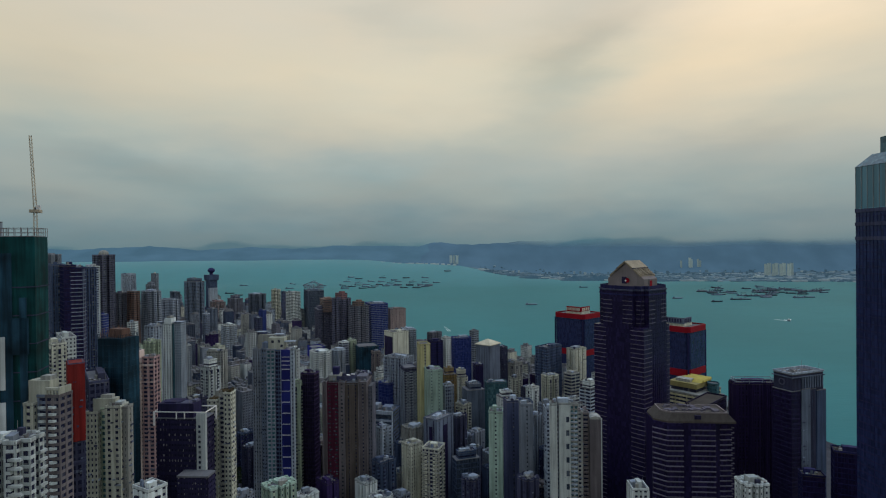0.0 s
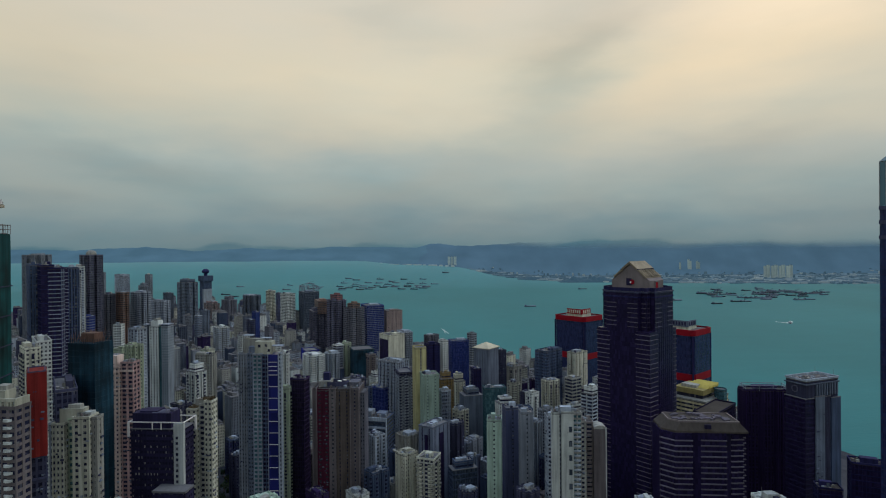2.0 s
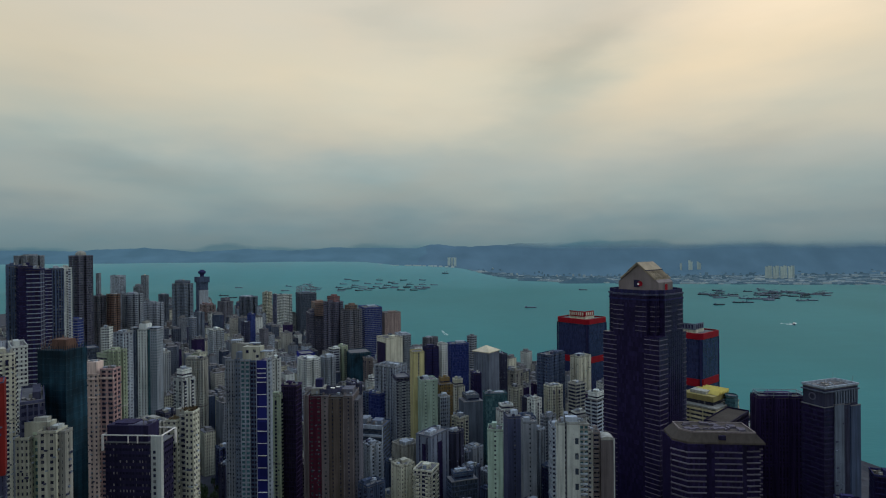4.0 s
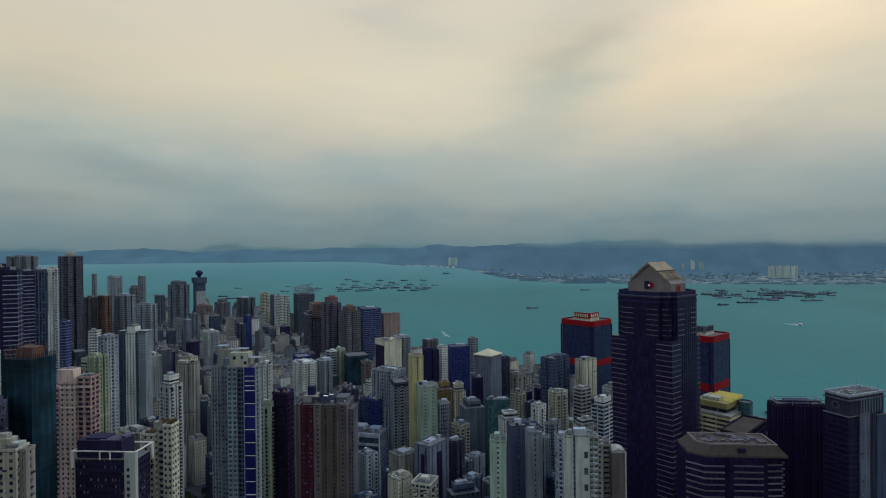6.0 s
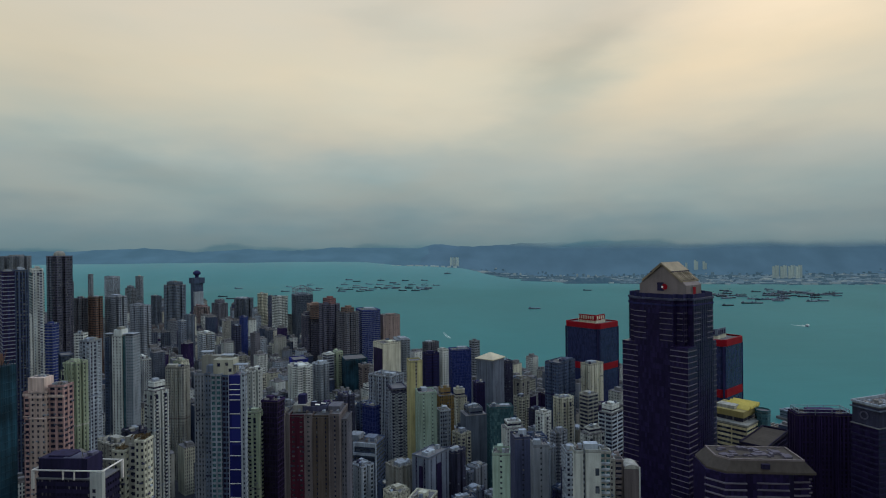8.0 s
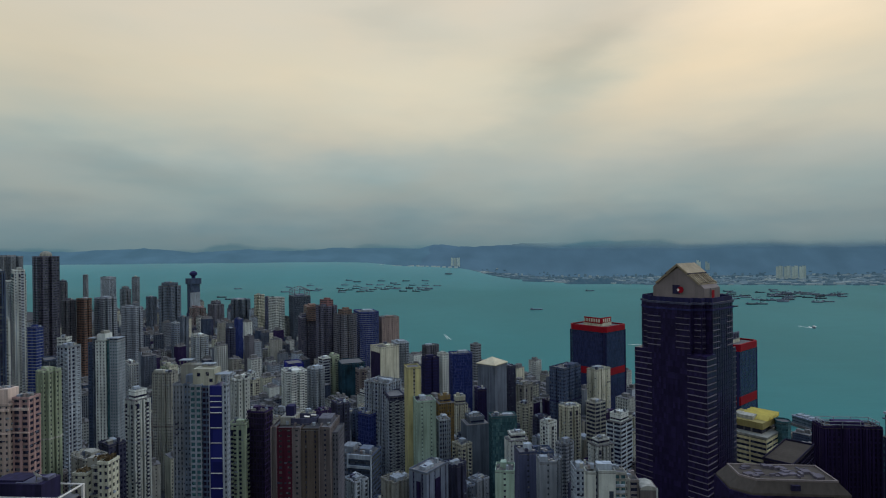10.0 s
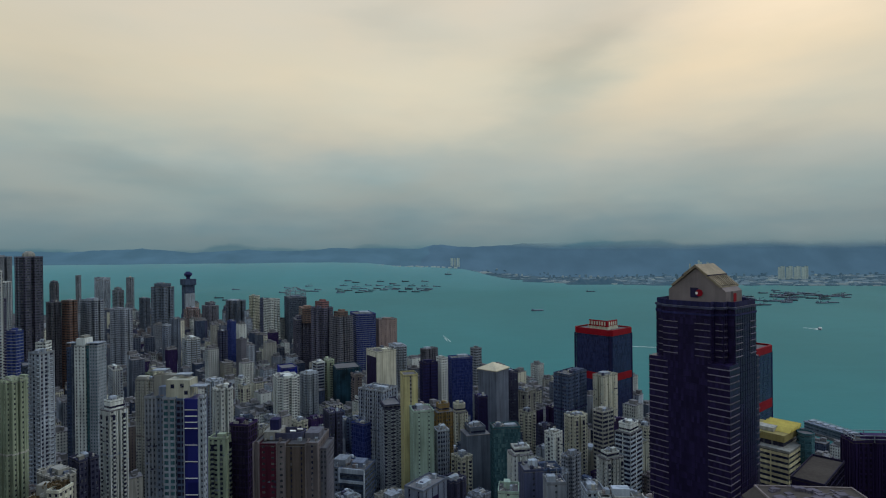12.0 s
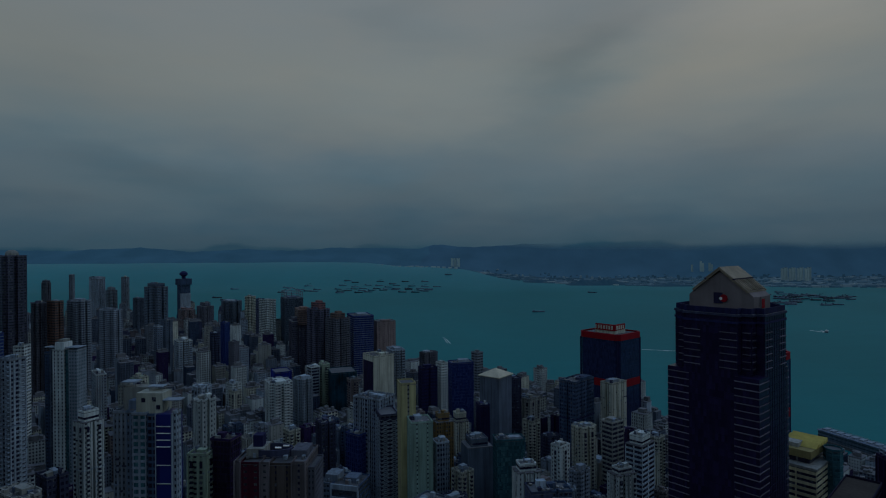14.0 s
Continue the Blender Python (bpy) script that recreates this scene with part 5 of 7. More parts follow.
def roof_clutter(ob, x0, x1, y0, y1, z, seed, n=12, high=2.2):
    """Tanks, huts, pipes, railings and aerials on a roof."""
    rng = random.Random(seed)
    for mat in (METAL, WALL["ltgrey"], WALL["tan"]):
        g = Geo()
        for _ in range(n // 3):
            g.box(rng.uniform(x0 + 1, x1 - 1), rng.uniform(y0 + 1, y1 - 1), z, rng.uniform(0.7, 2.6), rng.uniform(0.7, 2.6), rng.uniform(0.5, high))
        if mat is METAL:
            for _ in range(5):
                x, y = rng.uniform(x0, x1), rng.uniform(y0, y1)
                g.beam((x, y, z), (x, y, z + rng.uniform(2, 5)), 0.1)
            for _ in range(3):
                y = rng.uniform(y0, y1)
                g.beam((x0, y, z + 0.6), (x1, y, z + 0.6), 0.18)
        part("roof_plant", g, mat, ob, "", "stuff")


def balconies(ob, cx, y0, w, h, top, wall, out=1.5, name="balcony"):
    """A stack of rounded balconies, one for each storey, on the front."""
    g = Geo()
    for i in range(int((top - h) / 3.0)):
        z = top - 3.0 * (i + 1)
        arc = [(cx + w / 2 * math.cos(math.pi * (1 + k / 8)), y0 + 0.2 + out * math.sin(math.pi * (1 + k / 8))) for k in range(9)]
        g.prism(arc, z, z + 0.95, True, True)
    part(name, g, WALL[wall], ob, "stack of rounded balconies", "stuff")


def roof_shrubs(ob, x0, x1, y0, y1, z, seed, n=60):
    rng = random.Random(seed)
    g = Geo()
    for _ in range(n):
        c = Vector((rng.uniform(x0, x1), rng.uniform(y0, y1), z + rng.uniform(0.2, 1.8)))
        for _ in range(4):
            nn = Vector((rng.gauss(0, 1), rng.gauss(0, 1), rng.gauss(0, 1))).normalized()
            u = nn.orthogonal().normalized() * rng.uniform(0.4, 0.9)
            v = nn.cross(u)
            o = c + Vector((rng.gauss(0, 0.4), rng.gauss(0, 0.4), rng.gauss(0, 0.3)))
            g.poly([tuple(o + u), tuple(o + v * 0.7), tuple(o - u), tuple(o - v * 0.7)])
    part("roof_shrubs", g, DRY_FOLIAGE, ob, "dry brown roof garden shrubs", "stuff")


DRY_FOLIAGE = wall_material("dry_brown_leaves", (0.11, 0.085, 0.05), 0.9, 0.3)


def pink_tower():
    ob, zg = hero("apartment_tower", "faded pink and cream apartment tower with stained walls", -229.8, 432.0, -3, 17)
    wing(ob, -13.2, -6.2, -5.5, 1.5, 165.5 - zg, "wide_windows", "pink")
    wing(ob, -6.2, 3.4, -9.8, 0.5, 166.8 - zg, "punched", "palepink")
    wing(ob, 3.4, 12.4, -7.6, 0.6, 169.8 - zg, "wide_windows", "pink")
    block(ob, "roof_house", -9.0, 0.8, -7.5, 0, 166.5 - zg, 175.0 - zg, WALL["palepink"], "stepped pale roof house")
    block(ob, "roof_house", -11.8, -5.0, -4, 1, 165.0 - zg, 171.5 - zg, WALL["pink"])
    g = Geo()
    for x0, x1, y in ((-6.4, 3.6, -9.9), (3.2, 12.6, -7.7), (-13.4, -6.0, -5.6)):
        g.box((x0 + x1) / 2, y - 0.3, 164.0 - zg, x1 - x0, 0.6, 1.4)
        g.box((x0 + x1) / 2, y - 0.2, 152.0 - zg, x1 - x0, 0.5, 0.5)
    part("cornice", g, WALL["palepink"], ob)
    roof_clutter(ob, 3, 11, -6, -0.5, 169.9 - zg, 3)
    roof_clutter(ob, -8.5, 0.5, -6.5, -1, 175.0 - zg, 4, 6, 1.3)


def black_tower_neighbour():
    """Cream flats with a planted roof."""
    ob, zg = hero("apartment_tower", "cream apartment tower with a planted brown roof terrace", -143.6, 366.0, -4, 12)
    wing(ob, -7.6, -1.6, -9.0, -1, 155.4 - zg, "punched", "cream")
    wing(ob, -1.6, 2.2, -6.0, 0, 157.4 - zg, "wide_windows", "beige")
    wing(ob, 2.2, 6.8, -7.6, -0.5, 159.6 - zg, "punched_fine", "cream")
    block(ob, "roof_house", -4.5, 2.0, -4.5, -0.8, 157.0 - zg, 161.0 - zg, WALL["beige"])
    roof_shrubs(ob, -1, 6, -5, -1, 159.8 - zg, 6)
    roof_shrubs(ob, -7, -2, -8, -2, 155.6 - zg, 7, 30)
    bay_windows([(-7.6, -9.0), (-1.6, -9.0), (-1.6, -1), (-7.6, -1)], 150.0 - zg, "cream", ob, random.Random(2))


def cream_balcony_tower():
    ob, zg = hero("apartment_tower", "cream apartment tower with rounded balconies and a tall stepped crown", -179.3, 258.0, -4, 12)
    wing(ob, -8.0, -3.6, -7.4, 1, 183.0 - zg, "punched", "cream")
    # these two wings are painted darker for the shade of deep balcony recesses
    wing(ob, -3.6, 1.4, -5.0, 1.5, 186.0 - zg, "wide_windows", "grey")
    wing(ob, 1.4, 7.8, -6.4, 1.5, 186.4 - zg, "wide_windows", "taupe")
    block(ob, "crown", -7.8, 2.0, -4.6, 1, 182.6 - zg, 193.2 - zg, WALL["cream"], "plain cream crown block")
    block(ob, "crown_cap", -3.0, 1.6, -3.6, 0.5, 193.2 - zg, 195.0 - zg, WALL["beige"])
    g = Geo()
    for k in range(5):
        g.box(2.0 + k * 1.35, -6.1, 186.2 - zg, 0.5, 0.7, 3.4)
    g.box(4.7, -6.1, 189.4 - zg, 6.8, 1.0, 1.1)
    g.box(7.3, -2.4, 186.2 - zg, 0.8, 7, 4.3)
    part("roof_arcade", g, WALL["cream"], ob, "open cream arcade on the roof edge")
    balconies(ob, -1.2, -5.0, 4.2, 60.0, 184.0 - zg, "white", 1.6)
    balconies(ob, 4.4, -6.4, 3.6, 60.0, 184.5 - zg, "white", 1.4)
    roof_clutter(ob, 2, 7, -5, 1, 186.6 - zg, 12, 9, 1.5)


def cream_paired_tower():
    ob, zg = hero("apartment_tower", "cream apartment tower in two bays with deep window columns", -184.6, 311.0, 2, 15)
    wing(ob, -12.6, -8.4, -3.4, 1, 163.0 - zg, "wide_windows", "midgrey")
    wing(ob, -8.4, -2.6, -8.2, 0, 164.2 - zg, "punched_fine", "cream")
    wing(ob, -2.6, 1.2, -5.0, 0.4, 165.6 - zg, "wide_windows", "greenish", "teal")
    wing(ob, 1.2, 9.2, -8.0, 0.2, 167.0 - zg, "punched", "cream")
    wing(ob, 9.2, 12.0, -6.0, -0.4, 166.2 - zg, "slits", "beige")
    block(ob, "roof_house", -6.5, 5.0, -5, -0.2, 164.0 - zg, 171.2 - zg, WALL["cream"], "cream roof house")
    block(ob, "water_tank", -3.0, 3.0, -4, -1, 171.2 - zg, 173.0 - zg, WALL["beige"])
    block(ob, "roof_house", 2.0, 8.5, -5, -0.5, 167.0 - zg, 169.4 - zg, WALL["white"])
    roof_clutter(ob, 2, 8, -7, -1, 167.1 - zg, 22)


def blue_fin_tower():
    """Grey and cream apartment tower with a tall blue glazed strip and stepped cream roof house."""
    ob, zg = hero("apartment_tower", "grey apartment tower with a tall blue glass strip", -133.5, 456.0, -2, 22)
    t = 171.5 - zg
    wing(ob, -20.4, -12.6, -7.0, 3, t - 1.4, "punched_fine", "dusty_grey")
    wing(ob, -12.6, -6.8, -9.6, 2.6, t - 0.6, "punched_fine", "dusty_slate")
    wing(ob, -6.8, -0.4, -14.6, -3.5, t, "teal_windows", "midgrey")
    wing(ob, -0.4, 4.4, -13.6, -3.6, t - 0.8, "blue_windows", "slate")
    wing(ob, 12.0, 13.8, -14.2, -10, t + 0.6, "punched_fine", "ltgrey")
    strip = block(ob, "blue_strip", 4.6, 11.9, -15.2, -5, 0, t + 0.4, GLASS["strip"], "deep blue glazed strip with pale lines")
    line = Geo()
    line.box(8.25, -15.4, 0, 6.4, 0.35, 0.35)
    me = line.mesh("strip_line", WHITE_METAL)
    for i in range(14):
        o = part("strip_line", me, None, strip)
        o.location.z = t - 5.2 - (i * 3.1 if i < 4 else 9.3 + (i - 3) * 8.4)
    g = Geo()
    g.box(4.4, -14.9, 0, 0.5, 0.9, t + 0.8)
    g.box(12.0, -15.0, 0, 0.5, 0.9, t + 0.8)
    part("strip_edge", g, WALL["ltgrey"], ob)
    house = block(ob, "roof_house", -6.0, 6.4, -12.5, -4, t - 0.4, t + 9.4, WALL["cream"], "cream stepped roof house")
    for px, pz in ((-2.6, 6.2), (2.4, 6.6), (4.4, 3.0)):
        block(house, "window", px - 0.9, px + 0.9, -12.7, -12.3, t + pz - 1.0, t + pz + 1.0, GLASS["dark"])
    block(ob, "roof_wall", -17.0, -4.0, -3.9, 2.0, t - 1.0, t + 10.0, WALL["beige"], "pale upper storey wall")
    block(ob, "roof_house", -12.0, -6.0, -8.5, -4, t - 0.6, t + 5.0, WALL["grey"])
    for x0, x1, y0, y1, z in ((-3.0, 4.0, -8, -3.6, 11.0), (6.6, 14.5, -13, -7.5, 6.0), (-18.2, -11.0, -4, 1.5, 12.2)):
        c = block(ob, "roof_canopy", x0, x1, y0, y1, t + z, t + z + 0.45, WALL["ltgrey"], "pale roof canopy")
        g = Geo()
        for px in (x0 + 0.5, x1 - 0.5):
            for py in (y0 + 0.5, y1 - 0.5):
                g.beam((px, py, t - 0.5), (px, py, t + z), 0.25)
        part("canopy_post", g, METAL, c)
    roof_clutter(ob, -14, 8, -9, -4, t + 0.2, 9, 24, 3.0)


def twin_coloured_tower():
    """Broad tower, one half dark red with pale window dots, the other tan with a brown recess."""
    ob, zg = hero("apartment_tower", "broad apartment tower with a dark red half and a tan half", -84.5, 478.0, -2, 24)
    t = 140.0 - zg
    wing(ob, -18.4, -15.4, -11.5, 12, t, "blank", "taupe")
    wing(ob, -15.4, -5.2, -12.2, 12, t - 0.6, "dotted", "redbrown")
    wing(ob, -5.2, -0.6, -12.6, 12, t - 0.3, "dotted", "taupe")
    wing(ob, -0.6, 10.8, -11.4, 12, t - 1.2, "slits", "ochrebrown")
    wing(ob, 10.8, 17.6, -12.4, 12, t, "slits", "taupe")
    wing(ob, 17.6, 21.0, -8.0, 10, t - 4.5, "punched_fine", "dusty_brown")
    g = Geo()
    for x in (-18.2, -15.3, -5.2, -0.7, 10.8, 17.4):
        g.box(x, -12.7, 0, 0.7, 1.1, t + 1.0)
    part("pilaster", g, WALL["taupe"], ob, "pale upright pilasters", "stuff")
    g, k = Geo(), 28
    ring = [(-3 + 10.5 * math.cos(2 * math.pi * i / k), 0 + 6.0 * math.sin(2 * math.pi * i / k)) for i in range(k)]
    g.ring(ring, inset(ring, 0.6), t, t + 4.0)
    g.prism(list(reversed(inset(ring, 0.6))), t, t + 4.0, False)
    part("roof_ring", g, WALL["dkgrey"], ob, "dark oval roof wall")
    block(ob, "water_tank", -12.5, -7.5, -2, 3, t + 4.0, t + 10.5, WALL["navy"], "dark blue tank house")
    block(ob, "roof_house", -15.0, -6.0, -5, 7, t, t + 4.6, WALL["beige"])
    block(ob, "roof_house", 8.0, 16.0, -4, 8, t, t + 3.6, WALL["dusty_brown"])
    for x, y in ((0.5, -2.0), (3.8, 1.0)):
        o = block(ob, "roof_vent", -1.6, 1.6, -0.5, 0.5, 0, 0.5, WHITE_METAL, "white roof vent")
        o.matrix_basis = pose(x, y, t + 4.0, 20, 10, 30)
    roof_clutter(ob, -15, 16, -9, 9, t + 0.2, 31, 24, 2.4)


def white_crowned_slab():
    ob, zg = hero("office_tower", "slate office slab with a white crown frame and edge fin", -66.0, 572.0, -14, 19)
    t = 88.5 - zg
    wing(ob, -15, -6, -9, 11, t, "office", "dusty_slate")
    wing(ob, -6, 13.2, -10.5, 11, t, "fin_bands", "slate", "slate")
    g = Geo()
    g.box(3.6, -10.9, t - 9.0, 19.6, 0.9, 2.0)
    g.box(3.6, -10.9, t - 2.0, 19.6, 0.9, 3.4)
    for x in (-6.0, 13.0):
        g.box(x, -10.9, 0 if x > 0 else t - 9, 0.9, 1.2, t + 1.4 if x > 0 else 10.4)
    part("crown_frame", g, WALL["ltgrey"], ob, "white frame round the top storeys")
    block(ob, "roof_house", -13, -4, -5, 6, t, t + 5.0, WALL["midgrey"], "pale roof house")
    block(ob, "roof_house", 0, 9, -3, 7, t, t + 3.2, WALL["grey"])
    roof_clutter(ob, -14, 12, -8, 9, t + 0.2, 41, 18, 3.0)


def white_slit_tower():
    ob, zg = hero("apartment_tower", "white slab tower with a dark window slit and green glazed bays", 76.0, 393.0, -3, 13)
    t = 143.5 - zg
    wing(ob, -9.6, -5.2, -6.4, -1, t - 0.8, "blank", "chalk")
    wing(ob, -5.2, -4.0, -5.2, -1, t - 2.0, "wide_windows", "midgrey")
    wing(ob, -4.0, 3.6, -7.4, -0.6, t, "blank", "chalk")
    wing(ob, 3.6, 9.0, -5.0, 0, t - 1.6, "teal_windows", "beige")
    g = Geo()
    for i in range(8):
        g.box(1.6, -7.55, t - 12 - i * 9.0, 2.0, 0.2, 3.6)
    part("stair_window", g, GLASS["slate"], ob, "", "stuff")
    block(ob, "roof_house", -4.5, 2.5, -5.5, -1.5, t, t + 3.4, WALL["ltgrey"])
    balconies(ob, 6.2, -5.0, 4.6, 40.0, t - 4.0, "ltgrey", 1.2)
    roof_clutter(ob, -9, 8, -5, -1, t + 0.2, 51, 15, 2.6)


def tan_balcony_tower():
    ob, zg = hero("apartment_tower", "tan apartment tower with dark stacked balconies and a rounded top", 97.5, 412.0, -3, 12)
    t = 131.5 - zg
    wing(ob, -9.4, -5.2, -7.0, 2, t, "punched", "beige")
    wing(ob, -5.2, -0.4, -5.2, 2, t - 1.0, "wide_windows", "tan")
    wing(ob, -0.4, 7.6, -7.6, 2, t - 4.0, "blank", "taupe")
    balconies(ob, -2.8, -5.2, 4.4, 40.0, t - 6.0, "tan", 1.8)
    g, k = Geo(), 8
    arc = [(3.6 + 4.1 * math.cos(math.pi * i / k), t - 4.0 + 2.2 * math.sin(math.pi * i / k)) for i in range(k + 1)]
    for (x0, z0), (x1, z1) in zip(arc, arc[1:]):
        g.poly([(x0, -7.8, z0), (x0, 1.8, z0), (x1, 1.8, z1), (x1, -7.8, z1)])
    g.poly([(x, -7.8, z) for x, z in arc])
    part("vaulted_top", g, WALL["beige"], ob, "rounded pale roof vault")
    block(ob, "edge_fin", 7.3, 8.0, -8.0, -6.9, 0, t - 3.0, WALL["white"], "white edge fin")
    roof_clutter(ob, -9, -1, -5, 1.5, t + 0.2, 61, 12, 3.0)


def slate_crown_tower():
    """Dark banded office tower with grey columns and a white-rimmed open crown."""
    ob, zg = hero("office_tower", "dark banded office tower with grey columns and white rimmed crown", 271.0, 451.0, 21, 20)
    t = 137.0 - zg
    wing(ob, -18.0, -8.0, -8.6, 8, t, "fin_bands", "black", "navy", 0)
    wing(ob, -8.0, 1.0, -9.4, 8, t + 1.0, "blank", "dusty_slate", "slate", 0)
    wing(ob, 1.0, 9.0, -8.2, 8, t, "wide_windows", "slate", "navy", 0)
    wing(ob, 9.0, 19.0, -8.8, 7, t - 1.5, "blank", "slate", "slate", 0)
    wing(ob, -16.6, 16.6, -8.2, 7.6, t + 12.0, "blank", "dkgrey", "navy", 0)
    rim = [(-17.2, -8.8), (17.2, -8.8), (17.2, 8.2), (-17.2, 8.2)]
    g = Geo()
    g.ring(rim, inset(rim, 0.9), t + 12.6, t + 14.0)
    g.prism(list(reversed(inset(rim, 0.9))), t + 12.0, t + 14.0, False)
    part("crown_rim", g, WALL["ltgrey"], ob, "pale rim round the open roof")
    g = Geo()
    for i in range(9):
        g.box(-6.5 + i * 2.7, -8.7, t + 1.0, 1.0, 1.0, 9.6)
    part("crown_fin", g, WALL["dusty_slate"], ob, "upright grey crown fins", "stuff")
    g = Geo()
    g.ring(inset(rim, -0.4), inset(rim, 0.6), t + 9.8, t + 10.5)
    part("crown_ledge", g, WALL["grey"], ob)
    g, k = Geo(), 18
    o = [(math.cos(2 * math.pi * i / k) * 2.6, math.sin(2 * math.pi * i / k) * 2.6) for i in range(k)]
    g.ring(o, [(x * 0.72, y * 0.72) for x, y in o], 0, 0.3)
    d = part("wall_emblem", g, WALL["dusty_plum"], ob, "round ring emblem")
    d.matrix_basis = pose(-17.4, 0.0, t + 6.0, 90, 0, -90)
    roof_clutter(ob, -14, 14, -6, 6, t + 12.2, 71, 15, 1.8)
    g = Geo()
    for x, y in ((-15, -7), (12, 6), (15, -6)):
        g.beam((x, y, t + 12), (x, y, t + 18.5), 0.14)
    part("aerial", g, METAL, ob)


def white_teal_tower():
    ob, zg = hero("apartment_tower", "white apartment tower with teal glazed flanks and a stepped top", -319.0, 667.0, -4, 19)
    t = 163.0 - zg
    wing(ob, -17.0, -11.0, -4.0, 5, t - 3.0, "wide_windows", "slate", "slate")
    wing(ob, -11.0, -6.4, -6.0, 5, t - 0.6, "teal_windows", "dusty_slate", "slate")
    wing(ob, -6.4, 3.4, -8.6, 5, t, "punched", "white")
    wing(ob, 3.4, 6.6, -6.6, 5, t - 1.0, "teal_windows", "tealglass", "teal")
    wing(ob, 6.6, 14.0, -7.2, 5, t - 0.4, "punched_fine", "ltgrey", "teal")
    block(ob, "crown", -5.4, 2.6, -7, 3, t, t + 6.6, WALL["white"], "stepped pale crown")
    block(ob, "crown_cap", -3.0, 1.0, -6, 2, t + 6.6, t + 9.0, WALL["beige"])
    block(ob, "roof_canopy", -16.5, -6.0, -5.5, 4, t + 2.0, t + 2.5, WALL["ltgrey"])
    block(ob, "roof_canopy", 4.0, 15.0, -7.6, 4, t + 2.2, t + 2.7, WALL["ltgrey"])
    block(ob, "lift_house", -13.0, -8.0, -2, 4, t - 1.0, t + 2.0, WALL["slate"])
    block(ob, "lift_house", 5.0, 12.0, -4, 4, t - 1.0, t + 2.2, WALL["slate"])
    roof_clutter(ob, -15, 13, -5, 4, t + 0.6, 81, 15, 3.0)


for build in (white_teal_tower, pink_tower, black_tower_neighbour, cream_balcony_tower, cream_paired_tower, blue_fin_tower, twin_coloured_tower, white_crowned_slab,
              white_slit_tower, tan_balcony_tower, slate_crown_tower):
    build()


# ---- towers of the city ----
tower("apartment_tower", "narrow pale yellow apartment tower", -31.5, 466.0, 11.5, 12.3, -48, 91.0, "flats", "cream", "rect", "std")
tower("apartment_tower", "cream apartment tower with deep stacked balconies", -14.0, 454.9, 13.7, 15.0, -20, 92.0, "balcony", "cream", "rect", "std")
red_top = tower("scaffolded_tower", "narrow dark tower with rust red netting round its upper storeys", -179.4, 273.9, 13.0, 6.0, -55, 196.5, "office", "dkgrey", "rect", "none")
g = Geo()
net = [(px + 0.2 * math.sin(i * 2.1), py + 0.15 * math.cos(i * 1.7)) for i, (px, py) in enumerate([(-7.0 + 1.75 * k, -3.5) for k in range(9)] + [(7.0, -3.5 + 1.4 * k) for k in range(1, 6)]
       + [(7.0 - 1.75 * k, 3.5) for k in range(1, 9)] + [(-7.0, 3.5 - 1.4 * k) for k in range(1, 5)])]
z_top = 197.3 - ground_z(-179.4, 273.9) + 1
g.prism(net, z_top - 36.0, z_top)
part("netting", g, WALL["red"], red_top, "sagging rust red netting")
tower("office_tower", "dark block with a white roof hut", -199.2, 322.9, 37.3, 9.0, -55, 179.3, "office", "dkgrey", "rect", "std")
tower("apartment_tower", "cream slab block of flats", -290.0, 424.7, 18.4, 9.0, -45, 181.3, "flats", "cream", "rect", "std")
tower("apartment_tower", "white slab block of flats", -296.3, 445.4, 32.7, 9.0, -50, 183.7, "grid", "white", "rect", "std")
tower("office_tower", "slate tower with fine vertical ribs", -348.0, 512.4, 24.7, 9.0, -50, 236.5, "stripes", "slate", "rect", "std")
tower("office_tower", "dark navy tower with sheer glass sides", -325.0, 492.4, 24.7, 9.0, -50, 236.0, "glass", "navy", "rect", "std")
tower("office_tower", "navy tower with pale horizontal bands", -314.6, 490.0, 9.0, 11.7, 20, 233.8, "lined", "navy", "rect", "std")
tower("office_tower", "navy tower with faint pale bands", -385.2, 602.2, 24.8, 9.0, -48, 229.2, "lined", "navy", "rect", "std")
tower("apartment_tower", "slim white apartment tower", -392.1, 632.1, 23.9, 9.0, -50, 187.2, "flats", "white", "rect", "none")
tower("office_tower", "dark purple tower with sheer glass sides", -122.8, 506.8, 12.6, 11.1, -12, 139.4, "glass", "purple", "rect", "std")
tower("office_tower", "dark grey office tower", 50.3, 476.9, 12.5, 10.9, -82, 121.9, "plain", "dusty_navy", "rect", "std")
tower("office_tower", "slim grey office tower with flat roof", 57.7, 445.7, 11.1, 9.0, -88, 127.3, "plain", "dusty_grey", "rect", "std")
tower("apartment_tower", "pale grey narrow apartment tower", 75.2, 435.8, 11.2, 9.0, -88, 126.9, "grid", "ltgrey", "rect", "std")
tower("office_tower", "small dark navy glazed block", 35.6, 696.8, 11.6, 9.4, -75, 105.9, "glass", "navy", "rect", "std")
tower("office_tower", "slate tower with fine vertical stripes", -380.1, 611.2, 22.2, 9.0, -48, 230.2, "stripes", "slate", "rect", "std")
tower("apartment_tower", "white tower with small windows", -440.0, 716.3, 35.1, 9.0, -50, 227.8, "flats", "white", "rect", "std")
tower("apartment_tower", "pale green apartment tower with bays", -290.0, 727.7, 12.0, 11.1, -28, 124.1, "flats", "greenish", "rect", "std")
tower("apartment_tower", "white apartment tower with curved balconies in rows", -157.0, 204.0, 17.2, 11.5, -0, 184.0, "balcony", "white", "cross", "std")
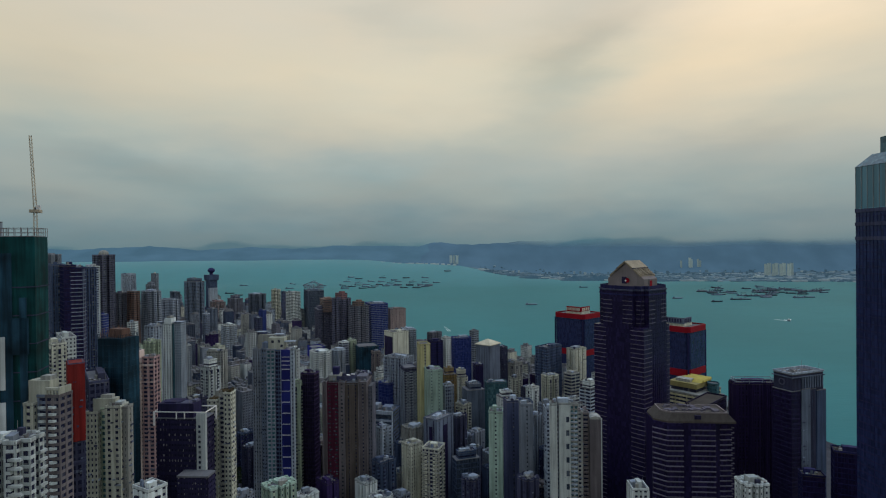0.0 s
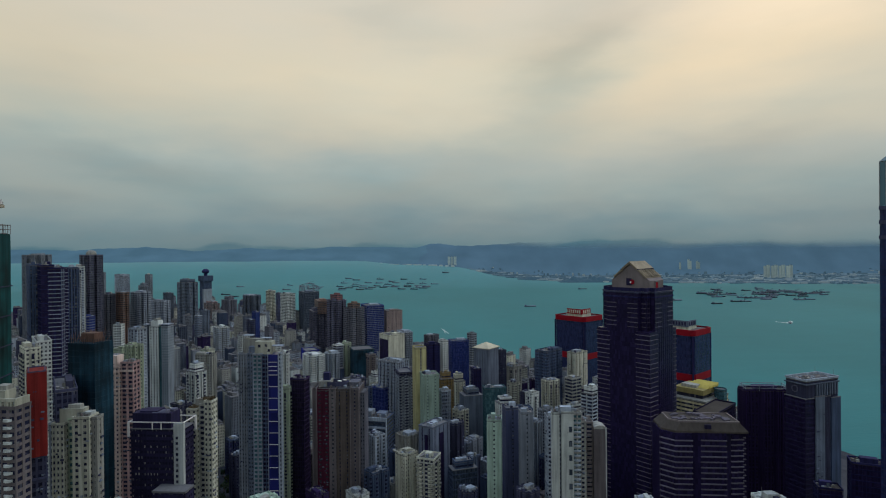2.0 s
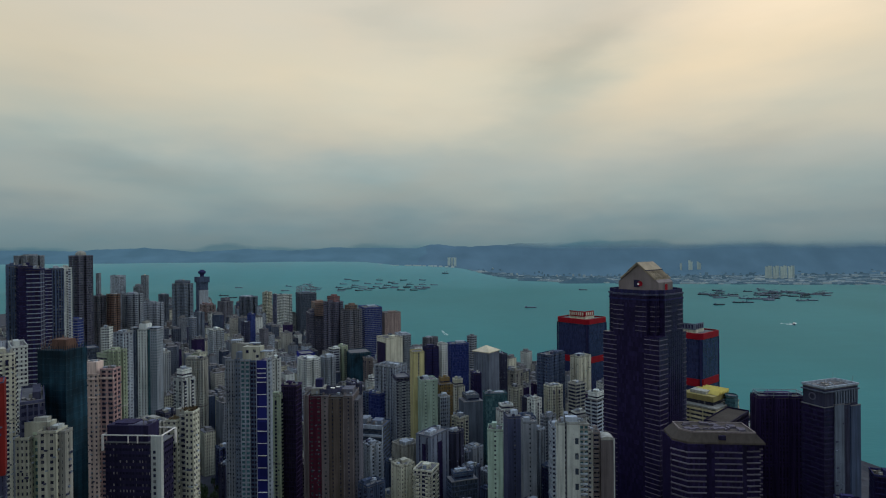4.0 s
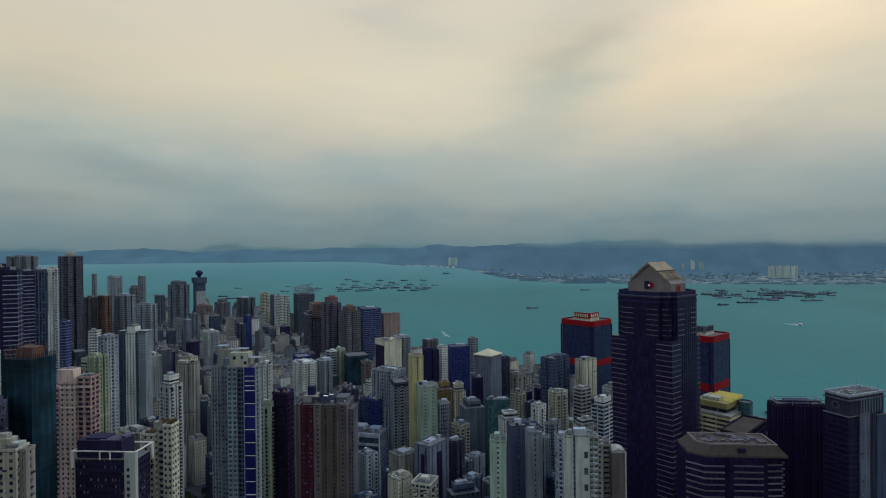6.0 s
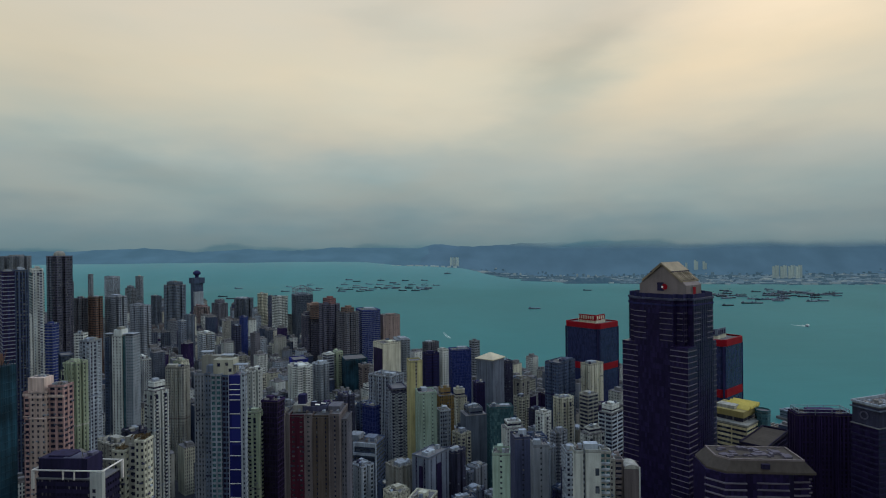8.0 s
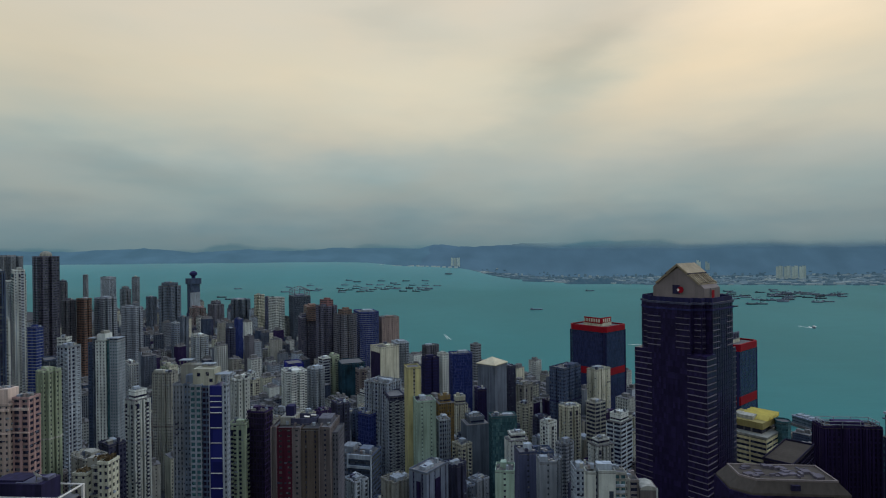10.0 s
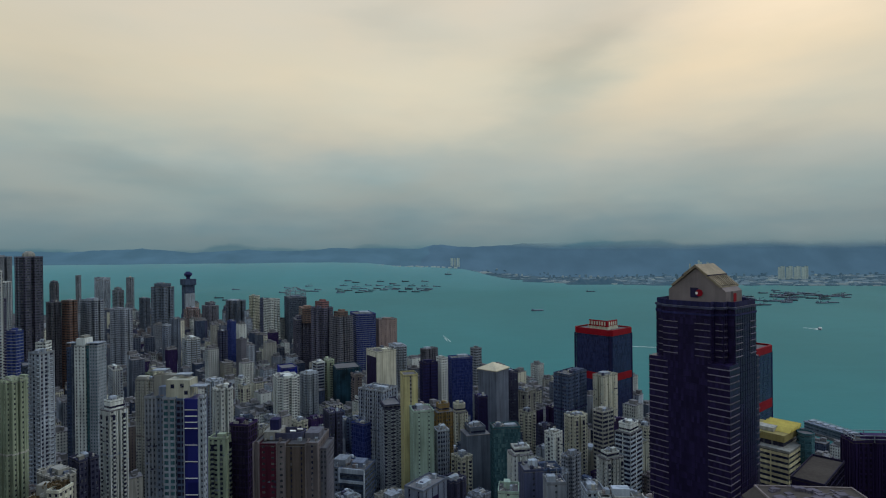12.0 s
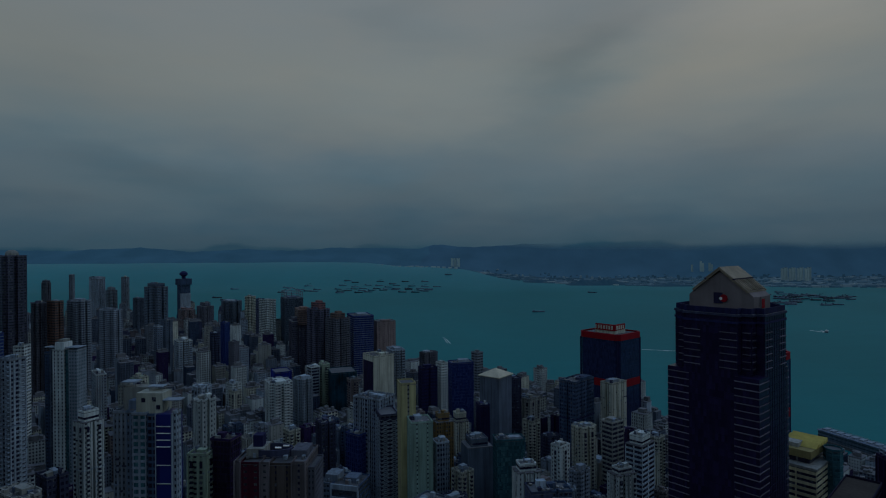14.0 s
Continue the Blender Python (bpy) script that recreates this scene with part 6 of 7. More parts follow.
tower("apartment_tower", "pale grey flats with stacked terraces", -290.2, 566.9, 11.0, 11.0, -18, 173.7, "balcony", "ltgrey", "rect", "std")
tower("apartment_tower", "pale green apartment tower with ribbed front", -251.3, 487.6, 11.9, 11.0, -27, 171.4, "flats", "greenish", "cross", "std")
tower("apartment_tower", "cream tower with tidy rows of square windows", -226.7, 547.3, 11.7, 12.4, -30, 143.9, "flats", "white", "rect", "std")
tower("apartment_tower", "pale green apartment tower with pitched roof block", -314.6, 581.8, 21.7, 11.6, -25, 152.0, "flats", "greenish", "cross", "std")
tower("apartment_tower", "slim white apartment block", -385.3, 704.9, 9.0, 11.5, 10, 159.3, "grid", "white", "rect", "std")
tower("office_tower", "low grey glazed tower", -420.4, 733.2, 24.8, 11.4, -50, 132.8, "glass", "slate", "rect", "none")
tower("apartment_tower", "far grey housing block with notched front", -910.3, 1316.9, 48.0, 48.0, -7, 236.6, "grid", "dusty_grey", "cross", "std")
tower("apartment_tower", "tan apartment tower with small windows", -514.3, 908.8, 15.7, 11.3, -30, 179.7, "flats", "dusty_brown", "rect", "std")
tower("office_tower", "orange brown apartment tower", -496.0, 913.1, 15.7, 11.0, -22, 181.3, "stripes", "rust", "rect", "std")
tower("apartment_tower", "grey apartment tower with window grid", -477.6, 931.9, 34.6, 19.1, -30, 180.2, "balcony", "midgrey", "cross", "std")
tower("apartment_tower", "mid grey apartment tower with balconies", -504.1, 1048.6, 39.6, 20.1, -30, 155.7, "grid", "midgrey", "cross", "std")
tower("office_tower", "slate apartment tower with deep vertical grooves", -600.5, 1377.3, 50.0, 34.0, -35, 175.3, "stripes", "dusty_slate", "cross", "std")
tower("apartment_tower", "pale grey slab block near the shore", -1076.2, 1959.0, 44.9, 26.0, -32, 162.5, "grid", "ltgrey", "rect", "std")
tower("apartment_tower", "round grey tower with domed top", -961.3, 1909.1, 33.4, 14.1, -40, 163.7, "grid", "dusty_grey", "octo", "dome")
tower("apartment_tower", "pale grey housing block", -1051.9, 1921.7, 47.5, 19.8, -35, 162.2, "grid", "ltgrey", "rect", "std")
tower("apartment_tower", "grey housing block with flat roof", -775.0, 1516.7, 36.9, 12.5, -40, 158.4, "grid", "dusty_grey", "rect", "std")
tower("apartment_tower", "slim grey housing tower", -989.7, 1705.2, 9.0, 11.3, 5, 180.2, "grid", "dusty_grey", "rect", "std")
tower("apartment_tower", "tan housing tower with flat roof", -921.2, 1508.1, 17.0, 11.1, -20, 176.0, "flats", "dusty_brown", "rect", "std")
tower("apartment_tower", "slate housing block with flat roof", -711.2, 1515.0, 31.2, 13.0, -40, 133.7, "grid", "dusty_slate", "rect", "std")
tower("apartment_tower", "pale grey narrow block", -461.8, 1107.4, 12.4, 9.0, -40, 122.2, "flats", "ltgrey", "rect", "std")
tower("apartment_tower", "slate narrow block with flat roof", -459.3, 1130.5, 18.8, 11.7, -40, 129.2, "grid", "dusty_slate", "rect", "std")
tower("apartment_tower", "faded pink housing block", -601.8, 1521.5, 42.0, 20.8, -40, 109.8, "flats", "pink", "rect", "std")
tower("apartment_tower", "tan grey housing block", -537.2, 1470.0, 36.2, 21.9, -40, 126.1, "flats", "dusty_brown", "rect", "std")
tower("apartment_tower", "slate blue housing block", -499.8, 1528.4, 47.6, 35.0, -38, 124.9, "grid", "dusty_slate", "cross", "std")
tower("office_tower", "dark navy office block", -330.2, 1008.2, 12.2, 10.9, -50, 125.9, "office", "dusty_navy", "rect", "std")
tower("office_tower", "dark blue glazed block", -353.3, 1106.8, 11.1, 9.3, -30, 127.8, "glass", "blue", "rect", "std")
tower("apartment_tower", "tan block with small windows", -283.9, 956.7, 11.0, 9.0, -32, 120.7, "flats", "dusty_brown", "rect", "std")
tower("apartment_tower", "cream slab tower with flat roof", -415.9, 1410.9, 15.9, 15.9, -30, 144.6, "flats", "cream", "rect", "std")
tower("office_tower", "dark narrow tower with flat roof", -389.8, 1387.1, 10.9, 9.0, -48, 141.2, "office", "dusty_navy", "rect", "std")
tower("office_tower", "white tower with vertical stripes", -345.9, 1303.6, 28.0, 20.0, -40, 147.0, "grid", "white", "rect", "std")
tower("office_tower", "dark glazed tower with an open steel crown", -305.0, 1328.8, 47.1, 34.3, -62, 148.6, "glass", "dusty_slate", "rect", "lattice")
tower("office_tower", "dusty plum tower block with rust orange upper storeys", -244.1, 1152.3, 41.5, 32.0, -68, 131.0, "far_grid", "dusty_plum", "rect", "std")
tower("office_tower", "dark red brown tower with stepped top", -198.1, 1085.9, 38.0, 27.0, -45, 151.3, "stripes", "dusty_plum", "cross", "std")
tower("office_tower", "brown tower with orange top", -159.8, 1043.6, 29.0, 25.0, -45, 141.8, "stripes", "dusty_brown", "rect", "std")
tower("office_tower", "blue glazed tower with white floor lines", -132.2, 1085.6, 46.6, 31.7, -68, 141.9, "lined", "blue", "rect", "std")
tower("office_tower", "dusty tan tower slab", -97.5, 1111.0, 24.2, 31.0, -66, 128.8, "plain", "pinktan", "rect", "std")
blank_wall_tower = tower("office_tower", "cream tower with a blank wall and one dark side", -74.0, 830.8, 27.0, 25.0, -55, 126.7, "blank", "cream", "rect", "std")
g = Geo()
g.box(0, -12.75, 0, 23.0, 0.6, 118.0)
part("glazed_side", g, GLASS["navy"], blank_wall_tower, "dark navy panel over one side")
tower("apartment_tower", "pale grey tower block", -61.9, 916.9, 29.7, 17.1, -70, 117.5, "grid", "ltgrey", "rect", "std")
tower("office_tower", "slim pale yellow tower", -26.8, 608.5, 14.5, 11.2, -75, 146.7, "plain", "yellow", "rect", "none")
tower("office_tower", "dark navy tower with flat roof", -17.4, 809.1, 12.9, 17.9, -70, 116.0, "office", "navy", "rect", "std")
tower("apartment_tower", "dusty brown block with flat roof", -21.6, 972.1, 13.2, 21.9, -50, 102.9, "grid", "dusty_brown", "rect", "std")
tower("apartment_tower", "white tower with window grid", -2.1, 822.2, 11.4, 9.0, -58, 118.2, "grid", "white", "rect", "std")
tower("office_tower", "deep blue tower with glazed sides", 19.3, 842.0, 18.0, 25.6, -75, 115.2, "bluestripe", "blue", "rect", "std")
tower("office_tower", "dark grey tower with flat roof", 40.8, 887.3, 10.7, 10.0, -50, 117.7, "office", "dusty_grey", "rect", "std")
tower("office_tower", "grey tower with white pyramid roof", 50.4, 732.6, 21.5, 22.5, -38, 123.1, "blank", "grey", "rect", "pyramid")
tower("apartment_tower", "dark tower with white window columns", 71.5, 756.7, 10.9, 9.0, -70, 116.0, "grid", "dkgrey", "rect", "std")
tower("office_tower", "slate office tower with two dark faces", 124.6, 717.3, 17.1, 31.7, -45, 123.4, "office", "slate", "rect", "std")
tower("apartment_tower", "plain cream tower with small window dots", 160.2, 722.2, 13.0, 22.0, -52, 119.4, "dots", "cream", "rect", "std")
tower("apartment_tower", "beige apartment block with flat roof", 138.5, 649.9, 11.0, 14.5, -55, 104.7, "bands", "beige", "rect", "std")
tower("apartment_tower", "cream apartment block with rooftop railings", 152.5, 625.3, 13.8, 20.6, -45, 101.5, "bands", "white", "rect", "std")
tower("apartment_tower", "white block with patterned side", -89.1, 781.2, 14.6, 17.2, -45, 85.3, "flats", "white", "rect", "std")
tower("office_tower", "pale grey block with flat roof", -57.0, 655.9, 26.2, 21.7, -30, 124.3, "office", "ltgrey", "rect", "std")
tower("apartment_tower", "white tower with criss-cross balconies", -44.8, 636.0, 24.0, 14.0, -72, 117.2, "brace", "dkgrey", "rect", "none")
tower("office_tower", "blue grey glazed block", -68.7, 650.9, 14.9, 16.3, -35, 96.2, "glass", "blue", "rect", "std")
tower("office_tower", "mint green tower with pale roof house", -16.4, 594.4, 17.3, 15.4, -75, 122.8, "plain", "mint", "rect", "std")
tower("office_tower", "ochre brown tower with flat roof", -0.4, 647.9, 12.2, 14.0, -72, 112.0, "stripes", "ochre", "rect", "std")
tower("office_tower", "pale grey office block", -1.7, 606.9, 11.2, 9.7, -70, 103.1, "office", "ltgrey", "rect", "std")
tower("office_tower", "grey tower with a dark central slot", -10.6, 517.6, 14.7, 25.2, -35, 97.0, "slot", "grey", "rect", "std")
tower("office_tower", "blue grey ribbed tower slab", 26.0, 623.2, 18.0, 19.7, -75, 100.6, "blank", "dusty_slate", "rect", "std")
tower("office_tower", "teal glazed office tower", 48.1, 597.7, 12.9, 21.0, -83, 108.1, "glass", "tealglass", "rect", "std")
tower("apartment_tower", "cream block with rooftop huts", 14.5, 687.8, 12.1, 12.6, -70, 101.1, "flats", "cream", "rect", "std")
tower("office_tower", "slim mint green pencil tower", 35.2, 452.0, 10.5, 12.5, -8, 120.5, "plain", "mint", "rect", "std")
tower("office_tower", "slate grey slim tower", 60.4, 487.0, 12.2, 15.3, -83, 118.1, "office", "slate", "rect", "std")
tower("office_tower", "low blue grey block with rounded roof", 12.6, 488.5, 11.2, 21.0, -72, 76.0, "glass", "slate", "rect", "std")
tower("apartment_tower", "cream apartment tower with a square turret", 109.3, 625.9, 13.2, 16.9, -70, 108.0, "flats", "cream", "cross", "std")
tower("apartment_tower", "white apartment block with flat roof", 87.3, 606.9, 9.0, 10.6, -50, 100.0, "flats", "white", "rect", "std")
tower("apartment_tower", "white apartment block with dark side", 121.1, 568.4, 11.4, 15.4, -65, 97.8, "flats", "white", "rect", "std")
tower("apartment_tower", "dark grey block with flat roof", 96.4, 698.8, 11.1, 14.3, -52, 76.9, "grid", "dkgrey", "rect", "std")
tower("apartment_tower", "beige old block with rooftop huts", 86.7, 772.9, 18.2, 18.6, -40, 92.3, "flats", "beige", "rect", "std")
tower("apartment_tower", "white block with open rooftop rooms", 50.9, 527.3, 11.8, 13.9, -78, 116.3, "flats", "white", "rect", "std")
tower("apartment_tower", "cream narrow tower with flat roof", -227.7, 807.0, 11.2, 9.0, -38, 91.9, "flats", "cream", "rect", "std")
tower("apartment_tower", "white narrow tower with flat roof", -241.3, 838.6, 14.2, 10.9, -38, 93.0, "grid", "white", "rect", "std")
tower("apartment_tower", "pale grey apartment tower", -223.2, 711.4, 18.5, 13.7, -45, 120.0, "flats", "ltgrey", "cross", "std")
tower("apartment_tower", "white apartment slab with square windows", -172.7, 781.0, 34.9, 23.6, -60, 108.2, "grid", "white", "cross", "std")
tower("apartment_tower", "pale grey apartment block", -154.8, 812.7, 18.7, 17.3, -50, 104.2, "grid", "ltgrey", "cross", "std")
tower("office_tower", "white block with stepped terraces", -156.4, 868.2, 12.0, 11.1, -50, 105.4, "bands", "white", "rect", "std")
tower("apartment_tower", "pale green slim block", -145.4, 878.0, 13.3, 9.0, -60, 106.9, "flats", "greenish", "rect", "std")
tower("scaffolded_tower", "low block wrapped in teal netting", -122.7, 871.3, 34.6, 29.7, -70, 100.1, "plain", "tealnet", "rect", "none")
tower("scaffolded_tower", "block wrapped in bright blue netting", -209.1, 917.4, 28.6, 20.2, -62, 90.5, "plain", "bluenet", "rect", "none")
tower("apartment_tower", "tan narrow block with flat roof", -106.0, 847.7, 11.9, 9.7, -58, 95.0, "flats", "tan", "rect", "std")
tower("office_tower", "dark grey ribbed block", -91.8, 629.1, 14.6, 11.0, -60, 112.0, "stripes", "dkgrey", "rect", "std")
tower("apartment_tower", "beige low slab block", -279.3, 696.6, 20.1, 11.6, -5, 125.0, "flats", "beige", "rect", "std")
tower("apartment_tower", "white low slab block", -344.8, 754.0, 29.0, 9.0, -50, 123.8, "grid", "white", "rect", "std")
tower("apartment_tower", "cream low slab block", -288.7, 727.1, 11.7, 9.0, -38, 125.8, "flats", "cream", "rect", "std")
tower("apartment_tower", "orange brown block with flat roof", -456.6, 1027.1, 12.0, 11.1, -18, 86.9, "flats", "dusty_brown", "rect", "std")
tower("apartment_tower", "white stepped block with flat roof", -403.5, 1067.6, 30.0, 19.1, -50, 105.9, "grid", "white", "rect", "std")
tower("office_tower", "deep blue tower with pale floor lines", -458.4, 765.8, 11.0, 10.2, -7, 161.8, "lined", "blue", "rect", "std")
tower("apartment_tower", "white tower with bright upper floors", -667.9, 1016.9, 34.2, 17.3, -35, 201.4, "grid", "white", "rect", "std")
tower("office_tower", "dark navy tower with white floor lines", -513.0, 812.8, 29.2, 9.0, -40, 192.5, "lined", "navy", "rect", "std")
tower("apartment_tower", "white apartment tower with bays", -143.8, 527.8, 11.0, 11.2, -45, 155.9, "flats", "white", "cross", "std")
tower("apartment_tower", "pale green narrow tower", -134.8, 501.0, 11.0, 9.5, -4, 133.0, "flats", "greenish", "rect", "std")
tower("apartment_tower", "beige apartment block with stepped roof", -222.6, 482.1, 25.2, 13.5, -30, 119.2, "flats", "beige", "cross", "std")
tower("office_tower", "grey flat roofed block", -223.4, 508.5, 14.0, 11.0, -35, 118.3, "office", "dkgrey", "rect", "std")
tower("apartment_tower", "pale green block with white roof hut", -93.9, 309.1, 10.9, 14.9, -45, 123.6, "flats", "mint", "rect", "std")
tower("apartment_tower", "white block with rooftop rooms", -136.0, 256.7, 11.1, 9.0, -30, 144.9, "flats", "white", "rect", "std")
tower("office_tower", "dark glazed podium block with roof plant", 283.5, 411.4, 13.0, 21.0, -115, 100.9, "glass", "navy", "rect", "std")
tower("apartment_tower", "white block with stepped roof", 157.6, 306.0, 10.9, 12.4, -85, 123.5, "flats", "white", "rect", "std")
tower("office_tower", "grey glazed stair tower block", 250.9, 403.1, 11.0, 14.2, -108, 88.3, "glass", "navy", "rect", "std")
tower("apartment_tower", "white block with roof plant", 107.1, 335.7, 11.7, 9.0, -92, 109.4, "flats", "white", "rect", "std")
tower("office_tower", "dark purple office tower with roof screen", 257.8, 491.3, 11.7, 35.4, -95, 130.8, "stripes", "purple", "rect", "crown")
tower("office_tower", "dark diamond shaped block with lattice roof", 206.8, 467.5, 15.5, 45.3, -45, 122.6, "glass", "black", "rect", "none")
tower("office_tower", "round glazed stair tower", 250.4, 549.0, 11.0, 9.8, -105, 116.2, "bands", "tealglass", "octo", "none")



def upper_cladding(x, y, w, d, rot, z0, z1, wall):
    """A coloured cladding block set on top of a tower."""
    ob = thing("roof_storey", "%s clad upper storeys standing on a tower" % {"rust": "rust orange", "brickred": "dull red", "redbrown": "dark red"}.get(wall, wall), "building top", x, y, z0, rot)
    g = Geo()
    g.box(0, 0, 0, w, d, z1 - z0)
    part("cladding", g, WALL[wall], ob)
    g = Geo()
    for i in range(int((z1 - z0) / 3.4)):
        g.ring(outline(w + 0.2, d + 0.2, "rect"), outline(w - 0.4, d - 0.4, "rect"), i * 3.4 + 1.6, i * 3.4 + 2.8)
    part("window_band", g, GLASS["grey"], ob)
    g = Geo()
    g.box(w * 0.1, 0, z1 - z0, w * 0.5, d * 0.5, 3.0)
    part("lift_house", g, WALL[wall], ob)


upper_cladding(-238.1, 1150.0, 42.4, 22.0, -68, 121.0, 146.0, "rust")
upper_cladding(-198.1, 1085.9, 22, 12, -45, 151.6, 162.0, "brickred")
upper_cladding(-159.8, 1043.6, 18, 14, -45, 142.2, 150.0, "rust")

# ---- lower blocks between the towers ----


def infill():
    rng = random.Random(21)
    walls = ["white", "ltgrey", "grey", "midgrey", "slate", "dkgrey", "cream", "grey", "purple", "midgrey", "slate", "ltgrey", "beige", "tan"]
    styles = ["flats", "grid", "stripes", "stripes", "plain", "stripes", "plain", "balcony"]
    words = {"ltgrey": "pale grey", "dkgrey": "dark grey", "greenish": "pale green", "midgrey": "mid grey"}
    protos = []
    for i in range(28):
        w, d = rng.uniform(9.5, 16), rng.uniform(10, 17)
        wall, st = walls[i % len(walls)], rng.choice(styles)
        ob = thing("city_block", "weathered %s mid-rise block with cluttered roof" % words.get(wall, wall), "building", 0, 0, 0, 0, "mid-rise city blocks")
        pts = outline(w, d, rng.choice(("slots", "wings", "cross")))
        facade(pts, 90.0, st, wall, ob, rng=rng)
        roof_parts(pts, w, d, 90.0, ob, rng, wall, "std")
        if st == "flats":
            bay_windows(pts, 90.0, wall, ob, rng)
        wall_clutter(pts, 90.0, ob, rng, wall in ("white", "cream", "ltgrey", "mint", "greenish", "pink"))
        protos.append(ob)
    th = radians(-49)
    c, s = math.cos(th), math.sin(th)
    spots = []
    for i in range(-95, 96):
        for j in range(-30, 100):
            u, v = i * 19.0 + rng.uniform(-2, 2), j * 20.0 + rng.uniform(-2, 2)
            x, y = c * u - s * v, s * u + c * v
            if y < 170 or y > coast_y(x) - 32 or abs(x) > 0.80 * y + 30 or x < -1500 or (x > 0.58 * y and y > 380):
                continue
            if i % 6 == 0 or (j % 7 == 0 and rng.random() < 0.8):  # streets
                continue
            if any(abs(x - tx) < r + 11 and abs(y - ty) < r + 11 and math.hypot(x - tx, y - ty) < r + 7.5 for tx, ty, r in tower_spots):
                continue
            if -265 < x + (y - 560) * 0.25 < -165 and 480 < y < 720 and rng.random() < 0.75:  # open slope with trees
                continue
            zg = ground_z(x, y)
            if y < 420:
                top = zg + rng.uniform(10, 26)
            elif y < 640:
                top = rng.uniform(44, 70) if rng.random() < 0.8 else rng.uniform(70, 92)
            elif y < 900:
                top = rng.uniform(50, 84)
            else:
                top = rng.uniform(40, 76)
                if x < -0.2 * y - 60 and rng.random() < 0.16:
                    top = rng.uniform(76, 112)
            if x > 0.25 * y + 20:
                top = min(top, zg + rng.uniform(12, 34))
            spots.append((x, y, zg, top))
    spots.sort(key=lambda q: math.hypot(q[0] * 0.8, q[1] - 540))
    used = set()
    for x, y, zg, top in spots[:265]:
        top = min(top, zg + 88)
        k = rng.randrange(len(protos))
        m = pose(x, y, top - 90.0, 0, 0, -49 + rng.choice((0, 90, 180, 270)) + rng.uniform(-3, 3))
        if k in used:
            copy_thing(protos[k], m)
        else:
            protos[k].matrix_basis = m
            used.add(k)
    glass, roofs, skins = Geo(), Geo(), {}
    for x, y, zg, top in spots[265:]:
        wall, st = rng.choice(walls + ["white", "cream", "ltgrey", "beige", "white", "ltgrey"]), rng.choice(styles)
        fh, bay, pier, spand, proud, _ = STYLE[st]
        w, d, h = rng.uniform(11, 18), rng.uniform(11, 17), top - zg + 2
        a = radians(-49 + rng.uniform(-4, 4))
        pts = outline(w, d, "rect")
        skin = piers(pts, h, bay, pier, proud, 0.3)
        fh = h / max(2, int(h / fh))
        for i in range(int(h / fh + 0.5)):
            skin.ring(pts, inset(pts, 0.3), i * fh, i * fh + fh * spand)
        core, top_g = Geo(), Geo()
        core.prism(inset(pts, 0.3), 0, h - 0.3)
        top_g.prism(inset(pts, -0.1), h - 0.4, h + 0.2, True, True)
        for _ in range(5):
            top_g.box(rng.uniform(-0.3, 0.3) * w, rng.uniform(-0.3, 0.3) * d, h, rng.uniform(2, 7), rng.uniform(2, 6), rng.uniform(1, 5))
        ca, sa = math.cos(a), math.sin(a)
        for src, dst in ((skin, skins.setdefault(wall, Geo())), (core, glass), (top_g, roofs)):
            n = len(dst.v)
            dst.v.extend((x + ca * px - sa * py, y + sa * px + ca * py, zg - 2 + pz) for px, py, pz in src.v)
            dst.f.extend(tuple(n + q for q in f) for f in src.f)
    for wall, g in skins.items():
        tagged(new("far_city_blocks", g.mesh("far_city_blocks", WALL[wall])), "distant %s walls of crowded city blocks" % words.get(wall, wall), "buildings", kind="stuff")
    tagged(new("far_city_windows", glass.mesh("far_city_windows", GLASS["dark"])), "dark windows of distant city blocks", "buildings", kind="stuff")
    tagged(new("far_city_roofs", roofs.mesh("far_city_roofs", ROOF)), "cluttered grey roofs of distant city blocks", "buildings", kind="stuff")


# ---- ferry sheds along the quay ----


def ferry_shed(x, y, length, width, rot):
    z = ground_z(x, y)
    ob = thing("ferry_shed", "long dark roofed ferry shed on the quay", "shed", x, y, z - 0.5, rot, "quay sheds")
    g = Geo()
    g.box(0, 0, 0, length, width, 9)
    part("wall", g, WALL["slate"], ob)
    k = 12
    for s in (-1, 1):
        g = Geo()
        arc = [(-width / 4 + math.cos(math.pi * i / k) * width * 0.27 * -1, 9 + math.sin(math.pi * i / k) * 3.2) for i in range(k + 1)]
        for (y0, z0), (y1, z1) in zip(arc, arc[1:]):
            g.poly([(-length / 2 - 1, y0, z0), (length / 2 + 1, y0, z0), (length / 2 + 1, y1, z1), (-length / 2 - 1, y1, z1)])
        for ex in (-length / 2 - 1, length / 2 + 1):
            g.poly([(ex, yy, zz) for yy, zz in arc])
        o = part("vaulted_roof", g, DARK_ROOF, ob, "dark vaulted roof")
        o.location.y = 0.0 if s < 0 else width / 2
    g = Geo()
    for i in range(int(length / 5)):
        g.box(-length / 2 + 2.5 + i * 5, 0, 9.0, 0.8, width * 0.9, 3.6)
    part("roof_rib", g, METAL, ob, "", "stuff")


for x, y, ln in ((398, 868, 62), (432, 816, 56)):
    ferry_shed(x, y, ln, 20, -57)
    tower_spots.append((x, y, 26))


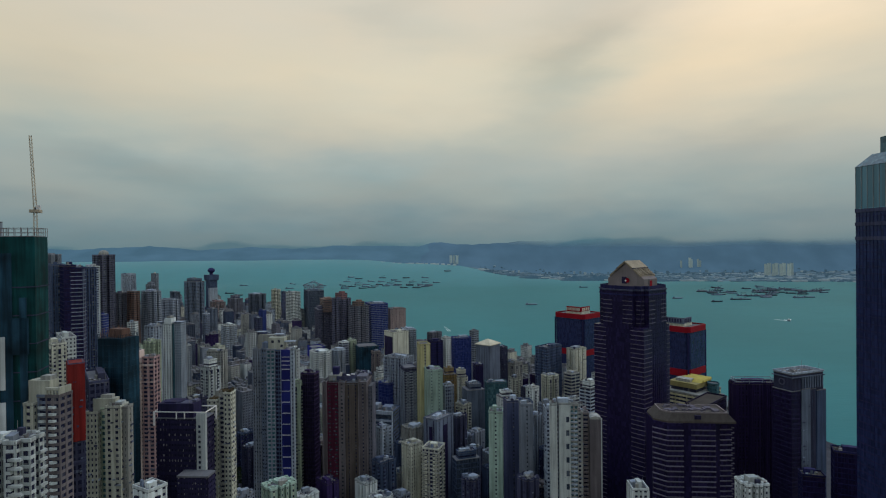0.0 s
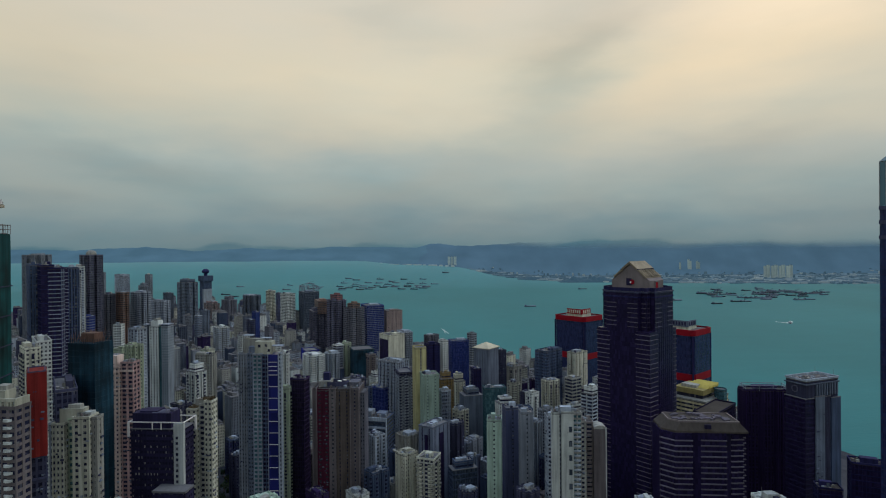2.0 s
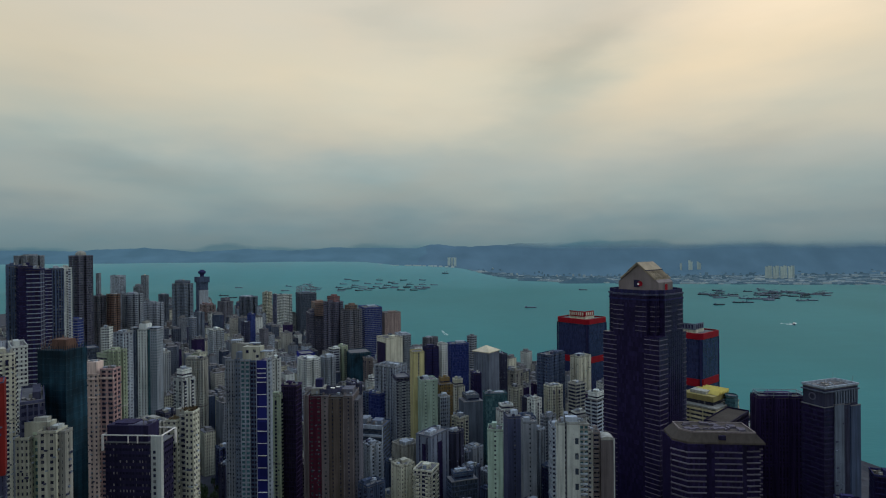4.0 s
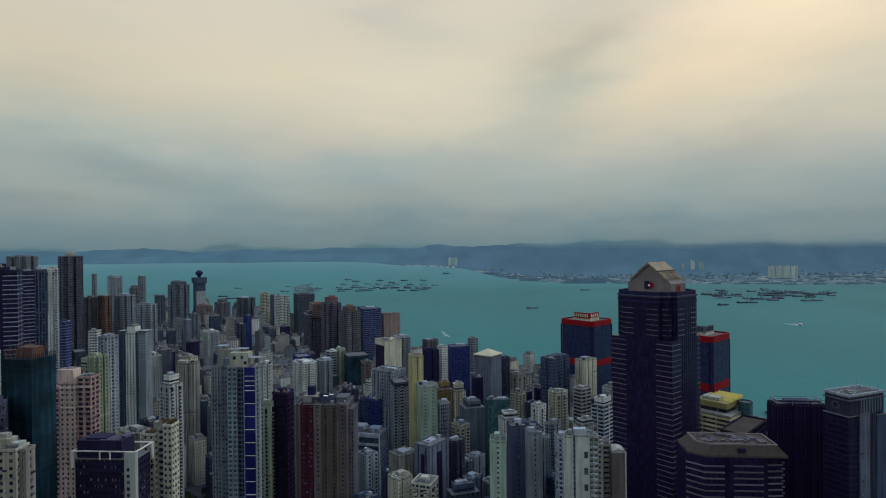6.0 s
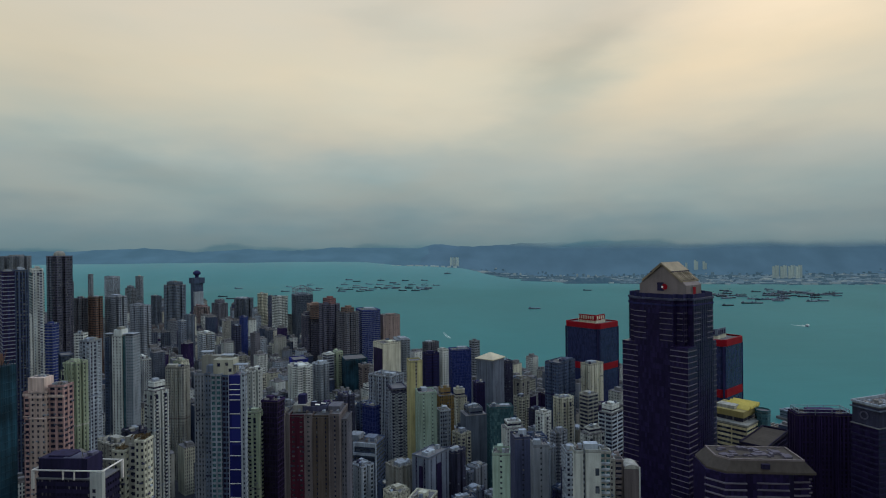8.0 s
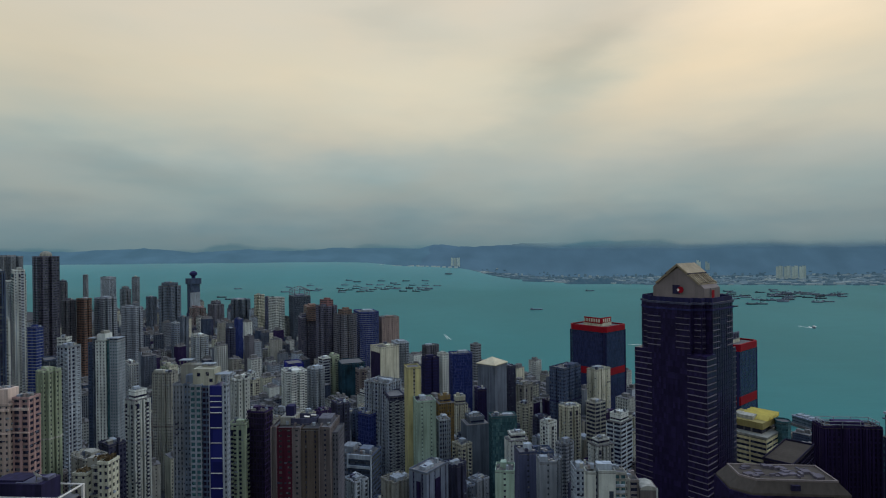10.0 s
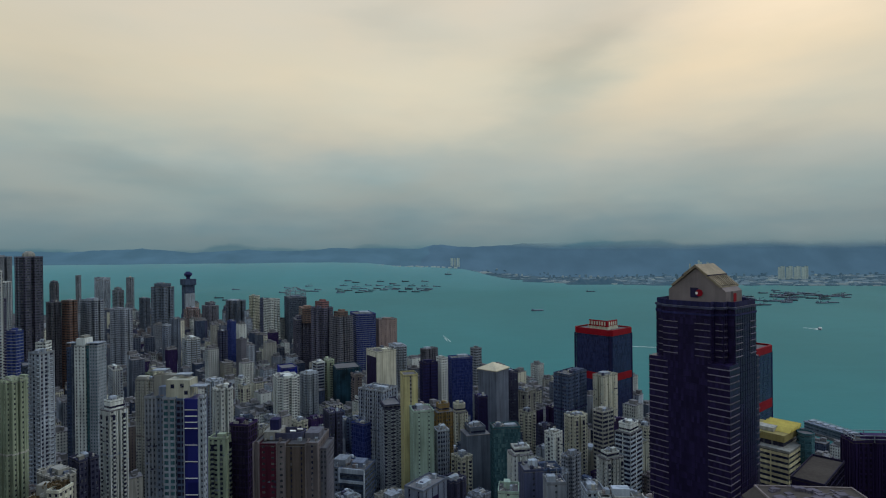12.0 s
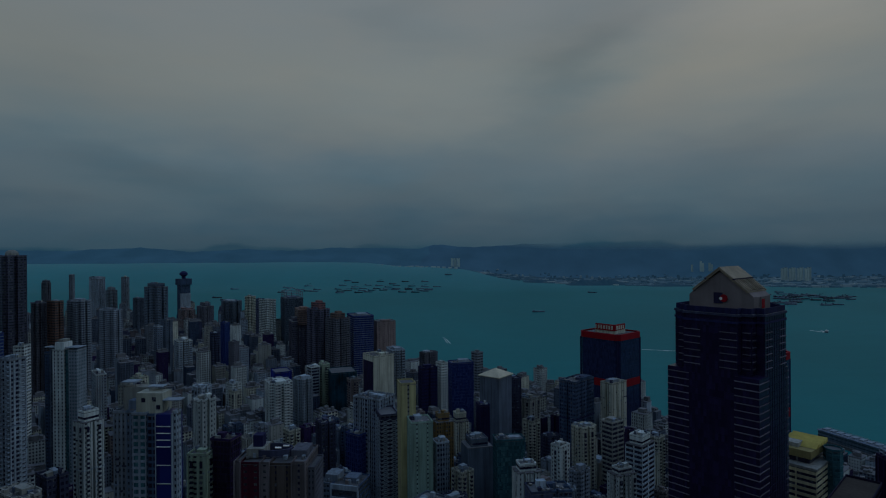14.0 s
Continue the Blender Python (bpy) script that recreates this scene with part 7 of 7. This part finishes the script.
def harbour_pier(x, y, length, width, rot, label):
    """Concrete pier with a long two-storey shed, pale window bands and a railed roof."""
    ob = thing("harbour_pier", label, "pier", x, y, 0.0, rot, "harbour piers")
    g = Geo()
    g.box(0, 0, -3.0, length + 8, width + 6, 6.5)
    part("deck", g, ROOF, ob)
    g = Geo()
    g.box(0, 0, 3.5, length, width, 9.5)
    shed = part("shed", g, WALL["dusty_slate"], ob, "grey green pier shed")
    for z in (6.0, 10.0):
        g = Geo()
        g.ring(outline(length + 0.3, width + 0.3, "rect"), outline(length - 0.2, width - 0.2, "rect"), z, z + 1.4)
        part("window_band", g, GLASS["slate"], shed)
    g = Geo()
    g.box(0, 0, 13.0, length + 2, width + 2, 0.8)
    part("roof", g, WALL["grey"], ob)
    g = Geo()
    for i in range(int(length / 9)):
        g.box(-length / 2 + 5 + i * 9, 0, 13.8, 5.5, width * 0.5, 1.6)
    part("skylight", g, WALL["midgrey"], ob, "", "stuff")
    g = Geo()
    for sy in (-1, 1):
        g.beam((-length / 2, sy * (width / 2 + 0.6), 14.9), (length / 2, sy * (width / 2 + 0.6), 14.9), 0.25)
    part("roof_rail", g, METAL, ob)


harbour_pier(497, 868, 96, 17, -70, "long grey pier shed lying along the water")
infill()

# ---- trees on the open slope ----


def trees():
    rng = random.Random(33)
    protos = []
    for k in range(3):
        ob = thing("tree", "dark green broadleaf tree on the slope between towers", "tree", 0, 0, 0, 0, "slope trees")
        g = Geo()
        g.beam((0, 0, 0), (0.2, 0.1, 4.5), 0.5, 6)
        for i in range(5):
            t = i * 1.26 + k
            g.beam((0.15, 0.1, 3.2 + 0.3 * i), (math.cos(t) * 2.4, math.sin(t) * 2.4, 6.2 + 0.4 * i), 0.2, 5)
        part("trunk", g, WALL["brown"], ob)
        g = Geo()
        for i in range(90):
            t, r = rng.uniform(0, 6.283), 3.6 * rng.random() ** 0.6
            cz = 6.8 + rng.gauss(0, 1.5)
            c = Vector((math.cos(t) * r, math.sin(t) * r, cz))
            for _ in range(3):
                n = Vector((rng.gauss(0, 1), rng.gauss(0, 1), rng.gauss(0, 1))).normalized()
                u = n.orthogonal().normalized() * rng.uniform(0.5, 1.0)
                v = n.cross(u)
                g.poly([tuple(c + u), tuple(c + v * 0.8), tuple(c - u), tuple(c - v * 0.8)])
        part("crown", g, FOLIAGE, ob, "", "stuff")
        protos.append(ob)
    done = [False] * 3
    n = 0
    for _ in range(900):
        y = rng.uniform(480, 760)
        x = rng.uniform(-285, -160) - (y - 560) * 0.25
        if any(math.hypot(x - tx, y - ty) < r + 3 for tx, ty, r in tower_spots):
            continue
        k = rng.randrange(3)
        m = pose(x, y, ground_z(x, y) - 0.2, 0, 0, rng.uniform(0, 360)) @ Matrix.Scale(1.0, 4)
        if done[k]:
            copy_thing(protos[k], m)
        else:
            protos[k].matrix_basis = m
            done[k] = True
        n += 1
        if n > 90:
            break


trees()

# ---- boats on the harbour ----


def barge_proto(kind, x, y, rz):
    L, B = 48.0, 14.0
    ob = thing("barge" if kind != "ferry" else "ferry", {"flat": "dark flat-decked cargo barge at anchor", "crane": "dark lighter barge with a raised derrick",
                "ship": "small dark cargo ship with aft deckhouse", "ferry": "white ferry under way with spray"}[kind], "boat", x, y, water_z(x, y), rz, "harbour boats")
    if kind == "ferry":
        L, B = 20.0, 6.0
    hull = Geo()
    deck = [(-L / 2, -B / 2), (L * 0.34, -B / 2), (L / 2, -B * 0.12), (L / 2, B * 0.12), (L * 0.34, B / 2), (-L / 2, B / 2)]
    hull.v = [(px * 0.95, py * 0.8, -1.0) for px, py in deck] + [(px, py, 4.6) for px, py in deck]
    k = len(deck)
    hull.f = [(i, (i + 1) % k, k + (i + 1) % k, k + i) for i in range(k)] + [tuple(range(k, 2 * k))]
    part("hull", hull, WALL["midgrey"] if kind == "ferry" else HULL, ob)
    g = Geo()
    if kind == "ferry":
        g.box(-1, 0, 3, 12, 4.6, 3)
        g.box(0, 0, 6, 6, 3.6, 1.8)
    else:
        g.box(-L * 0.38, 0, 3, 6, 9, 4)
        g.box(-L * 0.38, 0, 7, 4, 6, 2)
    part("deckhouse", g, WHITE_METAL if kind == "ferry" else WALL["grey"], ob)
    if kind == "crane":
        g = Geo()
        g.beam((-5, 0, 4), (-5, 0, 15), 1.2)
        g.beam((-5, 0, 6), (14, 0, 17), 0.8)
        g.beam((-5, 0, 15), (14, 0, 17), 0.3)
        part("derrick", g, WALL["dkgrey"], ob)
    if kind in ("flat", "ship"):
        g = Geo()
        g.box(5, 0, 3, 26, 9, 1.4)
        part("hatch_cover", g, WALL["slate"], ob)
    return ob


def fleet():
    rng = random.Random(5)
    protos = {}

    def put(kind, x, y, rz):
        if kind in protos:
            copy_thing(protos[kind], pose(x, y, water_z(x, y), 0, 0, rz))
        else:
            protos[kind] = barge_proto(kind, x, y, rz)

    for i in range(70):
        row, col = i % 5, i // 5
        y = 3380.0 + 118.0 * row + rng.uniform(-45, 45)
        x = (-0.272 + 0.0185 * col + 0.004 * row + rng.uniform(-0.006, 0.006)) * y
        if (row in (0, 4) and rng.random() < 0.35) or (col < 5 and rng.random() < 0.4):
            continue
        put(rng.choice(("flat", "crane", "flat", "ship")), x, y, rng.gauss(-8, 14))
    for i in range(58):
        y = rng.gauss(2880, 170)
        x = rng.gauss(0.588, 0.034) * y if i < 40 else rng.uniform(0.44, 0.56) * y
        put(rng.choice(("flat", "crane", "crane", "ship")), x, y, rng.gauss(-8, 12))
    for kind, x, y, rz in (("ship", 352, 2360, 6), ("flat", 1250, 2480, -8), ("ship", 1130, 2400, 10), ("flat", 1270, 2700, -4), ("flat", -1275, 3660, 3),
                           ("crane", 20, 4120, 10), ("ship", 780, 3250, -5), ("flat", 1030, 2560, 12), ("ferry", 1071, 1804, 250), ("ship", -1060, 2950, 20), ("flat", -1150, 3080, 4)):
        put(kind, x, y, rz)
    foam = wall_material("white_foam", (0.62, 0.66, 0.64), 0.9, 0.3)
    for pts in (((1068, 1808), (1052, 1850), (4.2, 0)), ((1074, 1808), (1104, 1850), (4.2, 0)), ((1071, 1811), (1079, 1842), (2.6, 0)), ((14, 1660), (-4, 1760), (1.0, 0)),
                ((6, 1665), (-6, 1760), (0.8, 0)), ((455, 1562), (640, 1500), (2.4, 0))):
        g = Geo()
        a, b = (Vector((*p, 0.0)) for p in pts[:2])
        wide = pts[2][0]
        for i in range(12):
            t0, t1 = i / 12, (i + 1) / 12
            p0, p1 = a.lerp(b, t0), a.lerp(b, t1)
            n0 = wide * (1 - t0 * 0.5) * (1 + 0.5 * noise.noise(p0 * 0.1))
            n1 = wide * (1 - t1 * 0.5) * (1 + 0.5 * noise.noise(p1 * 0.1))
            side = Vector((-(b - a).y, (b - a).x, 0)).normalized()
            q = [p0 - side * n0, p1 - side * n1, p1 + side * n1, p0 + side * n0]
            g.poly([(v.x, v.y, 0.35) for v in q])
        ob = new("wake", g.mesh("wake", foam))
        tagged(ob, "thin white foam wake on the water", "wake", kind="stuff")


fleet()
